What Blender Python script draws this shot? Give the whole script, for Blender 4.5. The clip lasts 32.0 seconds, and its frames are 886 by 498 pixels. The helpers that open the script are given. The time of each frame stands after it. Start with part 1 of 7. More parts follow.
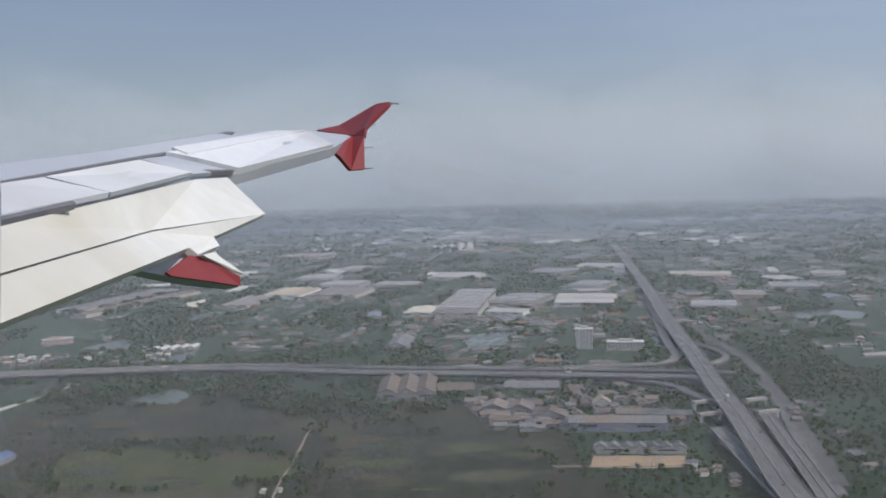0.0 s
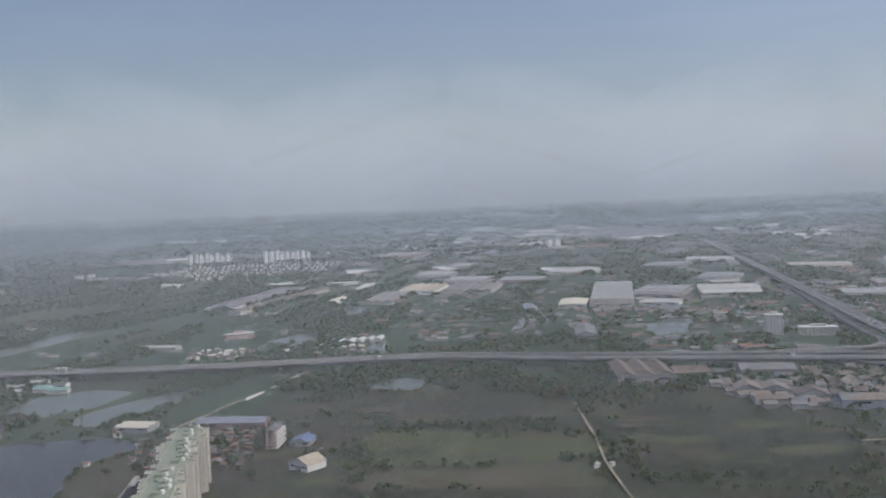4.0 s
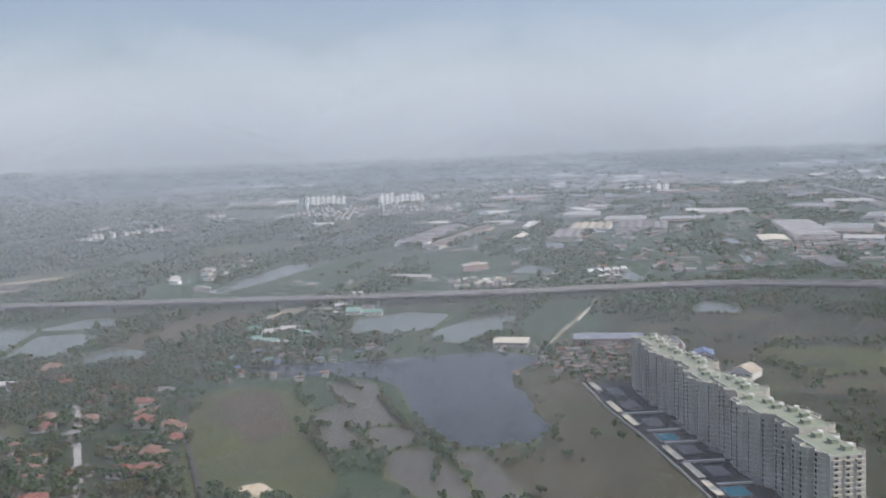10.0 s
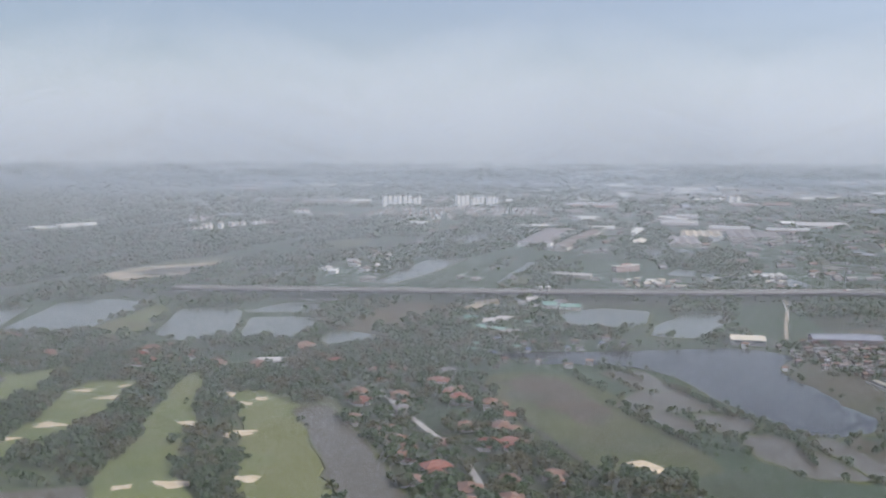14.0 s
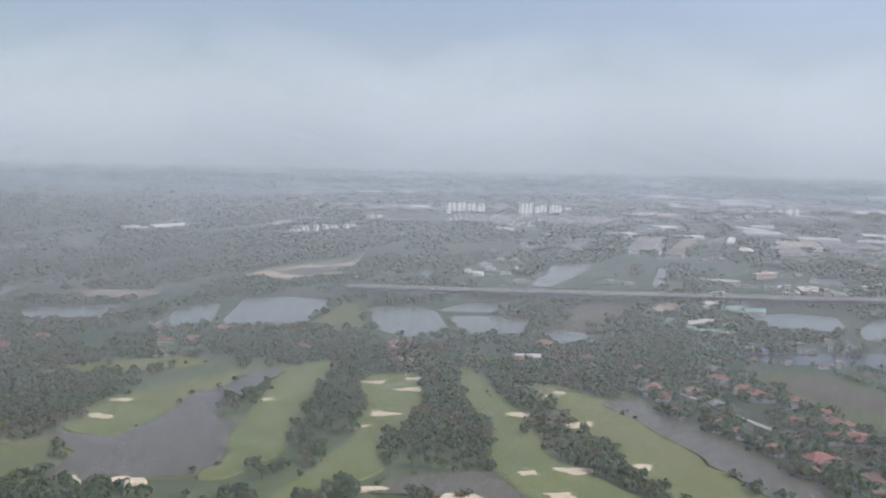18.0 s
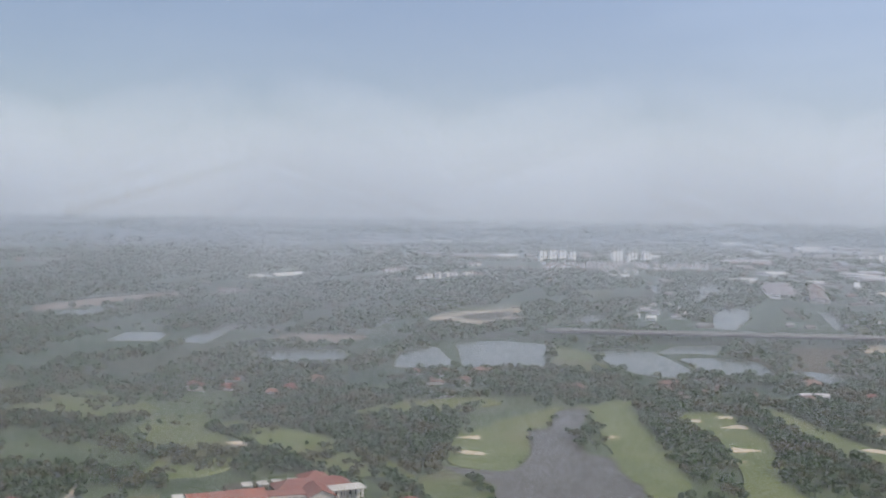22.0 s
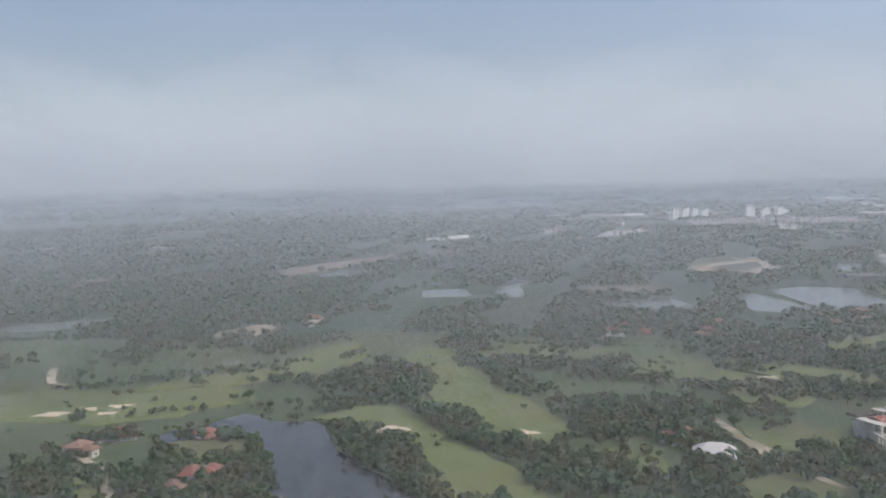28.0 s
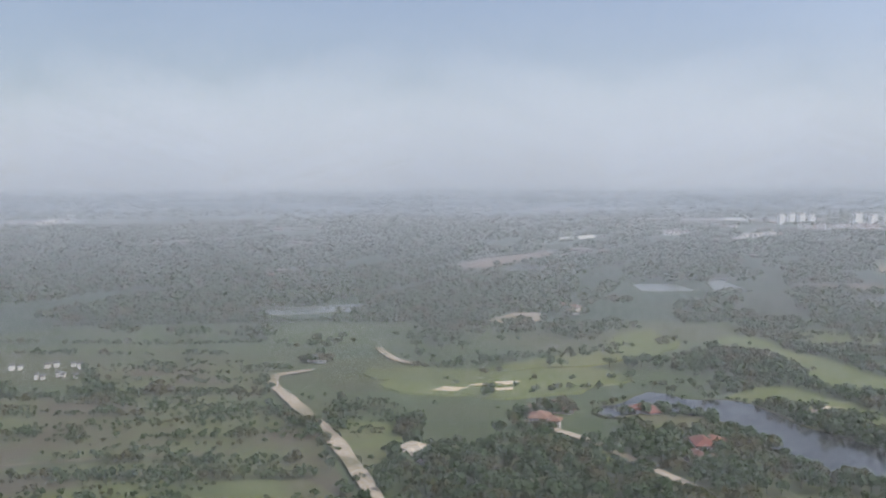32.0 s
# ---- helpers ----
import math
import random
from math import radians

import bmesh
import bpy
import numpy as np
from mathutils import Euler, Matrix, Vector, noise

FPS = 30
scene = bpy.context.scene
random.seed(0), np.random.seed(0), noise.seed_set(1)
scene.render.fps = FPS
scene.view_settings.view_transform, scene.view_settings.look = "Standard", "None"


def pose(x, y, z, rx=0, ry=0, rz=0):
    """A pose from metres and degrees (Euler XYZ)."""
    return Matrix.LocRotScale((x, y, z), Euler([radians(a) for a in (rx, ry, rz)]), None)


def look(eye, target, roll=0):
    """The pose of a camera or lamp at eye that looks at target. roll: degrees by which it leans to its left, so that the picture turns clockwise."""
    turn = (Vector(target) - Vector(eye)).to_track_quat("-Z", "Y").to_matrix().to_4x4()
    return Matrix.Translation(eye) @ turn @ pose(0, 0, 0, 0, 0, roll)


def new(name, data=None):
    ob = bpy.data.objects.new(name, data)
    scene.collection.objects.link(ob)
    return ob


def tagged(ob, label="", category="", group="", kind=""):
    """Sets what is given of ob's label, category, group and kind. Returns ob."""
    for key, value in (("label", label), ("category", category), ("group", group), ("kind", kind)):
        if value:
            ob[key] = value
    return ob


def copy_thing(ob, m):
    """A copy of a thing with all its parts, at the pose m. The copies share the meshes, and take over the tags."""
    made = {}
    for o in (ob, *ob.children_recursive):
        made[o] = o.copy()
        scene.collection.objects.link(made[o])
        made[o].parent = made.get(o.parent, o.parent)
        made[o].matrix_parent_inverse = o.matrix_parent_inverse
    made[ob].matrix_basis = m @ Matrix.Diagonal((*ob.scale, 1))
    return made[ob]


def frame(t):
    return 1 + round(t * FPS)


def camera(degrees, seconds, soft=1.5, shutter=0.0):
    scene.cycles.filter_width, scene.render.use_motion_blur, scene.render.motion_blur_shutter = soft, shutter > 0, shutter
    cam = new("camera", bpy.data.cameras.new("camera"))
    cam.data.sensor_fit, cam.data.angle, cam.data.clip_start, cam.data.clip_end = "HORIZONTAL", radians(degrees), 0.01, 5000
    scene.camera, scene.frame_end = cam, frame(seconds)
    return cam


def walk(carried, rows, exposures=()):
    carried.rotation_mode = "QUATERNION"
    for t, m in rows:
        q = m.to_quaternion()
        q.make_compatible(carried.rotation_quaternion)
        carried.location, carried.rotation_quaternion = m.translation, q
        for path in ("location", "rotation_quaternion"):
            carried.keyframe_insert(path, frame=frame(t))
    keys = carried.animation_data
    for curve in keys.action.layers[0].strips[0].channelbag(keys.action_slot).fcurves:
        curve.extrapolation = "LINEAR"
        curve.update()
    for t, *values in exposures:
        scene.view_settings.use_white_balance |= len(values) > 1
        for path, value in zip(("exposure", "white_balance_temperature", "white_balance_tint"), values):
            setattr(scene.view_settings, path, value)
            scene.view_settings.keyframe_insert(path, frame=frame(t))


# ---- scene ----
EXPOSURES = ((0.0, -0.25, 6480, 12), (6.5, -0.25, 6480, 12), (8.5, 0.1, 6580, 13), (18.0, 0.2, 6580, 13), (23.0, 0.1, 6580, 13), (26.0, 0.06, 6580, 13), (29.0, 0.07, 6580, 13), (30.5, 0.12, 6580, 13), (32.0, 0.2, 6580, 13))
cam = camera(47.24, 32.0, 1.9)
ROWS = [
    (0.0, 0.00, 0.00, 147.22, 86.707, 1.195, -6.369),
    (0.5, -19.06, 0.14, 146.45, 86.460, 1.091, -6.143),
    (1.0, -38.13, 0.28, 145.69, 86.135, 1.132, -5.893),
    (1.5, -57.21, 0.42, 144.92, 85.969, 1.235, -5.726),
    (2.0, -76.29, 0.55, 144.15, 86.152, 1.137, -5.562),
    (2.5, -95.37, 0.68, 143.37, 86.532, 1.281, -5.394),
    (3.0, -114.46, 0.81, 142.60, 86.958, 1.400, -5.282),
    (3.5, -133.55, 0.93, 141.81, 87.037, 1.789, -5.134),
    (5.5, -209.98, 1.39, 138.64, 86.274, 2.785, -4.632),
    (6.0, -229.09, 1.49, 137.84, 86.735, 2.677, -4.524),
    (6.5, -248.22, 1.59, 137.03, 87.216, 2.441, -4.446),
    (7.0, -267.34, 1.69, 136.21, 87.199, 2.283, -4.311),
    (7.5, -286.48, 1.78, 135.39, 86.083, 2.257, -4.321),
    (8.0, -305.62, 1.87, 134.57, 84.578, 2.207, -4.303),
    (8.5, -324.76, 1.96, 133.74, 84.075, 2.322, -4.318),
    (9.0, -343.91, 2.04, 132.90, 83.988, 2.289, -4.243),
    (9.5, -363.06, 2.12, 132.06, 83.991, 2.290, -4.156),
    (10.0, -382.22, 2.19, 131.21, 84.162, 2.006, -4.119),
    (10.5, -401.38, 2.26, 130.36, 84.462, 1.772, -4.009),
    (11.0, -420.55, 2.32, 129.50, 84.882, 1.234, -3.942),
    (11.5, -439.72, 2.38, 128.63, 85.390, 0.682, -3.892),
    (12.0, -458.90, 2.43, 127.76, 85.590, 0.409, -3.732),
    (12.5, -478.08, 2.48, 126.87, 85.491, 0.137, -3.662),
    (13.0, -497.27, 2.53, 125.99, 85.269, -0.116, -3.607),
    (13.5, -516.46, 2.57, 125.09, 84.900, -0.221, -3.520),
    (14.0, -535.65, 2.61, 124.19, 84.575, -0.202, -3.459),
    (14.5, -554.86, 2.64, 123.28, 84.544, -0.195, -3.397),
    (16.5, -631.72, 2.71, 119.57, 83.791, -0.941, -3.417),
    (17.0, -650.94, 2.71, 118.63, 83.664, -0.832, -3.518),
    (17.5, -670.17, 2.71, 117.67, 84.295, -0.999, -3.574),
    (18.0, -689.41, 2.70, 116.71, 85.121, -1.200, -3.556),
    (18.5, -708.65, 2.69, 115.74, 85.519, -1.077, -3.488),
    (19.0, -727.90, 2.68, 114.76, 85.831, -0.979, -3.335),
    (19.5, -747.15, 2.65, 113.77, 86.177, -1.003, -3.248),
    (20.0, -766.41, 2.62, 112.77, 86.129, -0.935, -3.248),
    (20.5, -785.67, 2.59, 111.76, 86.013, -0.858, -3.222),
    (21.0, -804.94, 2.55, 110.75, 86.472, -0.675, -3.099),
    (21.5, -824.21, 2.50, 109.72, 87.583, -0.803, -2.696),
    (22.0, -843.48, 2.45, 108.69, 87.980, -0.763, -2.152),
    (22.5, -862.76, 2.39, 107.65, 87.554, -1.247, -1.835),
    (23.0, -882.05, 2.32, 106.59, 87.395, -1.204, -1.613),
    (23.5, -901.34, 2.25, 105.53, 87.067, -0.973, -1.458),
    (24.0, -920.64, 2.18, 104.46, 86.785, -0.580, -1.458),
    (24.5, -939.94, 2.09, 103.38, 86.633, -0.087, -1.479),
    (25.0, -959.24, 2.00, 102.29, 86.587, 0.188, -1.429),
    (25.5, -978.55, 1.90, 101.18, 86.711, 0.572, -1.385),
    (27.5, -1055.84, 1.45, 96.67, 86.782, 1.263, -0.635),
    (28.0, -1075.17, 1.31, 95.52, 86.266, 1.170, -0.405),
    (28.5, -1094.51, 1.18, 94.36, 86.338, 1.010, -0.106),
    (29.0, -1113.85, 1.03, 93.18, 86.557, 0.748, 0.108),
    (29.5, -1133.20, 0.88, 92.00, 86.524, 0.560, 0.422),
    (30.0, -1152.55, 0.72, 90.80, 86.027, 0.659, 0.793),
    (30.5, -1171.90, 0.55, 89.59, 85.890, 0.805, 1.024),
    (31.0, -1191.27, 0.37, 88.37, 86.045, 0.726, 1.245),
    (31.5, -1210.63, 0.19, 87.14, 86.402, 0.501, 1.470),
    (32.0, -1230.00, 0.00, 85.90, 86.592, 0.272, 1.665),
]
walk(cam, [(t, pose(x, y, z, rx, ry, rz)) for t, x, y, z, rx, ry, rz in ROWS], EXPOSURES)

# ---------------------------------------------------------------- light
SUN_DIR = Vector((0.63, -0.33, 0.72)).normalized()
sun = new("sun", bpy.data.lights.new("sun", "SUN"))
sun.data.energy, sun.data.angle, sun.data.color = 3.0, radians(1.2), (1.0, 0.93, 0.82)
sun.matrix_basis = look(SUN_DIR * 900, (0, 0, 0))
world = bpy.data.worlds.new("sky")
scene.world = world
world.use_nodes = True
wn = world.node_tree.nodes
sky = wn.new("ShaderNodeTexSky")
sky.sky_type, sky.sun_disc = "NISHITA", False
sky.sun_elevation = math.asin(SUN_DIR.z)
sky.sun_rotation = math.atan2(SUN_DIR.x, SUN_DIR.y)
sky.air_density, sky.dust_density, sky.ozone_density = 1.0, 0.7, 2.0
wn["Background"].inputs[1].default_value = 0.05
world.node_tree.links.new(sky.outputs[0], wn["Background"].inputs[0])
veil = wn.new("ShaderNodeBackground")
veil.inputs[1].default_value = 1.0
tc, mp, cl, cr = wn.new("ShaderNodeTexCoord"), wn.new("ShaderNodeMapping"), wn.new("ShaderNodeTexNoise"), wn.new("ShaderNodeValToRGB")
mp.inputs["Scale"].default_value = (1.6, 1.6, 9.0)
cl.inputs["Scale"].default_value, cl.inputs["Detail"].default_value, cl.inputs["Roughness"].default_value = 1.7, 6.0, 0.6
cr.color_ramp.elements[0].position, cr.color_ramp.elements[1].position = 0.42, 0.75
cr.color_ramp.elements[0].color, cr.color_ramp.elements[1].color = (0.284, 0.305, 0.350, 1), (0.345, 0.362, 0.396, 1)
# the haze layer is greyer towards the horizon, the sky above it bluer
up, rise, tall = wn.new("ShaderNodeSeparateXYZ"), wn.new("ShaderNodeMapRange"), wn.new("ShaderNodeMix")
rise.inputs[1].default_value, rise.inputs[2].default_value = 0.02, 0.2
tall.data_type, tall.blend_type = "RGBA", "MULTIPLY"
tall.inputs[7].default_value = (0.76, 0.87, 1.04, 1)
world.node_tree.links.new(tc.outputs["Generated"], up.inputs[0])
world.node_tree.links.new(up.outputs["Z"], rise.inputs[0])
world.node_tree.links.new(rise.outputs[0], tall.inputs[0])
world.node_tree.links.new(cr.outputs[0], tall.inputs[6])
world.node_tree.links.new(tc.outputs["Generated"], mp.inputs[0])
world.node_tree.links.new(mp.outputs[0], cl.inputs[0])
world.node_tree.links.new(cl.outputs[0], cr.inputs[0])
world.node_tree.links.new(tall.outputs[2], veil.inputs[0])
# the thin cloud is brighter on the sun's side
dot, lift = wn.new("ShaderNodeVectorMath"), wn.new("ShaderNodeMapRange")
dot.operation = "DOT_PRODUCT"
dot.inputs[1].default_value = SUN_DIR
lift.inputs[1].default_value, lift.inputs[2].default_value = -0.75, 0.75
lift.inputs[3].default_value, lift.inputs[4].default_value = 0.36, 1.5
world.node_tree.links.new(tc.outputs["Generated"], dot.inputs[0])
world.node_tree.links.new(dot.outputs["Value"], lift.inputs[0])
world.node_tree.links.new(lift.outputs[0], veil.inputs[1])
both = wn.new("ShaderNodeAddShader")
world.node_tree.links.new(wn["Background"].outputs[0], both.inputs[0])
world.node_tree.links.new(veil.outputs[0], both.inputs[1])
world.node_tree.links.new(both.outputs[0], wn["World Output"].inputs[0])

# ---------------------------------------------------------------- helpers
rng = random.Random(7)


class Geo:
    """Collects faces for one mesh."""

    def __init__(self):
        self.v, self.f = [], []

    def add(self, verts, faces):
        k = len(self.v)
        self.v += [tuple(p) for p in verts]
        self.f += [tuple(i + k for i in f) for f in faces]
        return self

    def box(self, x0, y0, z0, x1, y1, z1):
        return self.add([(x0, y0, z0), (x1, y0, z0), (x1, y1, z0), (x0, y1, z0), (x0, y0, z1), (x1, y0, z1), (x1, y1, z1), (x0, y1, z1)],
                        [(3, 2, 1, 0), (4, 5, 6, 7), (0, 1, 5, 4), (1, 2, 6, 5), (2, 3, 7, 6), (3, 0, 4, 7)])

    def gable(self, x0, y0, x1, y1, z, h, along="x", over=0.4, t=0.25):
        """A pitched roof with its ridge along one axis, with thickness."""
        x0, y0, x1, y1 = x0 - over, y0 - over, x1 + over, y1 + over
        if along == "x":
            m = (y0 + y1) / 2
            prof = [(y0, z), (m, z + h), (y1, z), (y1, z - t), (m, z + h - t), (y0, z - t)]
            a = [(x0, p, q) for p, q in prof]
            b = [(x1, p, q) for p, q in prof]
        else:
            m = (x0 + x1) / 2
            prof = [(x1, z), (m, z + h), (x0, z), (x0, z - t), (m, z + h - t), (x1, z - t)]
            a = [(p, y0, q) for p, q in prof]
            b = [(p, y1, q) for p, q in prof]
        faces = [(i, i + 6, (i + 1) % 6 + 6, (i + 1) % 6) for i in range(6)]
        faces += [(0, 1, 4, 5), (1, 2, 3, 4), (11, 10, 7, 6), (10, 9, 8, 7)]
        return self.add(a + b, faces)

    def hip(self, x0, y0, x1, y1, z, h, over=0.5, t=0.2):
        x0, y0, x1, y1 = x0 - over, y0 - over, x1 + over, y1 + over
        w, d = x1 - x0, y1 - y0
        r = min(w, d) / 2
        if w >= d:
            ridge = [(x0 + r, (y0 + y1) / 2, z + h), (x1 - r, (y0 + y1) / 2, z + h)]
        else:
            ridge = [((x0 + x1) / 2, y0 + r, z + h), ((x0 + x1) / 2, y1 - r, z + h)]
        v = [(x0, y0, z), (x1, y0, z), (x1, y1, z), (x0, y1, z)] + ridge + [(x0, y0, z - t), (x1, y0, z - t), (x1, y1, z - t), (x0, y1, z - t)]
        if w >= d:
            f = [(0, 1, 5, 4), (1, 2, 5), (2, 3, 4, 5), (3, 0, 4)]
        else:
            f = [(0, 1, 4), (1, 2, 5, 4), (2, 3, 5), (3, 0, 4, 5)]
        f += [(0, 6, 7, 1), (1, 7, 8, 2), (2, 8, 9, 3), (3, 9, 6, 0), (9, 8, 7, 6)]
        return self.add(v, f)

    def cyl(self, x, y, z0, z1, r, n=8, r1=None):
        r1 = r if r1 is None else r1
        k = [(math.cos(2 * math.pi * i / n), math.sin(2 * math.pi * i / n)) for i in range(n)]
        v = [(x + r * c, y + r * s, z0) for c, s in k] + [(x + r1 * c, y + r1 * s, z1) for c, s in k]
        return self.add(v, [(i, (i + 1) % n, (i + 1) % n + n, i + n) for i in range(n)] + [tuple(range(n))[::-1], tuple(range(n, 2 * n))])

    def ribbon(self, line, half, z, thick=0.0, off=0.0):
        """A strip of road along a line, or a slab when thick."""
        n = len(line)
        L, R = [], []
        for i, p in enumerate(line):
            a, b = Vector(line[max(i - 1, 0)][:2]), Vector(line[min(i + 1, n - 1)][:2])
            d = (b - a).normalized()
            s = Vector((-d.y, d.x))
            h = p[2] if len(p) > 2 else z
            w = half(i / (n - 1)) if callable(half) else half
            L.append((p[0] + s.x * (off + w), p[1] + s.y * (off + w), h))
            R.append((p[0] + s.x * (off - w), p[1] + s.y * (off - w), h))
        if not thick:
            return self.add(L + R, [(i + n, i + n + 1, i + 1, i) for i in range(n - 1)])
        Lb = [(x, y, q - thick) for x, y, q in L]
        Rb = [(x, y, q - thick) for x, y, q in R]
        f = []
        for i in range(n - 1):
            f += [(i + n, i + n + 1, i + 1, i), (i, i + 1, i + 1 + 2 * n, i + 2 * n), (i + 3 * n, i + 3 * n + 1, i + n + 1, i + n), (i + 2 * n, i + 2 * n + 1, i + 3 * n + 1, i + 3 * n)]
        f += [(0, 2 * n, 3 * n, n), (n - 1, 2 * n - 1, 4 * n - 1, 3 * n - 1)]
        return self.add(L + R + Lb + Rb, f)

    def mesh(self, name, material, smooth=False):
        me = bpy.data.meshes.new(name)
        me.from_pydata(self.v, [], self.f)
        me.materials.append(material)
        if smooth:
            me.shade_smooth()
        return me


def part(name, geo, material, parent=None, label="", smooth=False):
    ob = new(name, geo.mesh(name, material, smooth) if isinstance(geo, Geo) else geo)
    ob.parent = parent
    if label:
        tagged(ob, label)
    return ob


def thing(name, at, turn, label, category, group="", kind=""):
    e = new(name)
    e.empty_display_size = 0.5
    e.matrix_basis = pose(at[0], at[1], at[2] if len(at) > 2 else 0, 0, 0, turn)
    return tagged(e, label, category, group, kind)


def smooth_line(pts, n=6, closed=False):
    """Catmull-Rom through the points."""
    P = [Vector(p) for p in pts]
    out, m = [], len(P)
    for i in range(m if closed else m - 1):
        if closed:
            a, b, c, d = P[i - 1], P[i], P[(i + 1) % m], P[(i + 2) % m]
        else:
            a, b, c, d = P[max(i - 1, 0)], P[i], P[i + 1], P[min(i + 2, m - 1)]
        for k in range(n):
            t = k / n
            out.append(tuple(0.5 * ((2 * b) + (c - a) * t + (2 * a - 5 * b + 4 * c - d) * t * t + (3 * b - a - 3 * c + d) * t ** 3)))
    if not closed:
        out.append(tuple(P[-1]))
    return out


# ---------------------------------------------------------------- materials
def mat(name, dark, light, scale=0.1, rough=0.9, fine=2.0, contrast=0.35, bump=0.0, metal=0.0, spec=0.3, stain=None, by=None, stripes=0.0, thin=0.0):
    """Two scales of noise between two colours, with an optional third stain colour; by: 'object' or 'island' varies pieces."""
    m = bpy.data.materials.new(name)
    m.use_nodes = True
    nt = m.node_tree
    N, L = nt.nodes, nt.links
    b = N["Principled BSDF"]
    b.inputs["Roughness"].default_value, b.inputs["Metallic"].default_value = rough, metal
    b.inputs["Specular IOR Level"].default_value = spec
    geo = N.new("ShaderNodeNewGeometry")

    def noise_node(s, detail=5.0):
        q = N.new("ShaderNodeTexNoise")
        q.inputs["Scale"].default_value, q.inputs["Detail"].default_value = s, detail
        L.new(geo.outputs["Position"], q.inputs["Vector"])
        return q

    big, small = noise_node(scale), noise_node(fine, 3.0)
    add = N.new("ShaderNodeMath")
    add.operation = "MULTIPLY_ADD"
    add.inputs[1].default_value = contrast
    L.new(small.outputs["Fac"], add.inputs[0])
    L.new(big.outputs["Fac"], add.inputs[2])
    value = add.outputs[0]
    if by:
        info = N.new("ShaderNodeObjectInfo") if by == "object" else geo
        more = N.new("ShaderNodeMath")
        more.operation = "MULTIPLY_ADD"
        more.inputs[1].default_value = 0.5 if by == "object" else 0.3
        L.new(info.outputs["Random" if by == "object" else "Random Per Island"], more.inputs[0])
        L.new(value, more.inputs[2])
        shift = N.new("ShaderNodeMath")
        shift.operation = "SUBTRACT"
        shift.inputs[1].default_value = 0.25 if by == "object" else 0.15
        L.new(more.outputs[0], shift.inputs[0])
        value = shift.outputs[0]
    if stripes:
        wave = N.new("ShaderNodeTexWave")
        wave.inputs["Scale"].default_value, wave.inputs["Distortion"].default_value = stripes, 1.5
        turn = N.new("ShaderNodeMapping")
        turn.inputs["Rotation"].default_value = (0, 0, 0.25)
        L.new(geo.outputs["Position"], turn.inputs[0])
        L.new(turn.outputs[0], wave.inputs[0])
        band = N.new("ShaderNodeMath")
        band.operation = "MULTIPLY_ADD"
        band.inputs[1].default_value = 0.13 if stripes > 0.07 else 0.3
        L.new(wave.outputs["Fac"], band.inputs[0])
        L.new(value, band.inputs[2])
        value = band.outputs[0]
    ramp = N.new("ShaderNodeValToRGB")
    e = ramp.color_ramp.elements
    mid = 0.5 + contrast / 2
    e[0].position, e[1].position = mid - 0.22, mid + 0.22
    e[0].color, e[1].color = (*dark, 1), (*light, 1)
    L.new(value, ramp.inputs[0])
    out = ramp.outputs[0]
    if stain:
        s = noise_node(scale * 0.37, 6.0)
        r2 = N.new("ShaderNodeValToRGB")
        r2.color_ramp.elements[0].position, r2.color_ramp.elements[1].position = 0.5, 0.62
        L.new(s.outputs["Fac"], r2.inputs[0])
        mix = N.new("ShaderNodeMix")
        mix.data_type = "RGBA"
        mix.inputs[7].default_value = (*stain, 1)
        L.new(r2.outputs[0], mix.inputs[0])
        L.new(out, mix.inputs[6])
        out = mix.outputs[2]
    L.new(out, b.inputs["Base Color"])
    if thin:
        glow, mixer = N.new("ShaderNodeBsdfTranslucent"), N.new("ShaderNodeMixShader")
        mixer.inputs[0].default_value = thin
        L.new(out, glow.inputs[0])
        L.new(b.outputs[0], mixer.inputs[1])
        L.new(glow.outputs[0], mixer.inputs[2])
        L.new(mixer.outputs[0], N["Material Output"].inputs[0])
    if bump:
        bp = N.new("ShaderNodeBump")
        bp.inputs["Strength"].default_value, bp.inputs["Distance"].default_value = bump, 0.3
        L.new(small.outputs["Fac"], bp.inputs["Height"])
        L.new(bp.outputs[0], b.inputs["Normal"])
    return m


M_LAND = mat("land", (0.025, 0.048, 0.022), (0.05, 0.078, 0.036), 0.012, fine=0.12, contrast=0.5, stain=(0.046, 0.056, 0.027))
M_SCRUB = mat("scrub_grass", (0.046, 0.06, 0.018), (0.09, 0.102, 0.034), 0.03, fine=0.4, contrast=0.5, stain=(0.078, 0.080, 0.036))
M_DARKFIELD = mat("dark_field", (0.019, 0.026, 0.01), (0.036, 0.042, 0.017), 0.02, fine=0.3, contrast=0.4, stain=(0.048, 0.038, 0.022))
M_ROUGH = mat("rough_grass", (0.044, 0.066, 0.027), (0.09, 0.116, 0.046), 0.02, fine=0.25, contrast=0.5, stain=(0.082, 0.092, 0.040))
M_BROWN = mat("brown_field", (0.066, 0.055, 0.032), (0.105, 0.088, 0.052), 0.02, fine=0.4, contrast=0.5, stain=(0.06, 0.075, 0.035))
M_FAIRWAY = mat("fairway_grass", (0.088, 0.115, 0.036), (0.142, 0.165, 0.056), 0.04, fine=0.6, contrast=0.3, stain=(0.135, 0.145, 0.048), stripes=0.09)
M_REED = mat("reed_grass", (0.046, 0.042, 0.021), (0.08, 0.072, 0.038), 0.03, fine=0.35, contrast=0.5, stain=(0.052, 0.062, 0.026))
M_YARD = mat("ochre_earth", (0.34, 0.235, 0.14), (0.46, 0.33, 0.21), 0.15, fine=1.5, contrast=0.4, stain=(0.30, 0.23, 0.16))
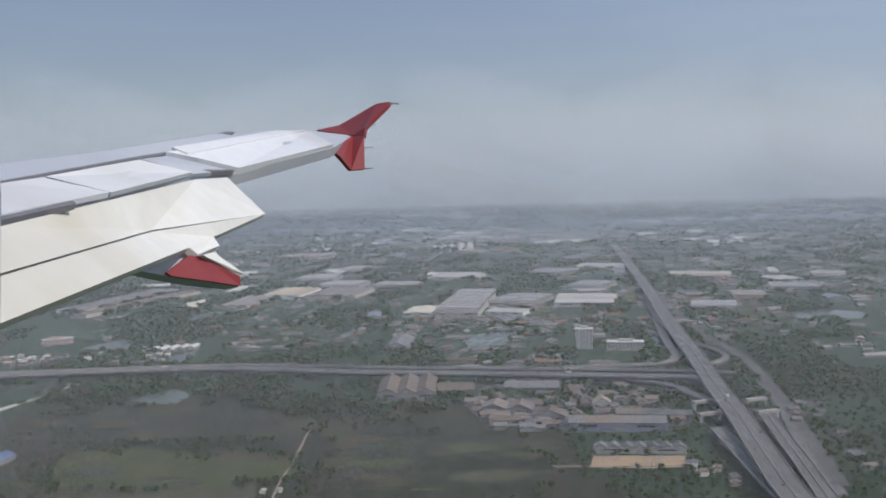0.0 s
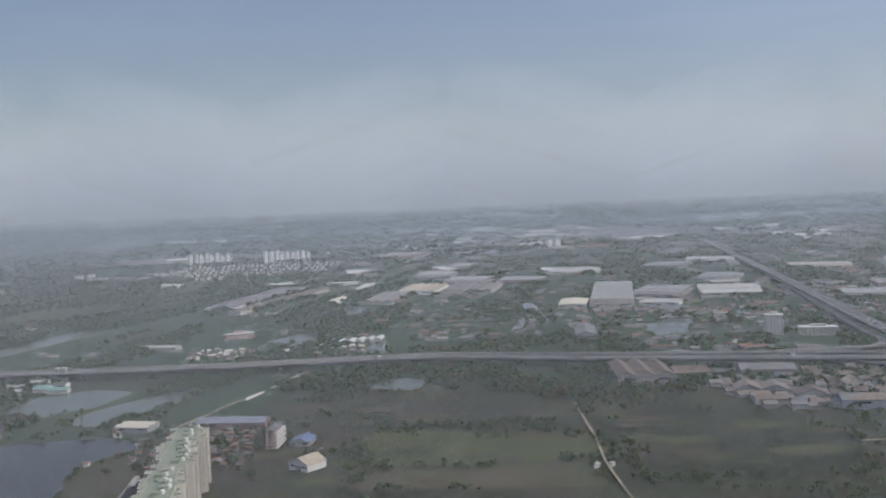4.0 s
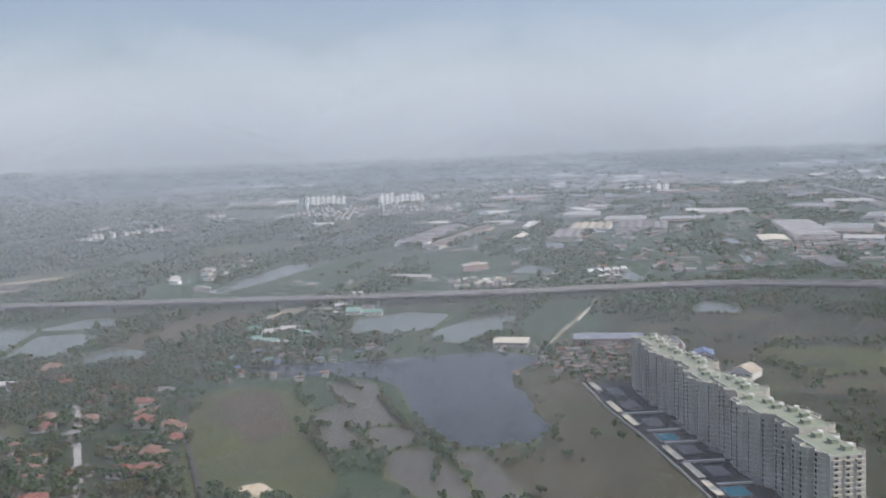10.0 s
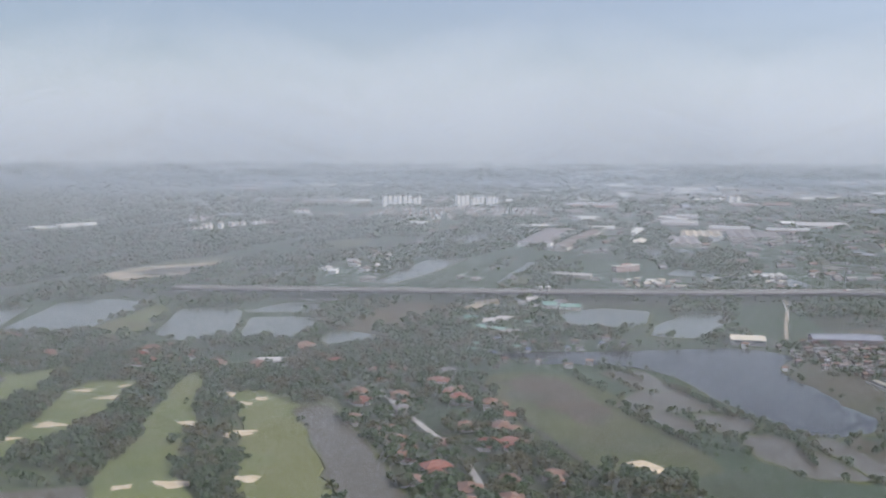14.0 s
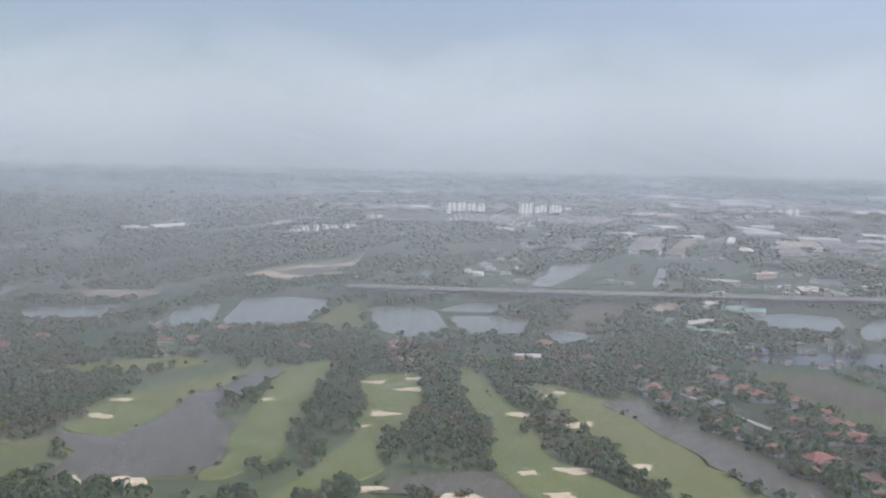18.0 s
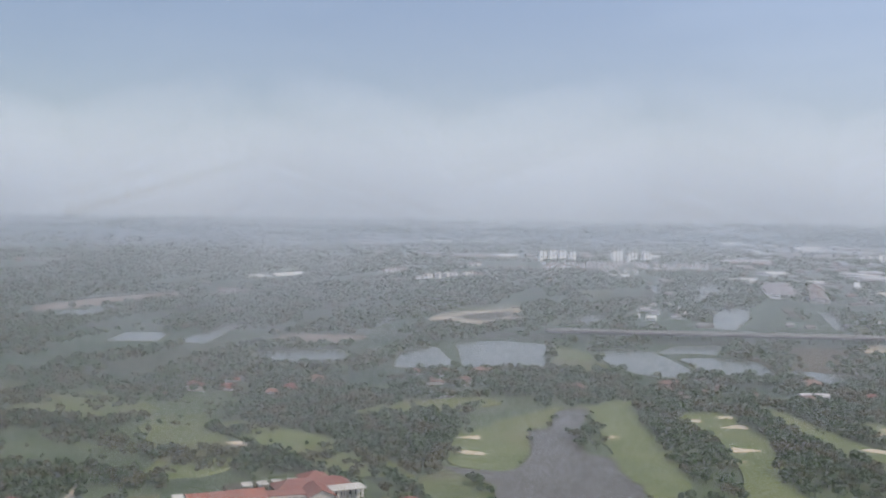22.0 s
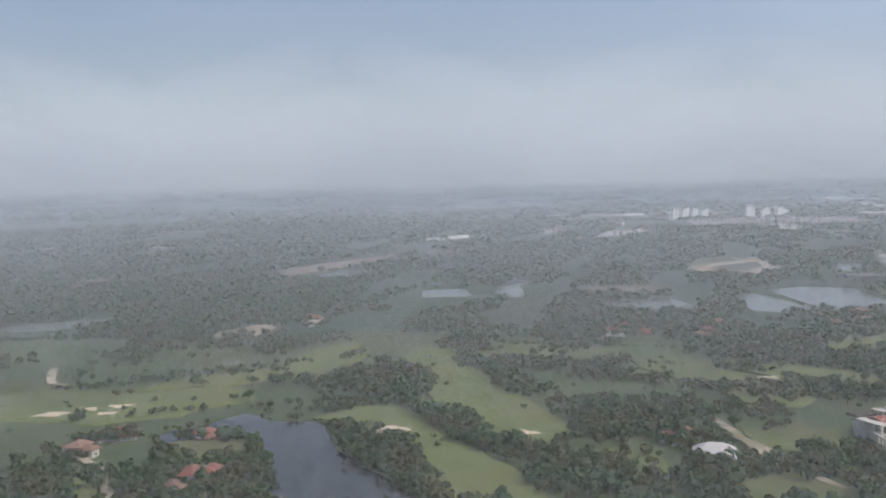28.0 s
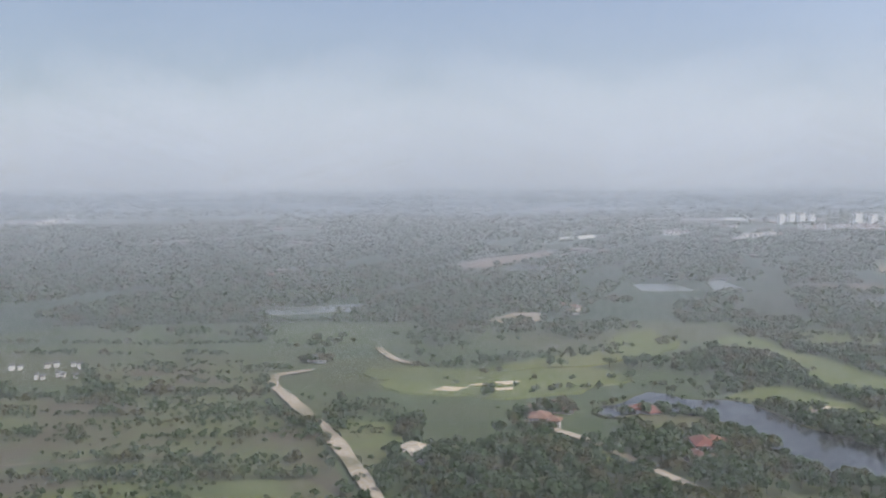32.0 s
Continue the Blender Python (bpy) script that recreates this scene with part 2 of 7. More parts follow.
M_COURT = mat("dark_paving", (0.045, 0.04, 0.038), (0.085, 0.076, 0.07), 0.1, fine=1.0, contrast=0.5)
M_LAWN = mat("lawn_grass", (0.080, 0.102, 0.034), (0.132, 0.150, 0.052), 0.05, fine=0.5, contrast=0.5, stain=(0.11, 0.11, 0.05))
M_SAND = mat("sand", (0.47, 0.38, 0.26), (0.63, 0.53, 0.38), 0.3, fine=3, contrast=0.3)
M_DIRT = mat("pale_dirt", (0.30, 0.25, 0.18), (0.46, 0.39, 0.29), 0.08, fine=1.2, contrast=0.5, stain=(0.20, 0.18, 0.11))
M_CROP = mat("crop_rows", (0.056, 0.072, 0.029), (0.112, 0.124, 0.054), 0.05, fine=0.5, contrast=0.4, stain=(0.095, 0.085, 0.05), stripes=0.06)
M_MUD = mat("mud", (0.16, 0.13, 0.10), (0.23, 0.19, 0.15), 0.05, fine=0.6)
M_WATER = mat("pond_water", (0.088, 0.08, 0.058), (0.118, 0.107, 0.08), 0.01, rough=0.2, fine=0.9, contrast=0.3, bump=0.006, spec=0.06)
# far ponds: greener water, paler with reflected sky put into the colour
M_SKYWATER = mat("sky_pale_pond_water", (0.090, 0.102, 0.080), (0.118, 0.130, 0.104), 0.01, rough=0.2, fine=0.9, contrast=0.3, bump=0.006, spec=0.16)
M_FIELDBASE = mat("weedy_field", (0.022, 0.029, 0.012), (0.052, 0.056, 0.023), 0.03, fine=0.5, contrast=0.5, stain=(0.058, 0.045, 0.027))
M_LAKE = mat("lake_water", (0.034, 0.040, 0.043), (0.046, 0.053, 0.055), 0.01, rough=0.2, fine=0.9, contrast=0.3, bump=0.006, spec=0.085)
M_DARKWATER = mat("dark_pond_water", (0.030, 0.033, 0.032), (0.048, 0.050, 0.046), 0.02, rough=0.14, fine=0.9, contrast=0.3, bump=0.006, spec=0.14)
M_RUSSET = mat("dry_reeds", (0.060, 0.050, 0.032), (0.105, 0.082, 0.054), 0.03, fine=0.4, contrast=0.5, stain=(0.055, 0.065, 0.03))
M_CREAMROOF = mat("cream_roof_sheet", (0.56, 0.50, 0.39), (0.74, 0.67, 0.54), 0.1, fine=1.0, contrast=0.4)
# darker concrete, for girders with shade painted in and one road surface
M_GIRDER = mat("dark_concrete", (0.085, 0.082, 0.078), (0.15, 0.145, 0.135), 0.1, fine=1.0, contrast=0.5)
M_ROAD = mat("asphalt", (0.13, 0.125, 0.12), (0.19, 0.185, 0.18), 0.06, fine=1.5, contrast=0.4, rough=0.85)
M_CONC = mat("concrete", (0.30, 0.285, 0.26), (0.42, 0.40, 0.365), 0.08, fine=1.2, contrast=0.5, stain=(0.26, 0.25, 0.23))
M_LEAF = mat("foliage", (0.058, 0.096, 0.042), (0.118, 0.168, 0.076), 0.15, fine=0.8, contrast=0.5, by="island", rough=0.7, thin=0.55, stain=(0.128, 0.124, 0.060))
M_OLIVE = mat("olive_foliage", (0.088, 0.094, 0.044), (0.165, 0.165, 0.080), 0.15, fine=0.8, contrast=0.5, by="island", rough=0.7, thin=0.55, stain=(0.085, 0.125, 0.055))
M_TRUNK = mat("bark", (0.08, 0.06, 0.04), (0.14, 0.11, 0.08), 0.8, fine=6)
M_CREAM = mat("cream_render", (0.42, 0.395, 0.34), (0.55, 0.52, 0.455), 0.08, fine=0.9, contrast=0.5, stain=(0.40, 0.37, 0.32))
M_WHITE = mat("white_paint", (0.62, 0.61, 0.57), (0.80, 0.79, 0.75), 0.1, fine=1.0, contrast=0.4, stain=(0.58, 0.55, 0.50))
M_GREENROOF = mat("green_roof_coat", (0.225, 0.255, 0.185), (0.32, 0.34, 0.26), 0.1, fine=1.0, contrast=0.5, stain=(0.34, 0.345, 0.27))
M_TILE = mat("red_roof_tile", (0.195, 0.078, 0.056), (0.31, 0.132, 0.095), 0.2, fine=2.0, contrast=0.5, by="object", stain=(0.23, 0.12, 0.09))
M_TILE_BROWN = mat("brown_roof_tile", (0.165, 0.098, 0.070), (0.265, 0.165, 0.122), 0.2, fine=2.0, contrast=0.5, by="object")
M_ZINC = mat("zinc_sheet", (0.125, 0.122, 0.122), (0.215, 0.208, 0.202), 0.06, fine=1.0, contrast=0.5, rough=0.6, by="object", stain=(0.24, 0.19, 0.15))
M_TAN = mat("tan_roof_tile", (0.38, 0.32, 0.24), (0.52, 0.45, 0.35), 0.2, fine=2.0, contrast=0.5, by="object")
M_ZINC_PALE = mat("pale_sheet", (0.36, 0.335, 0.32), (0.54, 0.51, 0.48), 0.06, fine=1.0, contrast=0.4, rough=0.6, by="object")
M_MAUVE = mat("faded_red_sheet", (0.19, 0.165, 0.16), (0.27, 0.24, 0.23), 0.06, fine=1.0, contrast=0.5, rough=0.7, by="object")
M_BRIGHT = mat("bright_white_paint", (0.78, 0.77, 0.73), (0.88, 0.87, 0.83), 0.1, fine=1.0, contrast=0.3)
M_RUST = mat("rusty_sheet", (0.135, 0.105, 0.085), (0.225, 0.18, 0.15), 0.06, fine=1.0, contrast=0.6, rough=0.8)
M_BLUE = mat("blue_sheet", (0.1, 0.14, 0.25), (0.16, 0.21, 0.33), 0.08, fine=1.0, contrast=0.4, rough=0.6)
M_BLUEGREY = mat("blue_grey_sheet", (0.21, 0.225, 0.265), (0.29, 0.305, 0.345), 0.06, fine=1.0, contrast=0.4, rough=0.6)
M_TEAL = mat("teal_sheet", (0.15, 0.27, 0.23), (0.25, 0.38, 0.32), 0.08, fine=1.0, contrast=0.4, rough=0.6)
M_WALLRED = mat("red_brown_wall", (0.2, 0.125, 0.11), (0.28, 0.18, 0.16), 0.1, fine=1.0)
M_WALLPINK = mat("pinkish_wall", (0.33, 0.24, 0.22), (0.44, 0.33, 0.30), 0.1, fine=1.0, contrast=0.4)
M_WALLGREY = mat("grey_wall", (0.24, 0.23, 0.22), (0.36, 0.35, 0.33), 0.1, fine=1.0, by="object")
M_GLASS = mat("dark_window_glass", (0.03, 0.035, 0.04), (0.06, 0.065, 0.07), 0.5, rough=0.12, fine=2, spec=0.5)
M_POOL = mat("pool_water", (0.06, 0.30, 0.36), (0.10, 0.38, 0.44), 0.3, rough=0.08, fine=2, spec=0.5)

# ---------------------------------------------------------------- plan masks
GX0, GY0, GC = -2600.0, 150.0, 2.5
GW, GH = 1700, 900
taken = np.zeros((GH, GW), bool)
cx, cy = np.meshgrid(GX0 + (np.arange(GW) + 0.5) * GC, GY0 + (np.arange(GH) + 0.5) * GC)


def mark(outline, grow=0.0):
    """Keeps trees off an outline."""
    P = np.array([p[:2] for p in outline], float)
    lo, hi = P.min(0) - grow, P.max(0) + grow
    i0, i1 = [int(np.clip((v - GX0) / GC, 0, GW)) for v in (lo[0], hi[0] + GC)]
    j0, j1 = [int(np.clip((v - GY0) / GC, 0, GH)) for v in (lo[1], hi[1] + GC)]
    if i1 <= i0 or j1 <= j0:
        return
    X, Y = cx[j0:j1, i0:i1], cy[j0:j1, i0:i1]
    inside = np.zeros(X.shape, bool)
    for (xa, ya), (xb, yb) in zip(P, np.roll(P, -1, 0)):
        hit = ((ya > Y) != (yb > Y)) & (X < (xb - xa) * (Y - ya) / (yb - ya + 1e-12) + xa)
        inside ^= hit
    taken[j0:j1, i0:i1] |= inside


def mark_line(line, half):
    for a, b in zip(line, line[1:]):
        a, b = Vector(a[:2]), Vector(b[:2])
        d = (b - a)
        if d.length < 1e-6:
            continue
        s = Vector((-d.y, d.x)).normalized() * half
        mark([a + s, b + s, b - s, a - s])


def is_free(x, y):
    i, j = int((x - GX0) / GC), int((y - GY0) / GC)
    return not (0 <= i < GW and 0 <= j < GH and taken[j, i])


# ---------------------------------------------------------------- ground
# Beyond 2.6 km the plain is drawn in towards the viewer, so that its last kilometres still fit before the horizon: it climbs gently there.
FAR_FROM, FAR_SPAN, FAR_END, FAR_EYE = 2600.0, 2100.0, 11500.0, (-600.0, 118.0)


def recede(x, y):
    """Where a place of the far plain stands: x, y, z, and how much smaller things are there."""
    if y <= FAR_FROM:
        return x, y, 0.0, 1.0
    yy = FAR_FROM + FAR_SPAN * (1 - math.exp(-(y - FAR_FROM) / FAR_SPAN))
    k = yy / y
    return FAR_EYE[0] + (x - FAR_EYE[0]) * k, yy, FAR_EYE[1] * (1 - k), k


def plain():
    """The ground, level near by and climbing in the far distance."""
    ys = list(range(-1400, 2600, 400)) + [recede(0, y)[1] for y in (2600, 2700, 2850, 3000, 3200, 3400, 3700, 4000, 4400, 4800, 5300, 6000, 7000, 8000, 9500, 11500)]
    zs = [0.0] * len(range(-1400, 2600, 400)) + [recede(0, y)[2] for y in (2600, 2700, 2850, 3000, 3200, 3400, 3700, 4000, 4400, 4800, 5300, 6000, 7000, 8000, 9500, 11500)]
    xs = range(-5600, 4801, 400)
    n = len(xs)
    g = Geo()
    g.add([(x, y, z) for y, z in zip(ys, zs) for x in xs], [(j * n + i, j * n + i + 1, (j + 1) * n + i + 1, (j + 1) * n + i) for j in range(len(ys) - 1) for i in range(n - 1)])
    return tagged(part("ground", g, M_LAND), "flat green and brown plain of grass, scrub and soil", "ground", kind="structure")


plain()
LAYER = [0]
RIMS = []


def patch(name, outline, material, label, category, ragged=1.2, keep=True, step=4):
    """A flat area with a ragged rim, lying on the ground."""
    if len(outline) <= 7 and step > 2:
        corners = list(zip(outline, outline[1:] + outline[:1]))
        outline = [(a[0] + (b[0] - a[0]) * k, a[1] + (b[1] - a[1]) * k) for a, b in corners for k in (0.1, 0.37, 0.63, 0.9)]
        step = 2
    line = smooth_line(outline, step, True)
    LAYER[0] += 1
    z = 0.06 + 0.0025 * LAYER[0]
    out = []
    for x, y in line:
        n = noise.noise_vector(Vector((x * 0.09, y * 0.09, 3.1)))
        out.append((x + ragged * n.x * 2.2, y + ragged * n.y * 2.2, z))
    bm = bmesh.new()
    f = bm.faces.new([bm.verts.new(p) for p in out])
    bmesh.ops.triangulate(bm, faces=[f])
    bmesh.ops.recalc_face_normals(bm, faces=bm.faces)
    if sum(q.normal.z for q in bm.faces) < 0:
        bmesh.ops.reverse_faces(bm, faces=bm.faces)
    # the rim slopes down to the ground
    c0 = Vector((sum(p[0] for p in out) / len(out), sum(p[1] for p in out) / len(out), z))
    top = [v for v in bm.verts]
    low = [bm.verts.new(v.co + (v.co - c0).normalized() * 0.9 - Vector((0, 0, z))) for v in top]
    for i in range(len(top)):
        j = (i + 1) % len(top)
        q = bm.faces.new((top[i], top[j], low[j], low[i]))
        q.normal_update()
        if q.normal.z < 0:
            q.normal_flip()
    me = bpy.data.meshes.new(name)
    bm.to_mesh(me)
    bm.free()
    me.materials.append(material)
    ob = tagged(new(name, me), label, category, kind="structure")
    if keep == "soft":
        c = Vector((sum(p[0] for p in out) / len(out), sum(p[1] for p in out) / len(out)))
        mark([c + (Vector(p[:2]) - c) * max(0.0, 1 - 3.6 / max((Vector(p[:2]) - c).length, 4)) for p in out])
    elif keep:
        mark(out)
    return out


def pond(outline, label="still grey-brown pond with ragged grassy banks", name="pond", water=None):
    c = Vector((sum(p[0] for p in outline) / len(outline), sum(p[1] for p in outline) / len(outline)))
    bank = [tuple(c + (Vector(p) - c) * (1 + 2.2 / max((Vector(p) - c).length, 3))) for p in outline]
    patch("bank", bank, M_SCRUB, "grassy bank round a pond", "ground", 1.6)
    rim = patch(name, outline, water or (M_SKYWATER if c.y > 640 else M_WATER), label, "water", 0.5 if len(outline) <= 7 else 1.0)
    RIMS.append([tuple(c + (Vector(p[:2]) - c) * (1 + 2.5 / max((Vector(p[:2]) - c).length, 3))) for p in rim])
    return rim


# ---------------------------------------------------------------- fields, ponds and fairways
patch("rough", [(-1560, 240), (-1000, 235), (-560, 240), (-545, 380), (-575, 560), (-650, 610), (-900, 640), (-1150, 655), (-1480, 620), (-1600, 420)], M_ROUGH, "rough grass under the trees of the golf course", "ground", 2.0, keep=False)
FIELD = "open field with a patchy cover of weeds and grass"
patch("field", [(-214, 290), (-214, 742), (-110, 770), (20, 730), (92, 690), (135, 600), (132, 500), (180, 400), (185, 290)], M_FIELDBASE, FIELD, "field", 2.0, keep=False)
patch("field", [(-200, 695), (-19, 735), (-12, 658), (-32, 562), (-115, 577), (-156, 624)], M_DARKFIELD, FIELD, "field", keep=False)
patch("field", [(-210, 699), (-166, 729), (-47, 703), (-15, 649), (-2, 598), (-139, 618)], M_DARKFIELD, FIELD, "field")
patch("field", [(-157, 586), (-138, 610), (-10, 558), (-5, 520), (-95, 515), (-148, 530)], M_SCRUB, FIELD, "field")
patch("field", [(-147, 519), (-95, 512), (-36, 515), (-39, 465), (-164, 487)], M_BROWN, FIELD, "field")
patch("field", [(-11, 631), (77, 605), (118, 533), (92, 461), (-16, 470), (-22, 547)], M_DARKFIELD, FIELD, "field")
patch("field", [(-464, 401), (-480, 531), (-463, 566), (-424, 545), (-411, 465), (-401, 398), (-410, 379), (-451, 386)], M_SCRUB, "green meadow with bushes round it", "field")
patch("field", [(-470, 540), (-452, 556), (-436, 545), (-430, 519), (-428, 470), (-440, 456), (-452, 480), (-464, 497)], M_RUSSET, "bare brown patch in a meadow", "field", 4.5, step=8)
patch("field", [(-585, 829), (-512, 844), (-479, 824), (-475, 752), (-490, 705), (-540, 679), (-579, 732)], M_BROWN, "brown and olive scrubland before the expressway", "field", 3.0, keep=False)
patch("field", [(-1440, 410), (-1350, 417), (-1303, 380), (-1284, 345), (-1260, 268), (-1367, 266)], M_CROP, "farm plot of low green crops in rows", "field", 2.0)
patch("field", [(-1369, 276), (-1323, 292), (-1277, 295), (-1262, 265), (-1358, 252)], M_LAWN, "light green strip of grass in the farmland", "field", 2.0)
patch("field", [(-1347, 348), (-1315, 359), (-1289, 349), (-1281, 326), (-1307, 326), (-1335, 329)], M_CROP, "farm plot of low green crops in rows", "field", 2.0)
patch("field", [(-1418, 482), (-1341, 494), (-1315, 414), (-1359, 400), (-1369, 376)], M_CROP, "farm plot of dark low bushes", "field", keep=False)
patch("field", [(-1307, 492), (-1270, 523), (-1250, 460), (-1275, 424), (-1289, 424)], M_SCRUB, "mown grass plot beside a dirt track", "field")
patch("field", [(-799, 1097), (-773, 1182), (-698, 1228), (-707, 1152), (-770, 1062)], M_SCRUB, "mown grass behind a cleared site", "field")

pq = random.Random(31)
for k in range(95):
    x, y, r = pq.uniform(-205, 125), pq.uniform(455, 715), pq.uniform(3, 12)
    blot = [(x + r * 1.7 * math.cos(a) * pq.uniform(0.6, 1.2), y + r * 0.8 * math.sin(a) * pq.uniform(0.6, 1.2)) for a in (0, 0.8, 1.6, 2.4, 3.2, 4.0, 4.8, 5.6)]
    patch("weed_patch", blot, pq.choice((M_BROWN, M_SCRUB, M_DARKFIELD, M_REED)), "patch of weeds and bare soil in a field", "field", 1.5, keep=False, step=2)
pond([(-460, 619), (-374, 623), (-315, 629), (-284, 601), (-308, 562), (-305, 508), (-300, 468), (-308, 444), (-320, 431), (-345, 428), (-360, 462), (-366, 500), (-377, 559), (-405, 583), (-445, 590)], "large still grey lake with grassy banks", "lake", M_LAKE)
patch("field", [(-276, 592), (-269, 530), (-266, 414), (-262, 354), (-296, 355), (-329, 361), (-335, 422), (-319, 421), (-305, 444), (-307, 473), (-306, 511), (-307, 556)], M_REED, "overgrown olive-brown reed field beside the lake", "field", 2.5, keep=False)
for outline in (
    [(-395, 779), (-358, 800), (-325, 781), (-342, 725), (-371, 699), (-405, 716)], [(-340, 713), (-295, 774), (-267, 773), (-298, 688), (-328, 664), (-352, 676)], [(-413, 561), (-399, 571), (-386, 561), (-381, 520), (-396, 503), (-403, 527)], [(-401, 518), (-377, 513), (-370, 474), (-410, 473), (-422, 486)], [(-386, 468), (-369, 466), (-360, 451), (-373, 436), (-382, 434), (-390, 457)], [(-379, 429), (-363, 432), (-354, 404), (-348, 367), (-370, 371), (-381, 402)], [(-411, 471), (-398, 471), (-390, 446), (-396, 437), (-407, 439)], [(-353, 422), (-339, 423), (-332, 377), (-332, 361), (-346, 364), (-349, 401)],
):
    pond(outline)
for outline in (
    [(-692, 700), (-695, 811), (-655, 817), (-643, 790), (-639, 700), (-648, 677), (-670, 672)], [(-634, 765), (-600, 768), (-580, 755), (-579, 735), (-589, 674), (-632, 677)], [(-644, 790), (-617, 838), (-577, 844), (-589, 787)], [(-580, 688), (-565, 709), (-528, 679), (-538, 650), (-570, 651)],
    [(-851, 714), (-846, 791), (-816, 826), (-806, 718), (-822, 699)], [(-801, 717), (-800, 848), (-763, 866), (-724, 842), (-743, 709), (-774, 696)], [(-958, 783), (-891, 806), (-881, 728), (-915, 714), (-944, 730)], [(-1089, 840), (-1089, 902), (-1050, 904), (-1046, 843)], [(-1029, 844), (-1020, 906), (-1000, 907), (-1004, 826)],
):
    pond(outline)
for outline in (
    [(-1394, 698), (-1366, 727), (-1312, 750), (-1305, 706), (-1349, 688), (-1382, 682)], [(-1187, 1058), (-1186, 1141), (-1153, 1118), (-1152, 1025)], [(-1260, 1206), (-1188, 1312), (-1110, 1418), (-1115, 1332), (-1193, 1205)], [(-543, 969), (-484, 1171), (-430, 1195), (-480, 1055), (-528, 952)], [(-426, 962), (-366, 1149), (-356, 1137), (-415, 958)], [(-680, 1007), (-646, 1092), (-618, 1106), (-641, 995)], [(-450, 1361), (-414, 1564), (-407, 1565), (-445, 1344)], [(-437, 1345), (-371, 1592), (-352, 1572), (-417, 1331)],
):
    pond(outline)
for outline in (
    [(128, 998), (178, 1045), (200, 1030), (157, 937), (123, 924)], [(503, 1088), (571, 1114), (598, 1079), (569, 1029), (503, 1046)], [(-180, 1213), (-168, 1320), (-140, 1291), (-152, 1181)], [(-155, 920), (-127, 1030), (-130, 910)], [(-246, 1016), (-219, 1071), (-183, 1032), (-204, 990)], [(-153, 745), (-122, 784), (-104, 759), (-114, 724)], [(-1092, 517), (-1072, 522), (-1075, 504), (-1090, 503)],
):
    pond(outline)
for outline in (
    [(-468, 1550), (-454, 1552), (-477, 1411), (-494, 1389)], [(-428, 1556), (-420, 1558), (-447, 1396), (-455, 1395)], [(-404, 1537), (-380, 1564), (-434, 1343), (-444, 1342)], [(-369, 1466), (-359, 1458), (-384, 1367), (-391, 1375)], [(-679, 1000), (-651, 1077), (-616, 1092), (-649, 993)], [(-211, 1264), (-176, 1291), (-189, 1207), (-218, 1183)], [(-1201, 1090), (-1163, 1116), (-1160, 1015), (-1197, 1006)],
):
    pond(outline)
patch("mudflat", [(-1251, 1128), (-1215, 1238), (-1121, 1385), (-1135, 1255), (-1188, 1144), (-1230, 1079)], M_MUD, "long shallow basin of pale mud", "ground")
patch("field", [(-649, 964), (-631, 984), (-540, 1218), (-558, 1216)], M_BROWN, "bare brown strip beside a lane", "field")
patch("field", [(-624, 1353), (-598, 1433), (-554, 1460), (-550, 1400), (-588, 1323)], M_SCRUB, "light green oval playing field", "field")
patch("field", [(-741, 700), (-716, 838), (-701, 800), (-697, 692)], M_LAWN, "green grass tongue between ponds", "field", 1.5)
patch("mudflat", [(-962, 847), (-944, 898), (-874, 893), (-891, 829), (-956, 825)], M_MUD, "drained brown pond bed", "ground")

# long plots and fish ponds that run away from the flight line
sq = random.Random(63)
made = []
for k in range(900):
    if len(made) >= 80:
        break
    x, y = sq.uniform(-1250, 520), sq.uniform(930, 2150)
    w, l = sq.uniform(7, 22), sq.uniform(50, 150)
    if any(abs(x - a) < w + b and abs(y - c) < (l + m) * 0.6 for a, b, c, m in made) or (-650 < x < -180 and y > 1880) or not all(is_free(x + 0.3 * k, y + k) for k in (-l / 2, -l / 4, 0, l / 4, l / 2)):
        continue
    made.append((x, w, y, l))
    lean = sq.uniform(0.24, 0.36)
    rim = [(x - w / 2 - lean * l / 2, y - l / 2), (x + w / 2 - lean * l / 2, y - l / 2 + sq.uniform(-6, 6)), (x + w / 2 + lean * l / 2, y + l / 2), (x - w / 2 + lean * l / 2, y + l / 2 + sq.uniform(-6, 6))]
    what = sq.random()
    if what < 0.27:
        pond(rim, "long narrow fish pond between tree-lined dykes")
    else:
        patch("field", rim, M_SCRUB if what < 0.55 else M_LAWN if what < 0.68 else M_DARKFIELD if what < 0.85 else M_BROWN, "long narrow farm plot between hedges", "field", 1.0, keep=what < 0.68)

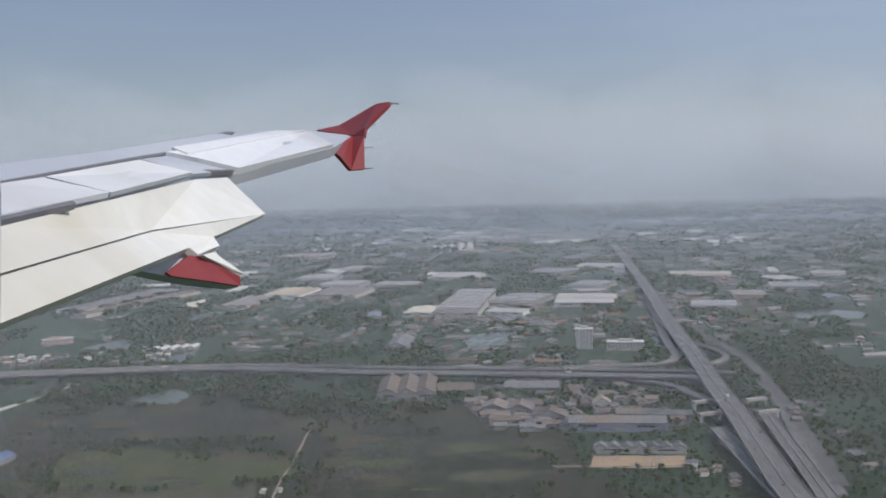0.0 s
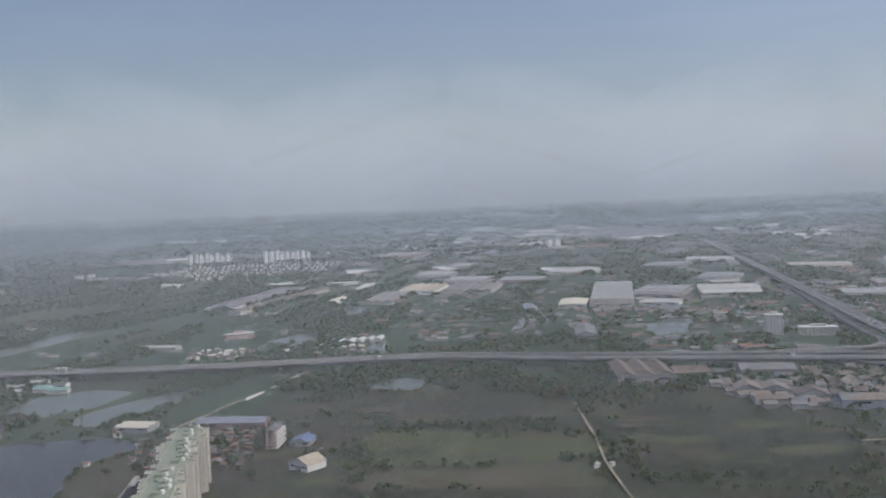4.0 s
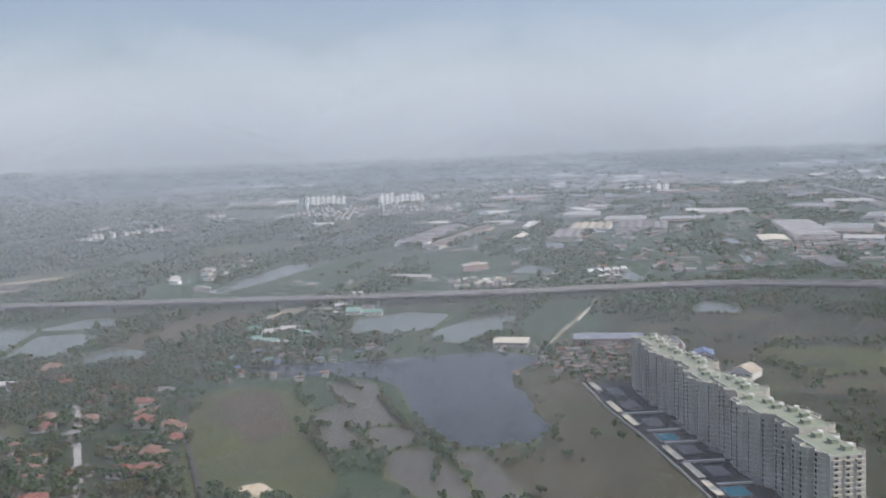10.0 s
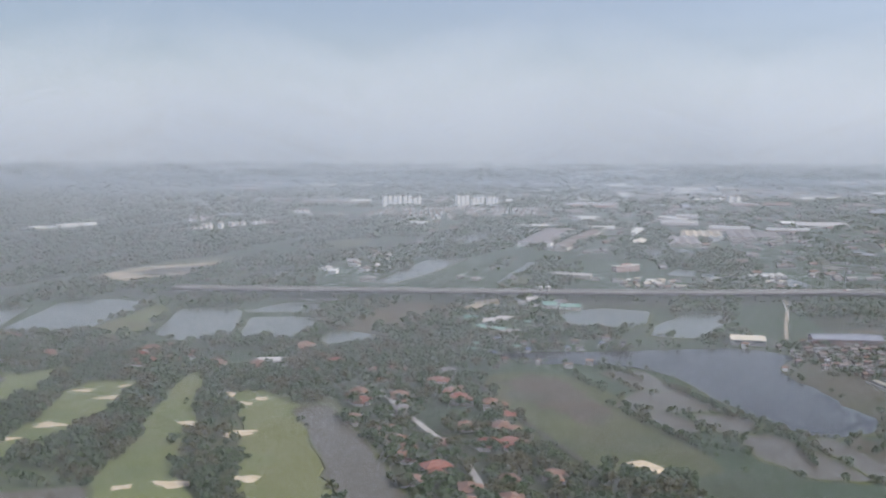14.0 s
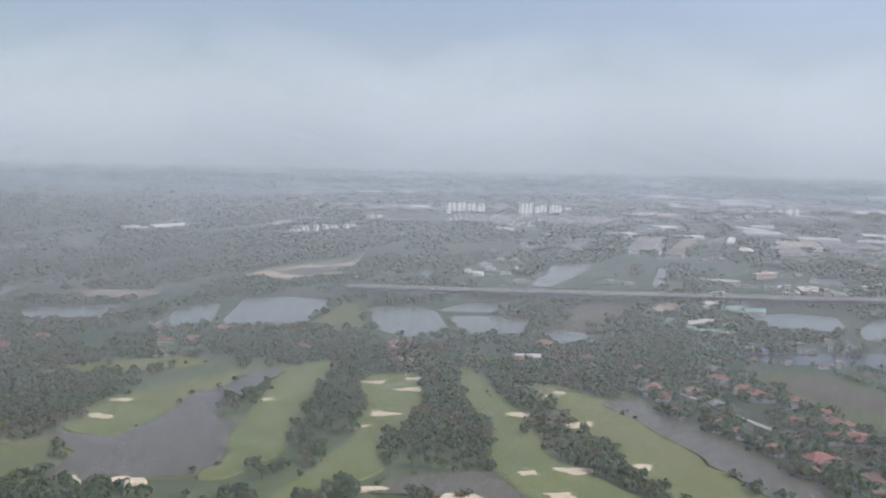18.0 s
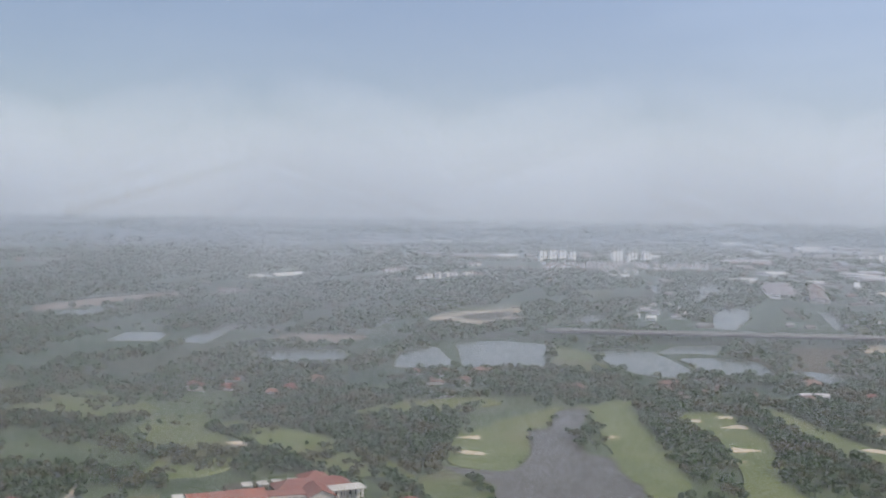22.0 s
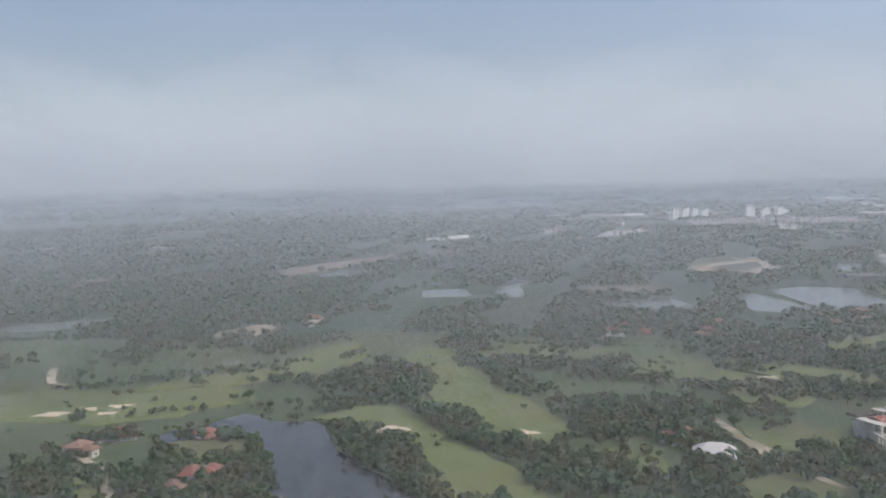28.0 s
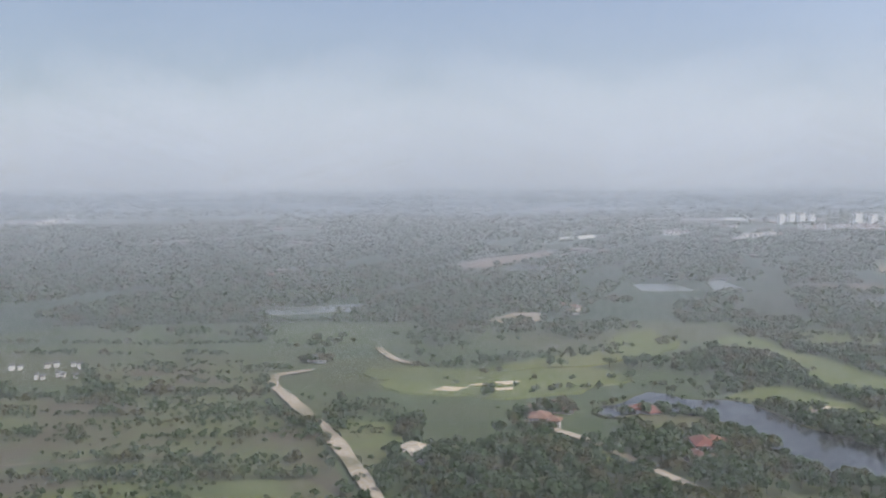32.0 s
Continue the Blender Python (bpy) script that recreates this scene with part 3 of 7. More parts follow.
FAIR = "mown green golf fairway with a ragged edge"
for outline in (
    [(-824, 443), (-820, 488), (-805, 508), (-784, 538), (-759, 556), (-768, 515), (-780, 503), (-784, 472), (-786, 450), (-793, 434), (-802, 426), (-814, 428)], [(-747, 573), (-716, 564), (-718, 521), (-719, 459), (-728, 401), (-742, 370), (-754, 369), (-748, 400), (-752, 418), (-751, 447), (-737, 493), (-739, 549)], [(-708, 394), (-694, 457), (-698, 529), (-685, 554), (-667, 546), (-667, 480), (-684, 422), (-687, 379), (-705, 356), (-720, 334), (-729, 334)], [(-645, 550), (-638, 570), (-623, 480), (-620, 412), (-610, 374), (-592, 325), (-645, 327), (-646, 375), (-643, 459)], [(-610, 523), (-586, 516), (-572, 480), (-565, 429), (-558, 384), (-550, 341), (-543, 324), (-577, 325), (-592, 396), (-599, 458)], [(-809, 427), (-822, 462), (-810, 498), (-789, 529), (-758, 564), (-750, 554), (-763, 518), (-780, 494), (-785, 448), (-795, 427)], [(-742, 391), (-748, 470), (-745, 504), (-736, 565), (-710, 589), (-722, 529), (-722, 470), (-729, 398)], [(-1126, 408), (-1118, 423), (-1109, 431), (-1094, 429), (-1084, 410), (-1071, 376), (-1053, 333), (-1042, 294), (-1072, 296), (-1082, 323), (-1084, 357), (-1095, 383), (-1106, 388)],
):
    patch("fairway", outline, M_FAIRWAY, FAIR, "fairway", 1.5, keep="soft")
for outline in (
    [(-1260, 421), (-1269, 443), (-1244, 464), (-1214, 467), (-1177, 479), (-1160, 447), (-1199, 426), (-1234, 416)], [(-1096, 556), (-1074, 584), (-1060, 521), (-1042, 449), (-1026, 396), (-1022, 374), (-1037, 376), (-1058, 430), (-1080, 493)], [(-1026, 349), (-1015, 353), (-1002, 353), (-998, 326), (-1007, 305), (-1018, 318)], [(-1163, 525), (-1147, 586), (-1122, 614), (-1124, 546), (-1137, 507)], [(-919, 515), (-886, 498), (-853, 450), (-837, 415), (-867, 419), (-899, 449)], [(-1079, 441), (-1084, 487), (-1074, 514), (-1043, 421), (-1029, 357), (-1045, 356)], [(-962, 344), (-963, 373), (-949, 381), (-924, 372), (-923, 344)], [(-952, 413), (-942, 460), (-925, 472), (-907, 444), (-924, 414)],
):
    patch("fairway", outline, M_FAIRWAY, FAIR, "fairway", 1.5, keep="soft")
for outline in (
    [(-944, 516), (-924, 523), (-877, 474), (-846, 423), (-860, 410), (-896, 447)], [(-698, 419), (-697, 516), (-690, 555), (-668, 540), (-669, 481), (-678, 418)], [(-886, 534), (-848, 576), (-798, 596), (-786, 578), (-841, 535)], [(-1241, 423), (-1218, 443), (-1185, 464), (-1173, 450), (-1186, 420), (-1221, 408)], [(-1170, 365), (-1154, 380), (-1144, 364), (-1147, 354), (-1167, 353)], [(-1225, 473), (-1199, 503), (-1169, 527), (-1115, 583), (-1120, 542), (-1171, 486)],
):
    patch("fairway", outline, M_FAIRWAY, FAIR, "fairway", 1.5, keep="soft")
LAWN = "light green lawn with a ragged edge between trees"
for outline in (
    [(-1283, 366), (-1259, 364), (-1252, 336), (-1259, 332), (-1258, 300), (-1264, 303)], [(-1284, 473), (-1264, 482), (-1225, 473), (-1218, 446), (-1248, 440), (-1275, 451)], [(-1170, 379), (-1142, 375), (-1145, 354), (-1170, 355)], [(-1195, 331), (-1187, 324), (-1176, 295), (-1183, 293), (-1191, 311)], [(-1063, 588), (-1028, 608), (-976, 560), (-979, 531), (-1020, 530), (-1050, 545)], [(-976, 532), (-946, 540), (-930, 490), (-914, 444), (-944, 433), (-969, 490)], [(-961, 373), (-930, 378), (-923, 344), (-957, 338)], [(-831, 421), (-826, 423), (-816, 410), (-808, 398), (-810, 367), (-832, 359), (-842, 396)], [(-953, 382), (-934, 386), (-942, 351), (-961, 347)], [(-983, 314), (-962, 325), (-948, 295), (-945, 280), (-992, 288)], [(-952, 325), (-941, 330), (-940, 306), (-946, 302)], [(-1177, 377), (-1146, 378), (-1142, 362), (-1165, 353)],
):
    patch("lawn", outline, M_LAWN, LAWN, "lawn", 2.5, keep="soft")
WATER = "winding grey-brown golf course pond"
pond([(-759, 551), (-741, 562), (-752, 512), (-761, 457), (-751, 447), (-752, 418), (-748, 400), (-751, 384), (-768, 369), (-808, 367), (-808, 382), (-807, 402), (-816, 414), (-826, 427), (-826, 431), (-814, 426), (-800, 424), (-793, 432), (-786, 450), (-783, 478), (-780, 503), (-769, 511)], WATER)
pond([(-688, 351), (-682, 367), (-646, 375), (-636, 343), (-633, 326), (-645, 346), (-670, 348)], WATER)
pond([(-577, 484), (-570, 492), (-561, 488), (-554, 466), (-546, 440), (-539, 412), (-533, 381), (-526, 350), (-523, 322), (-539, 320), (-549, 350), (-556, 385), (-564, 425), (-572, 460)], WATER)
pond([(-1182, 389), (-1173, 397), (-1163, 412), (-1156, 421), (-1144, 407), (-1130, 404), (-1121, 398), (-1116, 372), (-1107, 348), (-1094, 324), (-1084, 302), (-1081, 292), (-1124, 295), (-1131, 326), (-1137, 354), (-1144, 377), (-1157, 384), (-1170, 381), (-1178, 375)], "dark pond winding past villas and lawns", "pond", M_DARKWATER)
patch("clearing", [(-826, 1007), (-799, 1097), (-706, 1166), (-720, 1054), (-772, 954)], M_DIRT, "cleared site of pale bare earth", "ground")
patch("clearing", [(-478, 783), (-455, 842), (-434, 850), (-440, 796), (-463, 777)], M_DIRT, "cleared site of pale bare earth", "ground")
patch("field", [(-795, 1050), (-775, 1085), (-722, 1125), (-728, 1072), (-760, 1020)], M_REED, "weeds over a cleared site", "field", 2.0)
patch("yard", [(139, 534), (189, 525), (182, 506), (133, 515)], M_YARD, "ochre earth yard behind a row of sheds", "ground", 0.1, step=1)
patch("clearing", [(-439, 394), (-432, 397), (-425, 388), (-429, 381), (-437, 385)], M_SAND, "small bare sandy patch in a meadow", "ground")
patch("clearing", [(-1223, 651), (-1201, 692), (-1182, 691), (-1190, 648), (-1208, 634)], M_DIRT, "pale earth round a new villa", "ground")


# sand bunkers of two to four lobes
def bunker(x, y, r, seed):
    q = random.Random(seed)
    k = q.choice((2, 3, 3, 4))
    turn = q.uniform(-0.4, 0.4)
    shift = q.uniform(0, 6)
    pts = []
    for i in range(20):
        a = 2 * math.pi * i / 20
        s = r * (0.86 + 0.24 * math.sin(k * a + shift) + 0.1 * math.sin((k + 3) * a + 2 * shift))
        px, py = s * 1.35 * math.cos(a), s * 0.9 * math.sin(a)
        pts.append((x + px * math.cos(turn) - py * math.sin(turn), y + px * math.sin(turn) + py * math.cos(turn)))
    patch("bunker", pts, M_SAND, "pale sand bunker with a lobed rim", "bunker", 0.2, step=2)


BUNKERS = ((-742, 489), (-810, 487), (-813, 456), (-696, 440), (-690, 529), (-672, 513), (-690, 355), (-662, 345), (-655, 343), (-696, 335),
           (-623, 461), (-632, 373), (-624, 347), (-614, 376), (-596, 507), (-587, 381), (-686, 462), (-670, 538), (-800, 365), (-779, 364),
           (-920, 473), (-1094, 389), (-1227, 436), (-1215, 441), (-1240, 427), (-1217, 427), (-1044, 378), (-598, 445), (-604, 498), (-616, 517))
for i, (x, y) in enumerate(BUNKERS):
    bunker(x, y, 3.2 + 3.0 * ((i * 37) % 11) / 11, i)


# ---------------------------------------------------------------- tracks on the ground
def track(line, half, material, label, name="track"):
    LAYER[0] += 1
    fine = smooth_line(line, 8)
    g = Geo().ribbon(fine, lambda t: half * (1 + (0.22 if material is M_DIRT else 0) * math.sin(t * 40) * math.sin(t * 17)), 0.1 + 0.0025 * LAYER[0])
    mark_line(fine, half + 0.5)
    return tagged(part(name, g, material), label, "road", kind="structure")


track([(-1244, 228), (-1258, 278), (-1273, 326), (-1285, 360), (-1297, 388), (-1307, 412), (-1317, 435), (-1320, 457), (-1306, 471)], 2.7, M_DIRT, "wide unpaved track of pale earth")
track([(-1251, 489), (-1227, 499), (-1208, 513), (-1184, 544)], 0.9, M_CONC, "narrow pale cart path winding through the golf course")
track([(-1281, 538), (-1268, 500), (-1257, 490)], 2.2, M_DIRT, "short unpaved track of pale earth")
track([(-1215, 372), (-1193, 342), (-1184, 323), (-1173, 298), (-1166, 283)], 1.8, M_DIRT, "narrow unpaved lane between trees")
track([(-968, 330), (-965, 344), (-968, 395)], 2.0, M_DIRT, "pale service lane beside a lawn")
track([(-975, 372), (-963, 355), (-961, 326), (-953, 301)], 1.6, M_DIRT, "pale lane lined with trees")
track([(-545, 540), (-538, 525), (-519, 457), (-503, 400), (-498, 350)], 1.6, M_CONC, "narrow concrete village lane")
track([(-196, 835), (-206, 800), (-240, 720), (-272, 640)], 1.3, M_DIRT, "pale lane to the lakeside sheds")
track([(-1381, 303), (-1353, 312), (-1331, 317), (-1306, 322)], 0.8, M_MUD, "narrow brown farm track between crops")
track([(-1350, 292), (-1334, 296), (-1318, 298)], 0.6, M_MUD, "narrow brown farm track between crops")
track([(113, 516), (131, 514), (156, 506), (181, 504)], 1.2, M_DIRT, "narrow pale earth track along a yard")
track([(-14, 655), (-23, 560), (-30, 506), (-34, 440)], 0.6, M_DIRT, "narrow earth path across a field")
track([(-449, 368), (-459, 412), (-475, 478), (-486, 545)], 0.9, M_COURT, "dark canal path beside a meadow")


# ---------------------------------------------------------------- elevated roads
def viaduct(name, line, half, z, label, gap=28, rail=0.6, thick=0.9, col_r=0.8):
    """A road deck with parapets on columns."""
    e = thing(name, (0, 0, 0), 0, label, "road", kind="structure")
    fine = smooth_line(line, 8)
    part("deck", Geo().ribbon(fine, half, z, thick), M_ROAD, e)
    for s in (1, -1):
        part("parapet", Geo().ribbon([(p[0], p[1], (p[2] if len(p) > 2 else z) + rail) for p in fine], 0.14, z, rail + 0.35, s * half), M_CONC, e)
    # the shade below the deck is put into the girder's dark colour
    part("girder", Geo().ribbon([(p[0], p[1], (p[2] if len(p) > 2 else z) - thick) for p in fine], half * 0.86, z, 1.7), M_GIRDER, e, "dark concrete girder with the deck's shade in its colour")
    part("median", Geo().ribbon([(p[0], p[1], (p[2] if len(p) > 2 else z) + 0.45) for p in fine], 0.18, z, 0.5), M_CONC, e)
    run = 0.0
    for a, b in zip(fine, fine[1:]):
        run += (Vector(b[:2]) - Vector(a[:2])).length
        if run > gap and a[1] < 1500:
            run = 0.0
            top = (a[2] if len(a) > 2 else z) - thick - 1.7
            if top > 1.5:
                d = (Vector(b[:2]) - Vector(a[:2])).normalized()
                col = part("column", Geo().cyl(a[0], a[1], 0, top - 0.7, col_r, 8), M_CONC, e)
                g = Geo().ribbon([(a[0] + d.y * half * 0.75, a[1] - d.x * half * 0.75), (a[0] - d.y * half * 0.75, a[1] + d.x * half * 0.75)], 0.7, top, 0.8)
                part("cap_beam", g, M_CONC, col)
    mark_line(fine, half + 1.5)
    return e


EXPRESSWAY = [(-716, 888), (-521, 862), (-296, 838), (-106, 832), (25, 786), (151, 748), (246, 716), (268, 708)]
viaduct("expressway", EXPRESSWAY, 6.6, 7.5, "long elevated concrete expressway on columns")
viaduct("expressway", [(-716, 906), (-521, 880), (-296, 858), (-90, 852), (40, 812), (160, 778), (246, 752), (300, 728)], 4.0, 6.0, "second elevated carriageway beside the expressway")
track([(-1400, 985), (-1168, 960), (-951, 945), (-716, 900)], 4.0, M_ROAD, "road continuing from the elevated expressway", "road")
track([(-1000, 930), (-716, 872), (-521, 845), (-296, 822), (-106, 812), (25, 768), (151, 730), (246, 700)], 2.6, M_ROAD, "service road under the expressway", "road")
HIGHWAY = [(196, 330, 9.0), (199, 408, 9.0), (220, 498, 9.0), (240, 576, 9.0), (260, 662, 9.0), (293, 794, 9.0), (339, 988, 9.0), (442, 1400, 9.0), (575, 1950, 9.0), (718, 2560, 9.0)] + [(p[0], p[1], p[2] + 9.0 * p[3]) for p in (recede(838, 3080), recede(897, 3480), recede(925, 3900), recede(935, 4400))]
viaduct("highway", HIGHWAY, 7.4, 9.0, "wide elevated highway with many lanes")
# ---------------------------------------------------------------- apartment block
APT_FLOORS, APT_STOREY, APT_SECTIONS, APT_LEN = 14, 1.9, 8, 26.0


def bow(x_in, yb, side, depth, grow):
    """The curved front of a bay in plan."""
    return [(x_in + side * (depth + grow) * math.sin(math.pi * k / 6) ** 0.55 if 0 < k < 6 else x_in, yb - 0.3 - grow + (6.6 + 2 * grow) * k / 6) for k in range(7)]


def curved(x_in, yb, side, depth, grow, z0, z1):
    p = bow(x_in, yb, side, depth, grow)
    if side < 0:
        p = p[::-1]
    return Geo().add([(x, y, z) for z in (z0, z1) for x, y in p], [(k, k + 1, k + 8, k + 7) for k in range(6)] + [tuple(range(7))[::-1], tuple(range(7, 14)), (6, 0, 7, 13)])


def curved_rim(x_in, yb, side, depth, z0, z1):
    a, b = bow(x_in, yb, side, depth, 0.08), bow(x_in, yb, side, depth, -0.25)
    if side < 0:
        a, b = a[::-1], b[::-1]
    g = Geo().add([(x, y, z) for z in (z0, z1) for line in (a, b) for x, y in line], [])
    for k in range(6):
        g.f += [(k, k + 1, k + 15, k + 14), (k + 8, k + 7, k + 21, k + 22), (k + 14, k + 15, k + 22, k + 21)]
    return g


def apartment_block():
    e = thing("apartment_block", (-237, 416), 3.2, "long stepped cream apartment block with pale green roof terraces", "building")
    H = APT_FLOORS * APT_STOREY
    pane = Geo().box(-0.62, -0.06, 0, 0.62, 0.06, 1.05).mesh("window", M_GLASS)
    rest, far_slabs = Geo(), Geo()
    bays = []
    for s in range(APT_SECTIONS):
        y0 = -104 + s * APT_LEN
        dx = 1.8 if s % 2 else -0.6
        top = H + (0.0, 1.9, 0.6, 2.2, 0.3, 1.5, 0.8, 1.2)[s]
        core = Geo().box(dx - 6.2, y0, 0, dx + 6.2, y0 + APT_LEN, top)
        roof = Geo().box(dx - 5.9, y0 + 0.3, top, dx + 5.9, y0 + APT_LEN - 0.3, top + 0.12)
        for a in (dx - 6.2, dx + 5.9):
            part("parapet", Geo().box(a, y0, top, a + 0.3, y0 + APT_LEN, top + 0.3), M_CREAM, e)
        for side in (-1, 1):
            for b in range(3):
                yb = y0 + 2.2 + b * 8.0
                depth = 2.4 + 1.3 * ((b + s) % 2)
                x_in = dx + side * 6.0
                btop = top - 0.5 * ((b + s + (side > 0)) % 3)
                bay = part("bay", curved(x_in, yb, side, depth, 0.0, 0, btop), M_CREAM, e)
                part("bay_roof", curved(x_in, yb, side, depth, -0.15, btop, btop + 0.12), M_GREENROOF, bay)
                part("bay_parapet", curved_rim(x_in, yb, side, depth, btop, btop + 0.65), M_CREAM, bay)
                for f in range(APT_FLOORS):
                    z = 0.4 + f * APT_STOREY
                    if z + 1.5 > btop:
                        continue
                    slab = curved(x_in, yb, side, depth, 0.32, z - 0.1, z + 0.42)
                    if s < 3:
                        part("balcony", slab, M_CREAM, bay)
                    else:
                        far_slabs.add(slab.v, slab.f)
                    bays.append((s, x_in + side * (depth + 0.02), yb + 3.0, z + 0.5, 90 * side))
                    bays.append((s, dx + side * 6.22, yb + 7.1, z + 0.4, 90 * side))
        if s == 0:
            for b in range(3):
                for f in range(APT_FLOORS):
                    z = 0.4 + f * APT_STOREY
                    part("balcony", Geo().box(dx - 5.4 + b * 4.0, y0 - 0.9, z - 0.3, dx - 2.6 + b * 4.0, y0 + 0.2, z + 0.35), M_CREAM, e)
                    bays.append((s, dx - 4.0 + b * 4.0, y0 - 0.02, z + 0.3, 0))
        part("wall", core, M_CREAM, e)
        part("roof", roof, M_GREENROOF, e, "pale green waterproofed roof terrace")
        q = random.Random(s)
        for k in range(3):
            x, y = dx + q.uniform(-3, 2), y0 + 4 + 8 * k
            part("stair_house", Geo().box(x, y, top, x + 2.6, y + 3.2, top + 1.5).box(x - 0.2, y - 0.2, top + 1.5, x + 2.8, y + 3.4, top + 1.7), M_GREENROOF, e)
            part("water_tank", Geo().cyl(x + 4, y + 4, top, top + 1.5, 0.9, 10), M_WHITE, e)
    n = 0
    for s, x, y, z, a in bays:
        if s < 3 and n < 300:
            w = part("window", pane, M_GLASS, e)
            w.matrix_basis = pose(x, y, z, 0, 0, a)
            n += 1
        elif a:
            rest.box(x - 0.06, y - 0.62, z, x + 0.06, y + 0.62, z + 1.05)
    tagged(part("window", rest, M_GLASS, e), kind="stuff")
    tagged(part("balcony", far_slabs, M_CREAM, e), kind="stuff")
    mark([(-254, 300), (-218, 300), (-224, 530), (-258, 530)])


apartment_block()
# court with car ports, pools and a wall along the block
patch("court", [(-272, 532), (-248, 532), (-245, 455), (-241, 390), (-239, 336), (-264, 336), (-266, 400), (-271, 480)], M_COURT, "dark paved court beside the apartment block", "pavement", 0.1, step=1)


def flat_roof_row(name, x, y, w, d, h, material, label, category, turn=0):
    e = thing(name, (x, y), turn, label, category)
    part("roof", Geo().box(-w / 2, -d / 2, h - 0.25, w / 2, d / 2, h), material, e)
    for a in (-1, 1):
        for b in (-1, 1):
            part("post", Geo().box(a * (w / 2 - 0.3) - 0.1, b * (d / 2 - 0.3) - 0.1, 0, a * (w / 2 - 0.3) + 0.1, b * (d / 2 - 0.3) + 0.1, h - 0.25), M_CONC, e)
    return e


for x, y, w, d in ((-260.5, 480, 8, 13), (-258.5, 447, 7.5, 14), (-255.5, 404, 8, 12), (-253, 376, 7.5, 12), (-261.5, 508, 7, 14), (-247.6, 436, 3, 25), (-245.6, 409, 2.8, 20), (-243.6, 367, 2.5, 20), (-249.5, 490, 3, 26)):
    tagged(flat_roof_row("car_port", x, y, w, d, 2.2, M_ZINC, "long grey flat-roofed car port in a court", "car port", 2), group="car ports in the court")
for x, y, d in ((-269.3, 517, 18), (-269.3, 476, 20), (-267.8, 451, 18), (-263.6, 400, 19), (-262.2, 377, 18), (-261.8, 356, 16)):
    tagged(flat_roof_row("arcade", x, y, 3.0, d, 2.8, M_CREAMROOF, "narrow cream-roofed arcade along a court wall", "arcade", 3), group="arcades along the wall")
for x, y in ((-258.3, 426), (-253.5, 354.5)):
    e = thing("swimming_pool", (x, y, 0.05), 2, "turquoise swimming pool with a pale rim", "pool")
    part("rim", Geo().box(-4.6, -5.4, 0, 4.6, 5.4, 1.3), M_CONC, e)
    part("water", Geo().box(-4.1, -4.9, 1.25, 4.1, 4.9, 1.36), M_POOL, e)
for y, x0, x1 in ((466, -268, -248), (436, -264, -250), (390.5, -262, -245), (417, -262, -246), (362.5, -258, -242)):
    e = thing("cross_wall", ((x0 + x1) / 2, y), 0, "pale low wall across the court", "wall", "walls across the court")
    part("wall", Geo().box((x0 - x1) / 2, -0.5, 0, (x1 - x0) / 2, 0.5, 1.7), M_CREAM, e)
    part("coping", Geo().box((x0 - x1) / 2, -0.6, 1.7, (x1 - x0) / 2, 0.6, 1.85), M_WHITE, e)
e = thing("boundary_wall", (-268, 440), 0, "long pale wall along the court", "wall")
part("wall", Geo().ribbon([(-4.2, 92, 1.4), (-4, 40, 1.4), (-0.4, 0, 1.4), (2.6, -60, 1.4), (3.6, -104, 1.4)], 0.25, 1.4, 1.4), M_CREAM, e)


# ---------------------------------------------------------------- sheds and halls
SHEDS = []
GABLE = [(0, 2, 1), (3, 4, 5), (0, 1, 4, 3), (1, 2, 5, 4), (2, 0, 3, 5)]


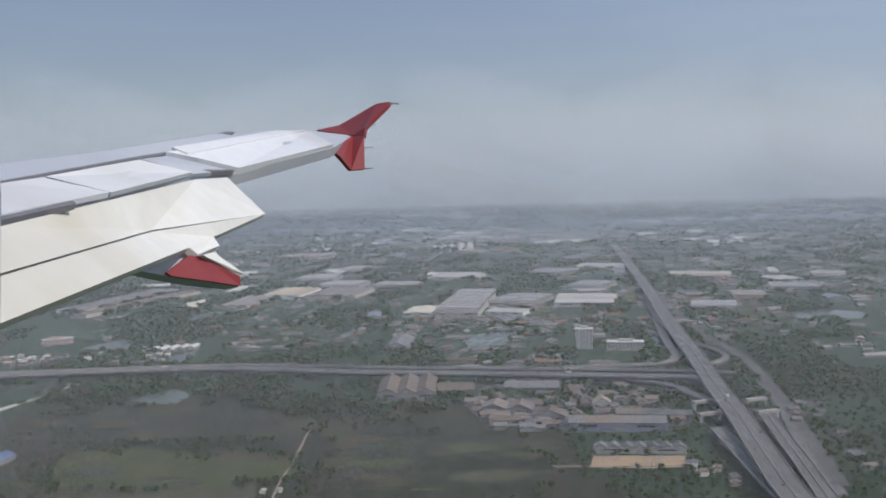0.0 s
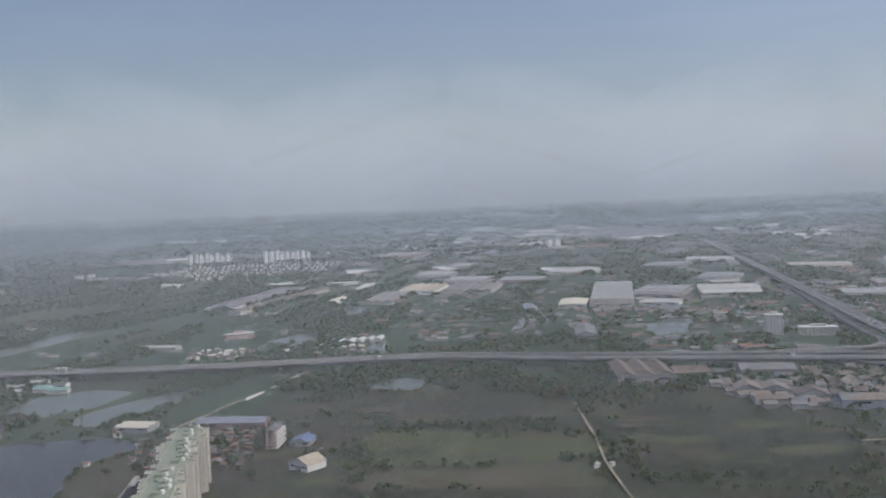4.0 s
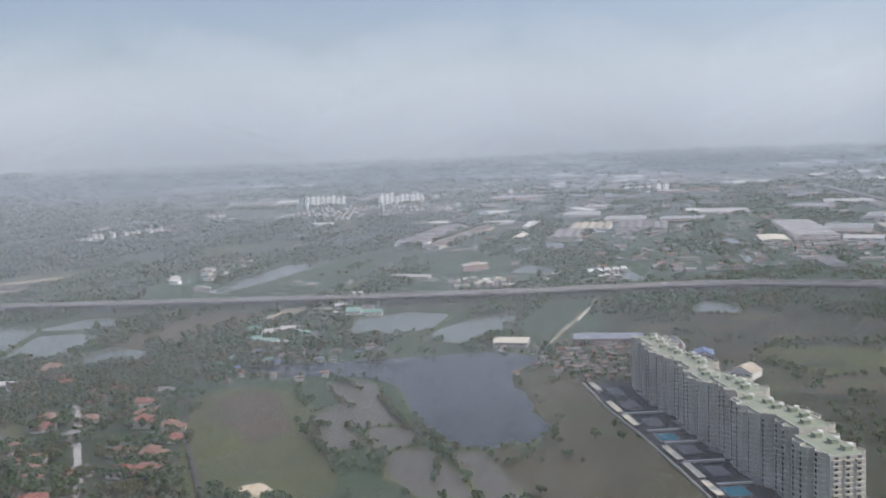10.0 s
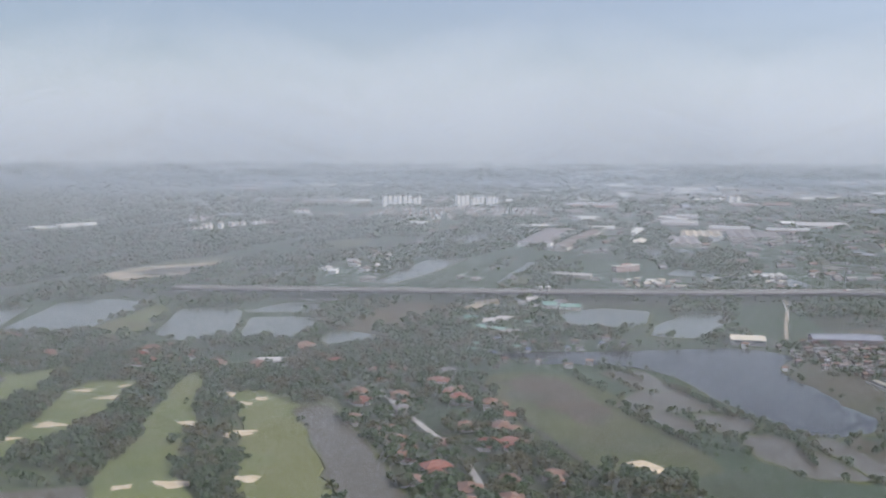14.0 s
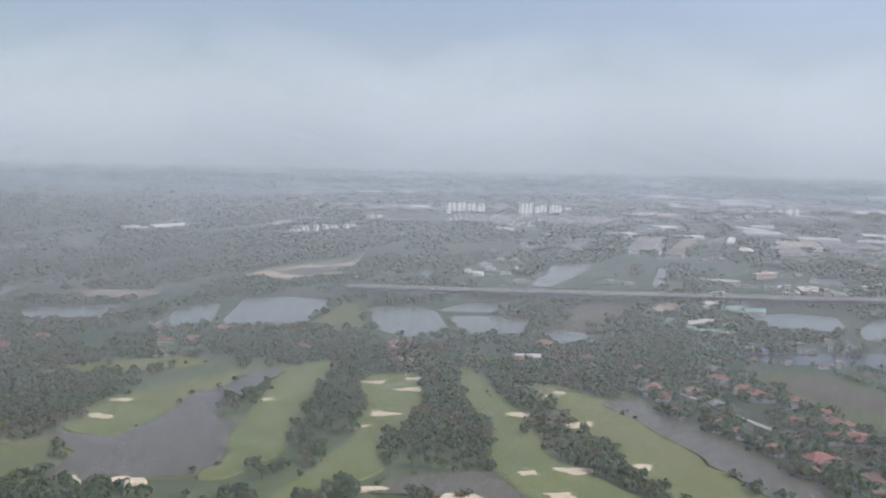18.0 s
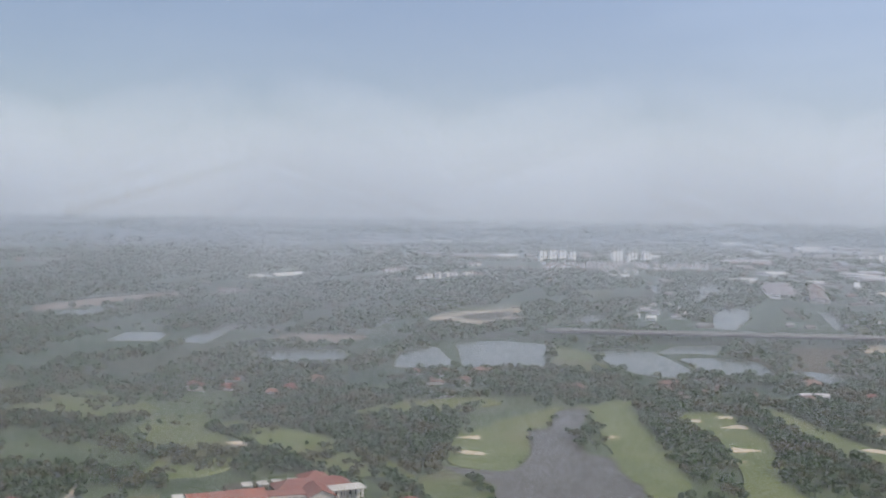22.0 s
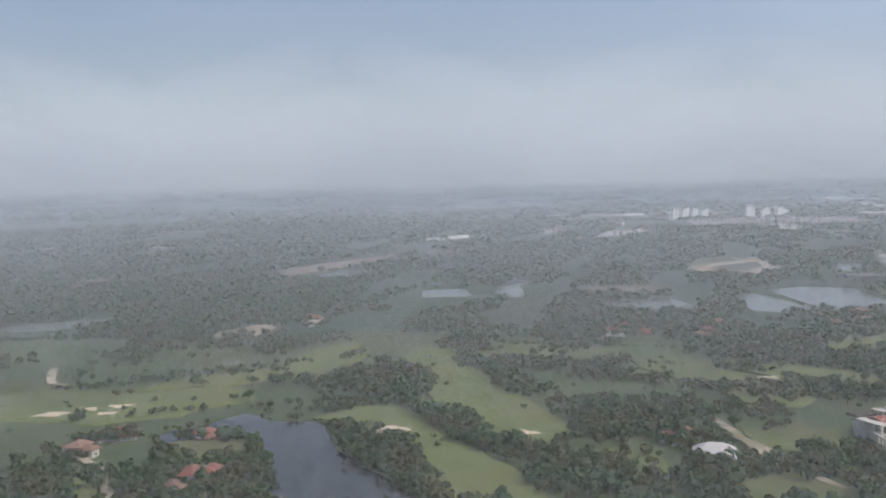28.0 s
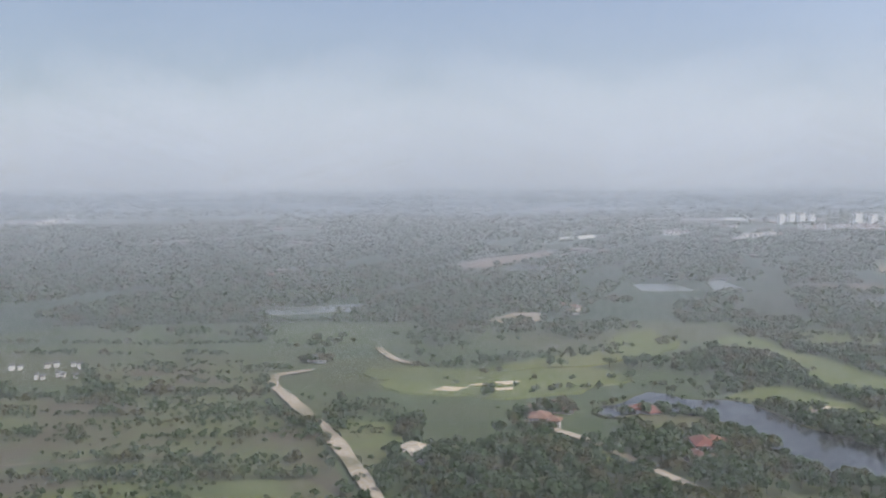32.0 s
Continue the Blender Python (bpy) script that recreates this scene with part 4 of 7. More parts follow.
def shed(front, depth, h, roof, wall, label, ridges=1, rise=0.22, name="shed", along=None, door=True, category="shed", lit_ridges=False):
    """A hall whose front runs between two points; ridges go away from the front, or along it."""
    (xa, ya, z, k), (xb, yb, _, _) = recede(*front[0]), recede(*front[1])
    depth, h = depth * k * k, h * k
    d = Vector((xb - xa, yb - ya))
    w = d.length
    e = thing(name, ((xa + xb) / 2, (ya + yb) / 2, z), math.degrees(math.atan2(d.y, d.x)), label, category)
    walls = Geo().box(-w / 2, 0, 0, w / 2, depth, h)

    def gable(geo, top):
        if door:
            part("gable", geo, wall, top)
        else:
            walls.add(geo.v, geo.f)

    if along == "x":
        n, r = ridges, depth / ridges
        for i in range(n):
            g = Geo().gable(-w / 2, i * r, w / 2, (i + 1) * r, h + 0.1, r * rise, "x", 0.3)
            top = part("roof", g, roof, e)
            # added white strip paints in the bright line of a sunlit ridge
            if lit_ridges:
                part("ridge_vent", Geo().box(-w / 2, i * r + r / 2 - 0.9, h + r * rise - 0.2, w / 2, i * r + r / 2 + 0.9, h + r * rise + 0.7), M_BRIGHT, top, "white strip added for the sunlit ridge")
            for x in (-w / 2, w / 2 - 0.2):
                gable(Geo().add([(x + o, i * r + p, h + q) for o in (0, 0.2) for p, q in ((0, 0), (r, 0), (r / 2, r * rise))], GABLE), top)
    else:
        r = w / ridges
        for i in range(ridges):
            x = -w / 2 + i * r
            top = part("roof", Geo().gable(x, 0, x + r, depth, h + 0.1, r * rise, "y", 0.3), roof, e)
            for y in (0.2, depth):
                gable(Geo().add([(x + p, y - o, h + q) for o in (0, 0.2) for p, q in ((0, 0), (r, 0), (r / 2, r * rise))], GABLE), top)
    part("wall", walls, wall, e)
    if door:
        part("door", Geo().box(-min(2, w / 6), -0.12, 0, min(2, w / 6), 0.05, min(3, h * 0.7)), M_WALLGREY, e)
        for k in (-1, 1):
            part("window", Geo().box(k * w * 0.3 - w * 0.1, -0.08, h * 0.55, k * w * 0.3 + w * 0.1, 0.05, h * 0.8), M_GLASS, e)
    c = [e.matrix_basis @ Vector(p) for p in ((-w / 2 - 1, -1, 0), (w / 2 + 1, -1, 0), (w / 2 + 1, depth + 1, 0), (-w / 2 - 1, depth + 1, 0))]
    mark(c)
    SHEDS.append((sum(p.x for p in c) / 4, sum(p.y for p in c) / 4, max(w, depth) / 2))
    return e


shed([(29, 705), (70, 700)], 60, 6, M_RUST, M_WALLGREY, "three-ridged factory hall with a rust-brown roof", 3, 0.25)
shed([(73, 712), (99, 711)], 26, 5, M_RUST, M_WALLGREY, "low factory shed with an orange-brown roof", 1, 0.12, along="x")
shed([(120, 707), (158, 699)], 24, 6, M_ZINC, M_WALLGREY, "dark grey sheet-roofed workshop", 1, 0.12, along="x")
shed([(94, 651), (127, 641)], 20, 4, M_ZINC, M_WALLGREY, "low grey workshop with a sheet roof", 2, 0.2)
shed([(140, 594), (197, 581)], 18, 5.5, M_ZINC, M_BLUEGREY, "long workshop with blue-grey walls and sheet roof", 1, 0.15, along="x")
shed([(123, 621), (143, 615)], 16, 4.5, M_RUST, M_WALLGREY, "brown-roofed workshop among sheds", 1, 0.2)
shed([(175, 614), (220, 601)], 14, 5, M_ZINC, M_WALLGREY, "long shed with pale walls", 2, 0.15, along="x")
shed([(169, 647), (181, 645)], 12, 5, M_TAN, M_CREAM, "shed with a pale yellowish roof", 1, 0.3)
shed([(95, 618), (115, 615)], 10, 3.5, M_RUST, M_WALLGREY, "small shed with a pale roof", 1, 0.2, along="x")
shed([(142, 542), (191, 531)], 9, 3.2, M_ZINC, M_CREAM, "row of small grey-roofed sheds behind a yard", 7, 0.3)
shed([(47, 928), (66, 924)], 60, 5, M_ZINC, M_WALLGREY, "grey sheet-roofed hall among trees", 1, 0.2)
shed([(273, 1226), (343, 1207)], 60, 6, M_ZINC_PALE, M_CREAM, "wide factory hall with pale roofs", 4, 0.12, along="x")
shed([(179, 1175), (219, 1153)], 30, 4, M_ZINC_PALE, M_WHITE, "pale low factory sheds", 2, 0.15, along="x")
shed([(162, 1660), (239, 1635)], 70, 5, M_ZINC_PALE, M_CREAM, "pale long factory hall", 3, 0.12, along="x")
shed([(118, 1169), (167, 1156)], 230, 5, M_MAUVE, M_CREAM, "factory of many parallel grey sheet roofs with white strips for lit ridges", 12, 0.3, along="x", lit_ridges=True)
shed([(81, 1179), (113, 1170)], 70, 5, M_CREAMROOF, M_CREAM, "hall with a broad pale roof", 1, 0.04)
shed([(-39, 1420), (31, 1399)], 110, 5, M_MAUVE, M_CREAM, "factory with many parallel grey roofs", 6, 0.16)
shed([(-103, 1438), (-47, 1422)], 110, 5, M_TAN, M_BRIGHT, "factory with many parallel tan roofs", 5, 0.2)
shed([(-257, 634), (-214, 626)], 15, 5.0, M_BLUEGREY, M_WALLRED, "long red-brown hall with a blue-grey sheet roof", 1, 0.16, along="x")
shed([(-308, 643), (-287, 637)], 16, 3.5, M_CREAMROOF, M_WALLGREY, "lakeside shed with a pale sheet roof", 2, 0.16, along="x")
shed([(-196, 580), (-185, 577)], 15, 2.8, M_BLUE, M_WALLGREY, "shed with a bright blue sheet roof", 1, 0.2)
shed([(-193, 531), (-183, 522)], 14, 3.8, M_TAN, M_WHITE, "white gabled house with a tan roof beside a field", 1, 0.25)


def walk_up_block():
    e = thing("walk_up_block", (-206.5, 577), -10, "narrow pinkish walk-up block with cream access balconies", "building")
    part("wall", Geo().box(-2.6, 0, 0, 2.2, 22, 10.4), M_WALLPINK, e)
    part("roof", Geo().gable(-2.6, 0, 2.2, 22, 10.5, 1.1, "y", 0.5), M_ZINC, e)
    for y in (0.2, 22):
        part("gable", Geo().add([(p, y - o, 10.4 + q) for o in (0, 0.2) for p, q in ((-2.6, 0), (2.2, 0), (-0.2, 1.0))], GABLE), M_WALLPINK, e)
    for f in range(5):
        z = 0.2 + 2.05 * f
        slab = part("balcony", Geo().box(2.2, 0, z, 3.9, 22, z + 0.18), M_CREAM, e)
        part("balcony_wall", Geo().box(3.75, 0, z + 0.18, 3.95, 22, z + 1.0), M_BRIGHT, slab, "cream balcony wall")
        for k in range(6):
            part("window", Geo().box(2.15, 1.6 + 3.6 * k, z + 0.7, 2.26, 3.0 + 3.6 * k, z + 1.7), M_GLASS, slab)
        part("window", Geo().box(-1.0, -0.06, z + 0.7, 0.6, 0.05, z + 1.5), M_GLASS, e)
    mark([(-211, 576), (-200, 574), (-196, 600), (-208, 602)])


walk_up_block()
shed([(-608, 586), (-591, 585)], 10, 4, M_ZINC_PALE, M_WHITE, "white hall with a pale flat roof among trees", 1, 0.06, along="x")
shed(((-354, 1345), (-312, 1332)), 262, 5, M_MAUVE, M_BRIGHT, "very long warehouse with a pale grey roof and white end", 2, 0.06)
shed(((-321, 1282), (-300, 1274)), 290, 5, M_RUST, M_CREAM, "long brown-roofed warehouse beside another", 1, 0.12)
shed(((-150, 1330), (-110, 1320)), 120, 4, M_MAUVE, M_CREAM, "pale factory hall beside the warehouses", 3, 0.16)
shed(((-205, 1340), (-180, 1332)), 60, 3, M_CREAMROOF, M_CREAM, "narrow pale factory hall", 1, 0.16)
# factory estates of parallel halls behind the expressway and along the highway
for a, b, depth, ridges, roof in (((285, 1276), (360, 1253), 60, 4, M_TAN), ((540, 1575), (630, 1542), 50, 3, M_TAN), ((163, 1735), (250, 1705), 26, 2, M_WHITE), ((288, 2345), (336, 2321), 60, 3, M_TILE_BROWN), ((373, 2373), (428, 2344), 50, 2, M_TILE_BROWN), ((-122, 2290), (-29, 2245), 120, 5, M_TILE_BROWN),
                                  ((8, 1860), (48, 1846), 90, 4, M_MAUVE), ((508, 1236), (548, 1224), 60, 3, M_RUST), ((744, 1497), (791, 1480), 60, 3, M_MAUVE), ((928, 2430), (1022, 2380), 60, 2, M_WHITE), ((198, 1274), (252, 1245), 90, 5, M_MAUVE), ((339, 1444), (384, 1415), 80, 5, M_ZINC), ((324, 1686), (377, 1647), 90, 4, M_MAUVE),
                                  ((-20, 1570), (40, 1550), 70, 4, M_MAUVE), ((60, 1540), (120, 1515), 60, 4, M_RUST), ((420, 1150), (470, 1132), 60, 4, M_MAUVE), ((600, 1330), (660, 1308), 70, 4, M_ZINC), ((440, 1790), (520, 1760), 60, 3, M_ZINC_PALE), ((-60, 1700), (0, 1684), 80, 5, M_MAUVE)):
    shed((a, b), depth, 3.2, roof, M_WALLGREY, "factory hall of several long parallel roofs", ridges, 0.2, along="x", door=False, name="factory_hall", lit_ridges=ridges > 2)
FAR_WHITE = "long far hall with a bright white roof"
for a, b, depth in (((-490, 1743), (-457, 1734), 30), ((-302, 1652), (-258, 1659), 34), ((-169, 1834), (-130, 1842), 60), ((-14, 1897), (7, 1805), 26), ((-203, 1630), (-154, 1638), 16), ((-157, 1519), (-150, 1516), 90), ((520, 2960), (571, 2975), 60),
                    ((300, 3700), (600, 3760), 120), ((150, 3860), (250, 3900), 70), ((-430, 3850), (-250, 3900), 70), ((-1094, 1642), (-1019, 1754), 8)):
    shed((a, b), depth, 5, M_WHITE, M_WHITE, FAR_WHITE, 1, 0.05, along="x", door=False, name="far_hall")

# two blocks near the interchange
def block(front, depth, floors, wall, label, storey=2.0, bay=3.0):
    (xa, ya), (xb, yb) = front
    d = Vector((xb - xa, yb - ya))
    w, h = d.length, floors * storey
    e = thing("office_block", ((xa + xb) / 2, (ya + yb) / 2), math.degrees(math.atan2(d.y, d.x)), label, "building")
    part("wall", Geo().box(-w / 2, 0, 0, w / 2, depth, h), wall, e)
    part("roof", Geo().box(-w / 2 - 0.3, -0.3, h, w / 2 + 0.3, depth + 0.3, h + 0.5), M_WHITE, e)
    part("roof_house", Geo().box(-w / 5, depth * 0.3, h + 0.5, w / 5, depth * 0.7, h + 2.5), wall, e)
    n = max(2, int(w / bay))
    pane = Geo().box(-bay * 0.24, -0.08, 0, bay * 0.24, 0.06, storey * 0.36).mesh("window", M_GLASS)
    for f in range(floors):
        for i in range(n):
            part("window", pane, M_GLASS, e).matrix_basis = pose(-w / 2 + (i + 0.5) * w / n, 0, f * storey + storey * 0.3)
    mark([e.matrix_basis @ Vector(p) for p in ((-w / 2, -1, 0), (w / 2, -1, 0), (w / 2, depth, 0), (-w / 2, depth, 0))])


block([(220, 902), (235, 898)], 13, 9, M_WHITE, "tall white office block with a flat roof")
block([(244, 883), (276, 875)], 12, 4, M_CREAM, "long low cream block with rows of windows")

block(((-290, 1045), (-262, 1058)), 8, 3, M_WALLPINK, "pinkish office block with red-brown ends behind the expressway")
for k in range(5):
    x, y = (-175, 969)[0] + 9 * k, (-175, 969)[1] + 3 * k
    shed(((x, y), (x + 6, y - 1)), 22, 3.2, M_WHITE, M_WALLGREY, "long narrow shed with a white roof", 1, 0.2, door=False)
shed(((-367, 998), (-330, 985)), 12, 4, M_ZINC_PALE, M_CREAM, "pale low hall behind the expressway", 1, 0.12, along="x", door=False)

# ---------------------------------------------------------------- houses
HOUSES = []
WIN = Geo().box(-0.45, -0.05, 0, 0.45, 0.05, 0.8).mesh("window", M_GLASS)
DOOR = Geo().box(-0.4, -0.05, 0, 0.4, 0.05, 1.25).mesh("door", M_WALLRED)


def house(x, y, roof, label, wall=None, size=1.0, group="", near=6.0):
    """A villa of two joined wings under hipped roofs, with a porch, windows and a door."""
    if any((x - a) ** 2 + (y - b) ** 2 < near ** 2 for a, b in HOUSES):
        return
    for rim in RIMS:
        if sum((ya > y) != (yb > y) and x < (xb - xa) * (y - ya) / (yb - ya) + xa for (xa, ya), (xb, yb) in zip(rim, rim[1:] + rim[:1])) % 2:
            return
    HOUSES.append((x, y))
    if roof is M_TILE and near == 6.0 and len(HOUSES) % 5 in (1, 3):
        roof, label = M_TILE_BROWN, GREY
    q = random.Random(int(x * 31 + y * 17))
    wall = wall or M_CREAM
    turn = q.choice((-12, 0, 8, 20, 78, 90, 100, -25))
    e = thing("house", (x, y), turn, label, "house", group)
    w, d, h = size * q.uniform(7, 10), size * q.uniform(5, 7), 2.0 * (2 if q.random() < 0.35 else 1.15) * size ** 0.5
    part("wall", Geo().box(-w / 2, -d / 2, 0, w / 2, d / 2, h), wall, e)
    part("roof", Geo().hip(-w / 2, -d / 2, w / 2, d / 2, h, d * 0.3, 0.7), roof, e)
    w2, d2 = d * 0.8, d * 0.9
    sx = q.choice((-1, 1)) * (w / 2 - w2 / 2 - 0.3)
    h2 = h * 0.8
    wing = part("wing", Geo().box(sx - w2 / 2, -d / 2 - d2 * 0.75, 0, sx + w2 / 2, -d / 2 + 0.4, h2), wall, e)
    part("wing_roof", Geo().hip(sx - w2 / 2, -d / 2 - d2 * 0.75, sx + w2 / 2, -d / 2 + 1.6, h2, w2 * 0.3, 0.6), roof, wing)
    porch = part("porch_roof", Geo().box(-sx - 1.6, -d / 2 - 2.0, 1.7, -sx + 1.6, -d / 2, 1.9), M_CONC, e)
    for k in (-1, 1):
        part("post", Geo().box(-sx + k * 1.4 - 0.1, -d / 2 - 1.9, 0, -sx + k * 1.4 + 0.1, -d / 2 - 1.7, 1.7), M_WHITE, porch)
    part("door", DOOR, M_WALLRED, e).matrix_basis = pose(-sx, -d / 2, 0)
    for z in ((0.8,) if h < 4 else (0.8, h * 0.58)):
        for k in (-0.25, 0.25):
            part("window", WIN, M_GLASS, e).matrix_basis = pose(k * w, d / 2, z)
        part("window", WIN, M_GLASS, e).matrix_basis = pose(w / 2, 0, z, 0, 0, 90)
    part("window", WIN, M_GLASS, wing).matrix_basis = pose(sx, -d / 2 - d2 * 0.75, 0.8)
    mark([e.matrix_basis @ Vector(p) for p in ((-w / 2 - 1.2, -d / 2 - d2 * 0.75 - 1.5, 0), (w / 2 + 1.2, -d / 2 - d2 * 0.75 - 1.5, 0), (w / 2 + 1.2, d / 2 + 0.8, 0), (-w / 2 - 1.2, d / 2 + 0.8, 0))])


RED = "cream house with red tiled hip roofs among trees"
GREY = "cream house with weathered brown-grey tiled roofs"
for group in ([(-547, 509), (-534, 550), (-498, 448), (-481, 421), (-515, 384), (-505, 357), (-563, 594), (-527, 508), (-498, 495)], [(-545, 498), (-493, 445), (-501, 507), (-517, 384), (-530, 567), (-492, 495)], [(-548, 494), (-503, 502), (-495, 444), (-483, 420), (-533, 566), (-571, 605)], [(-541, 501), (-494, 446), (-490, 421), (-505, 348), (-501, 332), (-489, 497), (-517, 387), (-792, 679), (-682, 619)]):
    for x, y in group:
        house(x, y, M_TILE, RED, group="villas with red roofs", size=1.05)
for group in ([(-533, 445), (-469, 377), (-572, 564), (-634, 594), (-495, 519), (-476, 416), (-523, 374), (-677, 607), (-526, 415), (-483, 483), (-488, 372)], [(-533, 443), (-525, 404), (-510, 421), (-480, 419), (-573, 562), (-678, 630), (-679, 597), (-661, 629)], [(-537, 439), (-529, 415), (-575, 559), (-607, 581), (-551, 415)], [(-530, 448), (-530, 429), (-465, 378), (-567, 561), (-538, 566), (-669, 644), (-825, 645), (-661, 606)]):
    for x, y in group:
        house(x, y, M_TILE_BROWN, GREY, group="villas with brown roofs", size=1.0)
for x, y in [(-898, 640), (-955, 647), (-835, 683), (-815, 683), (-784, 685), (-1160, 700), (-990, 364), (-673, 600), (-988, 730)] + [(-1199, 387), (-1206, 362), (-1165, 384), (-1151, 333), (-1160, 315), (-1167, 721)]:
    house(x, y, M_TILE, "lone villa with bright red tiled roofs", size=1.05)
for x, y in [(-1165, 382), (-1205, 384), (-1210, 364), (-1156, 325), (-986, 371)]:
    house(x, y, M_TILE, "low villa with long red tiled roofs in a garden", size=1.05)
for x, y in [(-1249, 318), (-1308, 500), (-1161, 689), (-1346, 919), (-1328, 917)]:
    house(x, y, M_TAN, "white house with pale tan hip roofs", M_WHITE, 1.0)
house(-982, 341, M_ZINC_PALE, "large white house with pale hip roofs", M_WHITE, 1.5)
vq = random.Random(12)
for x, y in [(-487, 647), (-481, 662), (-490, 671), (-474, 646), (-516, 639), (-509, 648), (-521, 649), (-501, 612), (-491, 620), (-480, 620), (-469, 646), (-462, 636), (-452, 627), (-434, 630), (-417, 625), (-403, 621), (-386, 627), (-536, 614), (-527, 622)]:
    house(x, y, vq.choice((M_TILE, M_ZINC, M_TEAL, M_ZINC, M_BLUE, M_RUST, M_TEAL)), "small village house with a sheet roof by the lake", M_WALLGREY, size=vq.uniform(0.5, 0.72), group="lakeside village", near=5)
for k in range(22):
    x, y = vq.uniform(-560, -460), vq.uniform(335, 640)
    if is_free(x, y):
        house(x, y, vq.choice((M_TILE, M_TILE_BROWN, M_TILE_BROWN, M_ZINC)), "village house half hidden by garden trees", size=vq.uniform(0.85, 1.15), group="village houses", near=13)
for k in range(18):
    x, y = vq.uniform(-980, -560), vq.uniform(585, 680)
    if is_free(x, y):
        house(x, y, vq.choice((M_TILE, M_TILE_BROWN, M_TILE_BROWN, M_TILE_BROWN)), "villa with a brownish tiled roof along the ponds", size=vq.uniform(0.9, 1.1), group="villas by the ponds", near=14)

# school with green roofs, and twin silos
for i, (x, y) in enumerate([(-468, 704), (-455, 719), (-445, 730), (-436, 711), (-427, 695), (-459, 690), (-425, 815), (-410, 824), (-401, 802), (-390, 814), (-386, 793), (-420, 795), (-448, 681), (-471, 732)]):
    w = 9 + (i * 7) % 9
    shed(((x - w / 2, y), (x + w / 2, y - 1.5)), 6 + (i * 5) % 6, 2.6, (M_TEAL, M_ZINC_PALE, M_ZINC_PALE, M_TEAL, M_ZINC)[i % 5], M_WHITE, "low hall with a green sheet roof", 1, 0.25, along="x", name="school_hall")
for x, y in [(-401, 849), (-395, 848)]:
    e = thing("silo", (x, y), 0, "tall pale concrete silo with a flat cap", "silo")
    part("tube", Geo().cyl(0, 0, 0, 11, 1.8, 14), M_CONC, e)
    part("cap", Geo().cyl(0, 0, 11, 11.6, 2.1, 14), M_WHITE, e)


# ---------------------------------------------------------------- clubhouse
def clubhouse():
    e = thing("clubhouse", (-889, 365), 20, "sprawling cream clubhouse with red tiled roofs and colonnades", "building")

    def walled(name, x0, y0, x1, y1, h, rise, along=None, wall=None):
        """A wing: walls and a hipped or gabled tile roof."""
        body = part(name, Geo().box(x0, y0, 0, x1, y1, h), wall or M_CREAM, e)
        if along is None:
            part(name + "_roof", Geo().hip(x0, y0, x1, y1, h + 0.05, rise, 0.9), M_TILE, body, "red tiled roof")
        else:
            part(name + "_roof", Geo().gable(x0, y0, x1, y1, h + 0.2, rise, along, 0.8), M_TILE, body, "red tiled roof")
            for k in (0, 1):
                g = Geo()
                if along == "x":
                    x = (x0, x1 - 0.2)[k]
                    g.add([(x + o, p, q) for o in (0, 0.2) for p, q in ((y0, h), (y1, h), ((y0 + y1) / 2, h + rise))], GABLE)
                else:
                    y = (y0 + 0.2, y1)[k]
                    g.add([(p, y - o, q) for o in (0, 0.2) for p, q in ((x0, h), (x1, h), ((x0 + x1) / 2, h + rise))], GABLE)
                part("gable", g, M_CREAM, body)

    def colonnade(x0, y0, x1, y1, h, n, r=0.3):
        for i in range(n + 1):
            x, y = x0 + (x1 - x0) * i / n, y0 + (y1 - y0) * i / n
            part("column", Geo().box(x - r, y - r, 0, x + r, y + r, h), M_CREAM, e)
        part("beam", Geo().ribbon([(x0, y0, h + 0.7), (x1, y1, h + 0.7)], 0.45, h + 0.7, 0.7), M_CREAM, e)

    walled("hall", -30, -6, -3.5, 16, 5, 3.4, "x")
    walled("banquet_wing", -18.5, -38, -4, -12.5, 4.4, 3.2, "y")
    part("clerestory", Geo().box(-12.9, -27, 6.9, -10.1, -18, 8.0).gable(-13, -27, -10, -18, 8.0, 0.6, "y", 0.3), M_TILE, e)
    walled("centre", 4, 12, 32, 22, 4.8, 2.6)
    walled("porch_wing", 13, 0, 22, 13, 4.6, 2.3, "y")
    walled("pavilion", 15, 16, 25, 26, 6.2, 2.8)
    loggia = part("loggia_roof", Geo().box(-35, -3, 7.0, -31, 10, 7.5), M_CREAM, e)
    for x in (-34.6, -31.4):
        for y in (-2.6, 1.5, 5.5, 9.6):
            part("loggia_column", Geo().box(x - 0.35, y - 0.35, 0, x + 0.35, y + 0.35, 7.0), M_CREAM, loggia)
    part("loggia_beam", Geo().box(-35, -3, 3.6, -31, 10, 4.0), M_CREAM, e)
    colonnade(-41, -15, -20, -17, 4.0, 8)
    colonnade(-41, -15, -35, 2, 4.0, 6)
    colonnade(-20, -17, -20, -7, 4.0, 3)
    part("court_paving", Geo().box(-40, -16, 0, -20, -7, 0.35), M_CONC, e)
    colonnade(-2.5, 6.5, 12.5, 4.0, 4.0, 6, 0.4)
    part("portico_roof", Geo().add([(-3.5, 6, 4.7), (13, 3.4, 4.7), (13, 12.4, 4.7), (-3.5, 12.4, 4.7), (-3.5, 6, 5.1), (13, 3.4, 5.1), (13, 12.4, 5.1), (-3.5, 12.4, 5.1)], [(3, 2, 1, 0), (4, 5, 6, 7), (0, 1, 5, 4), (1, 2, 6, 5), (2, 3, 7, 6), (3, 0, 4, 7)]), M_TILE, e)
    colonnade(23, 4.5, 36, 9.5, 4.2, 6, 0.4)
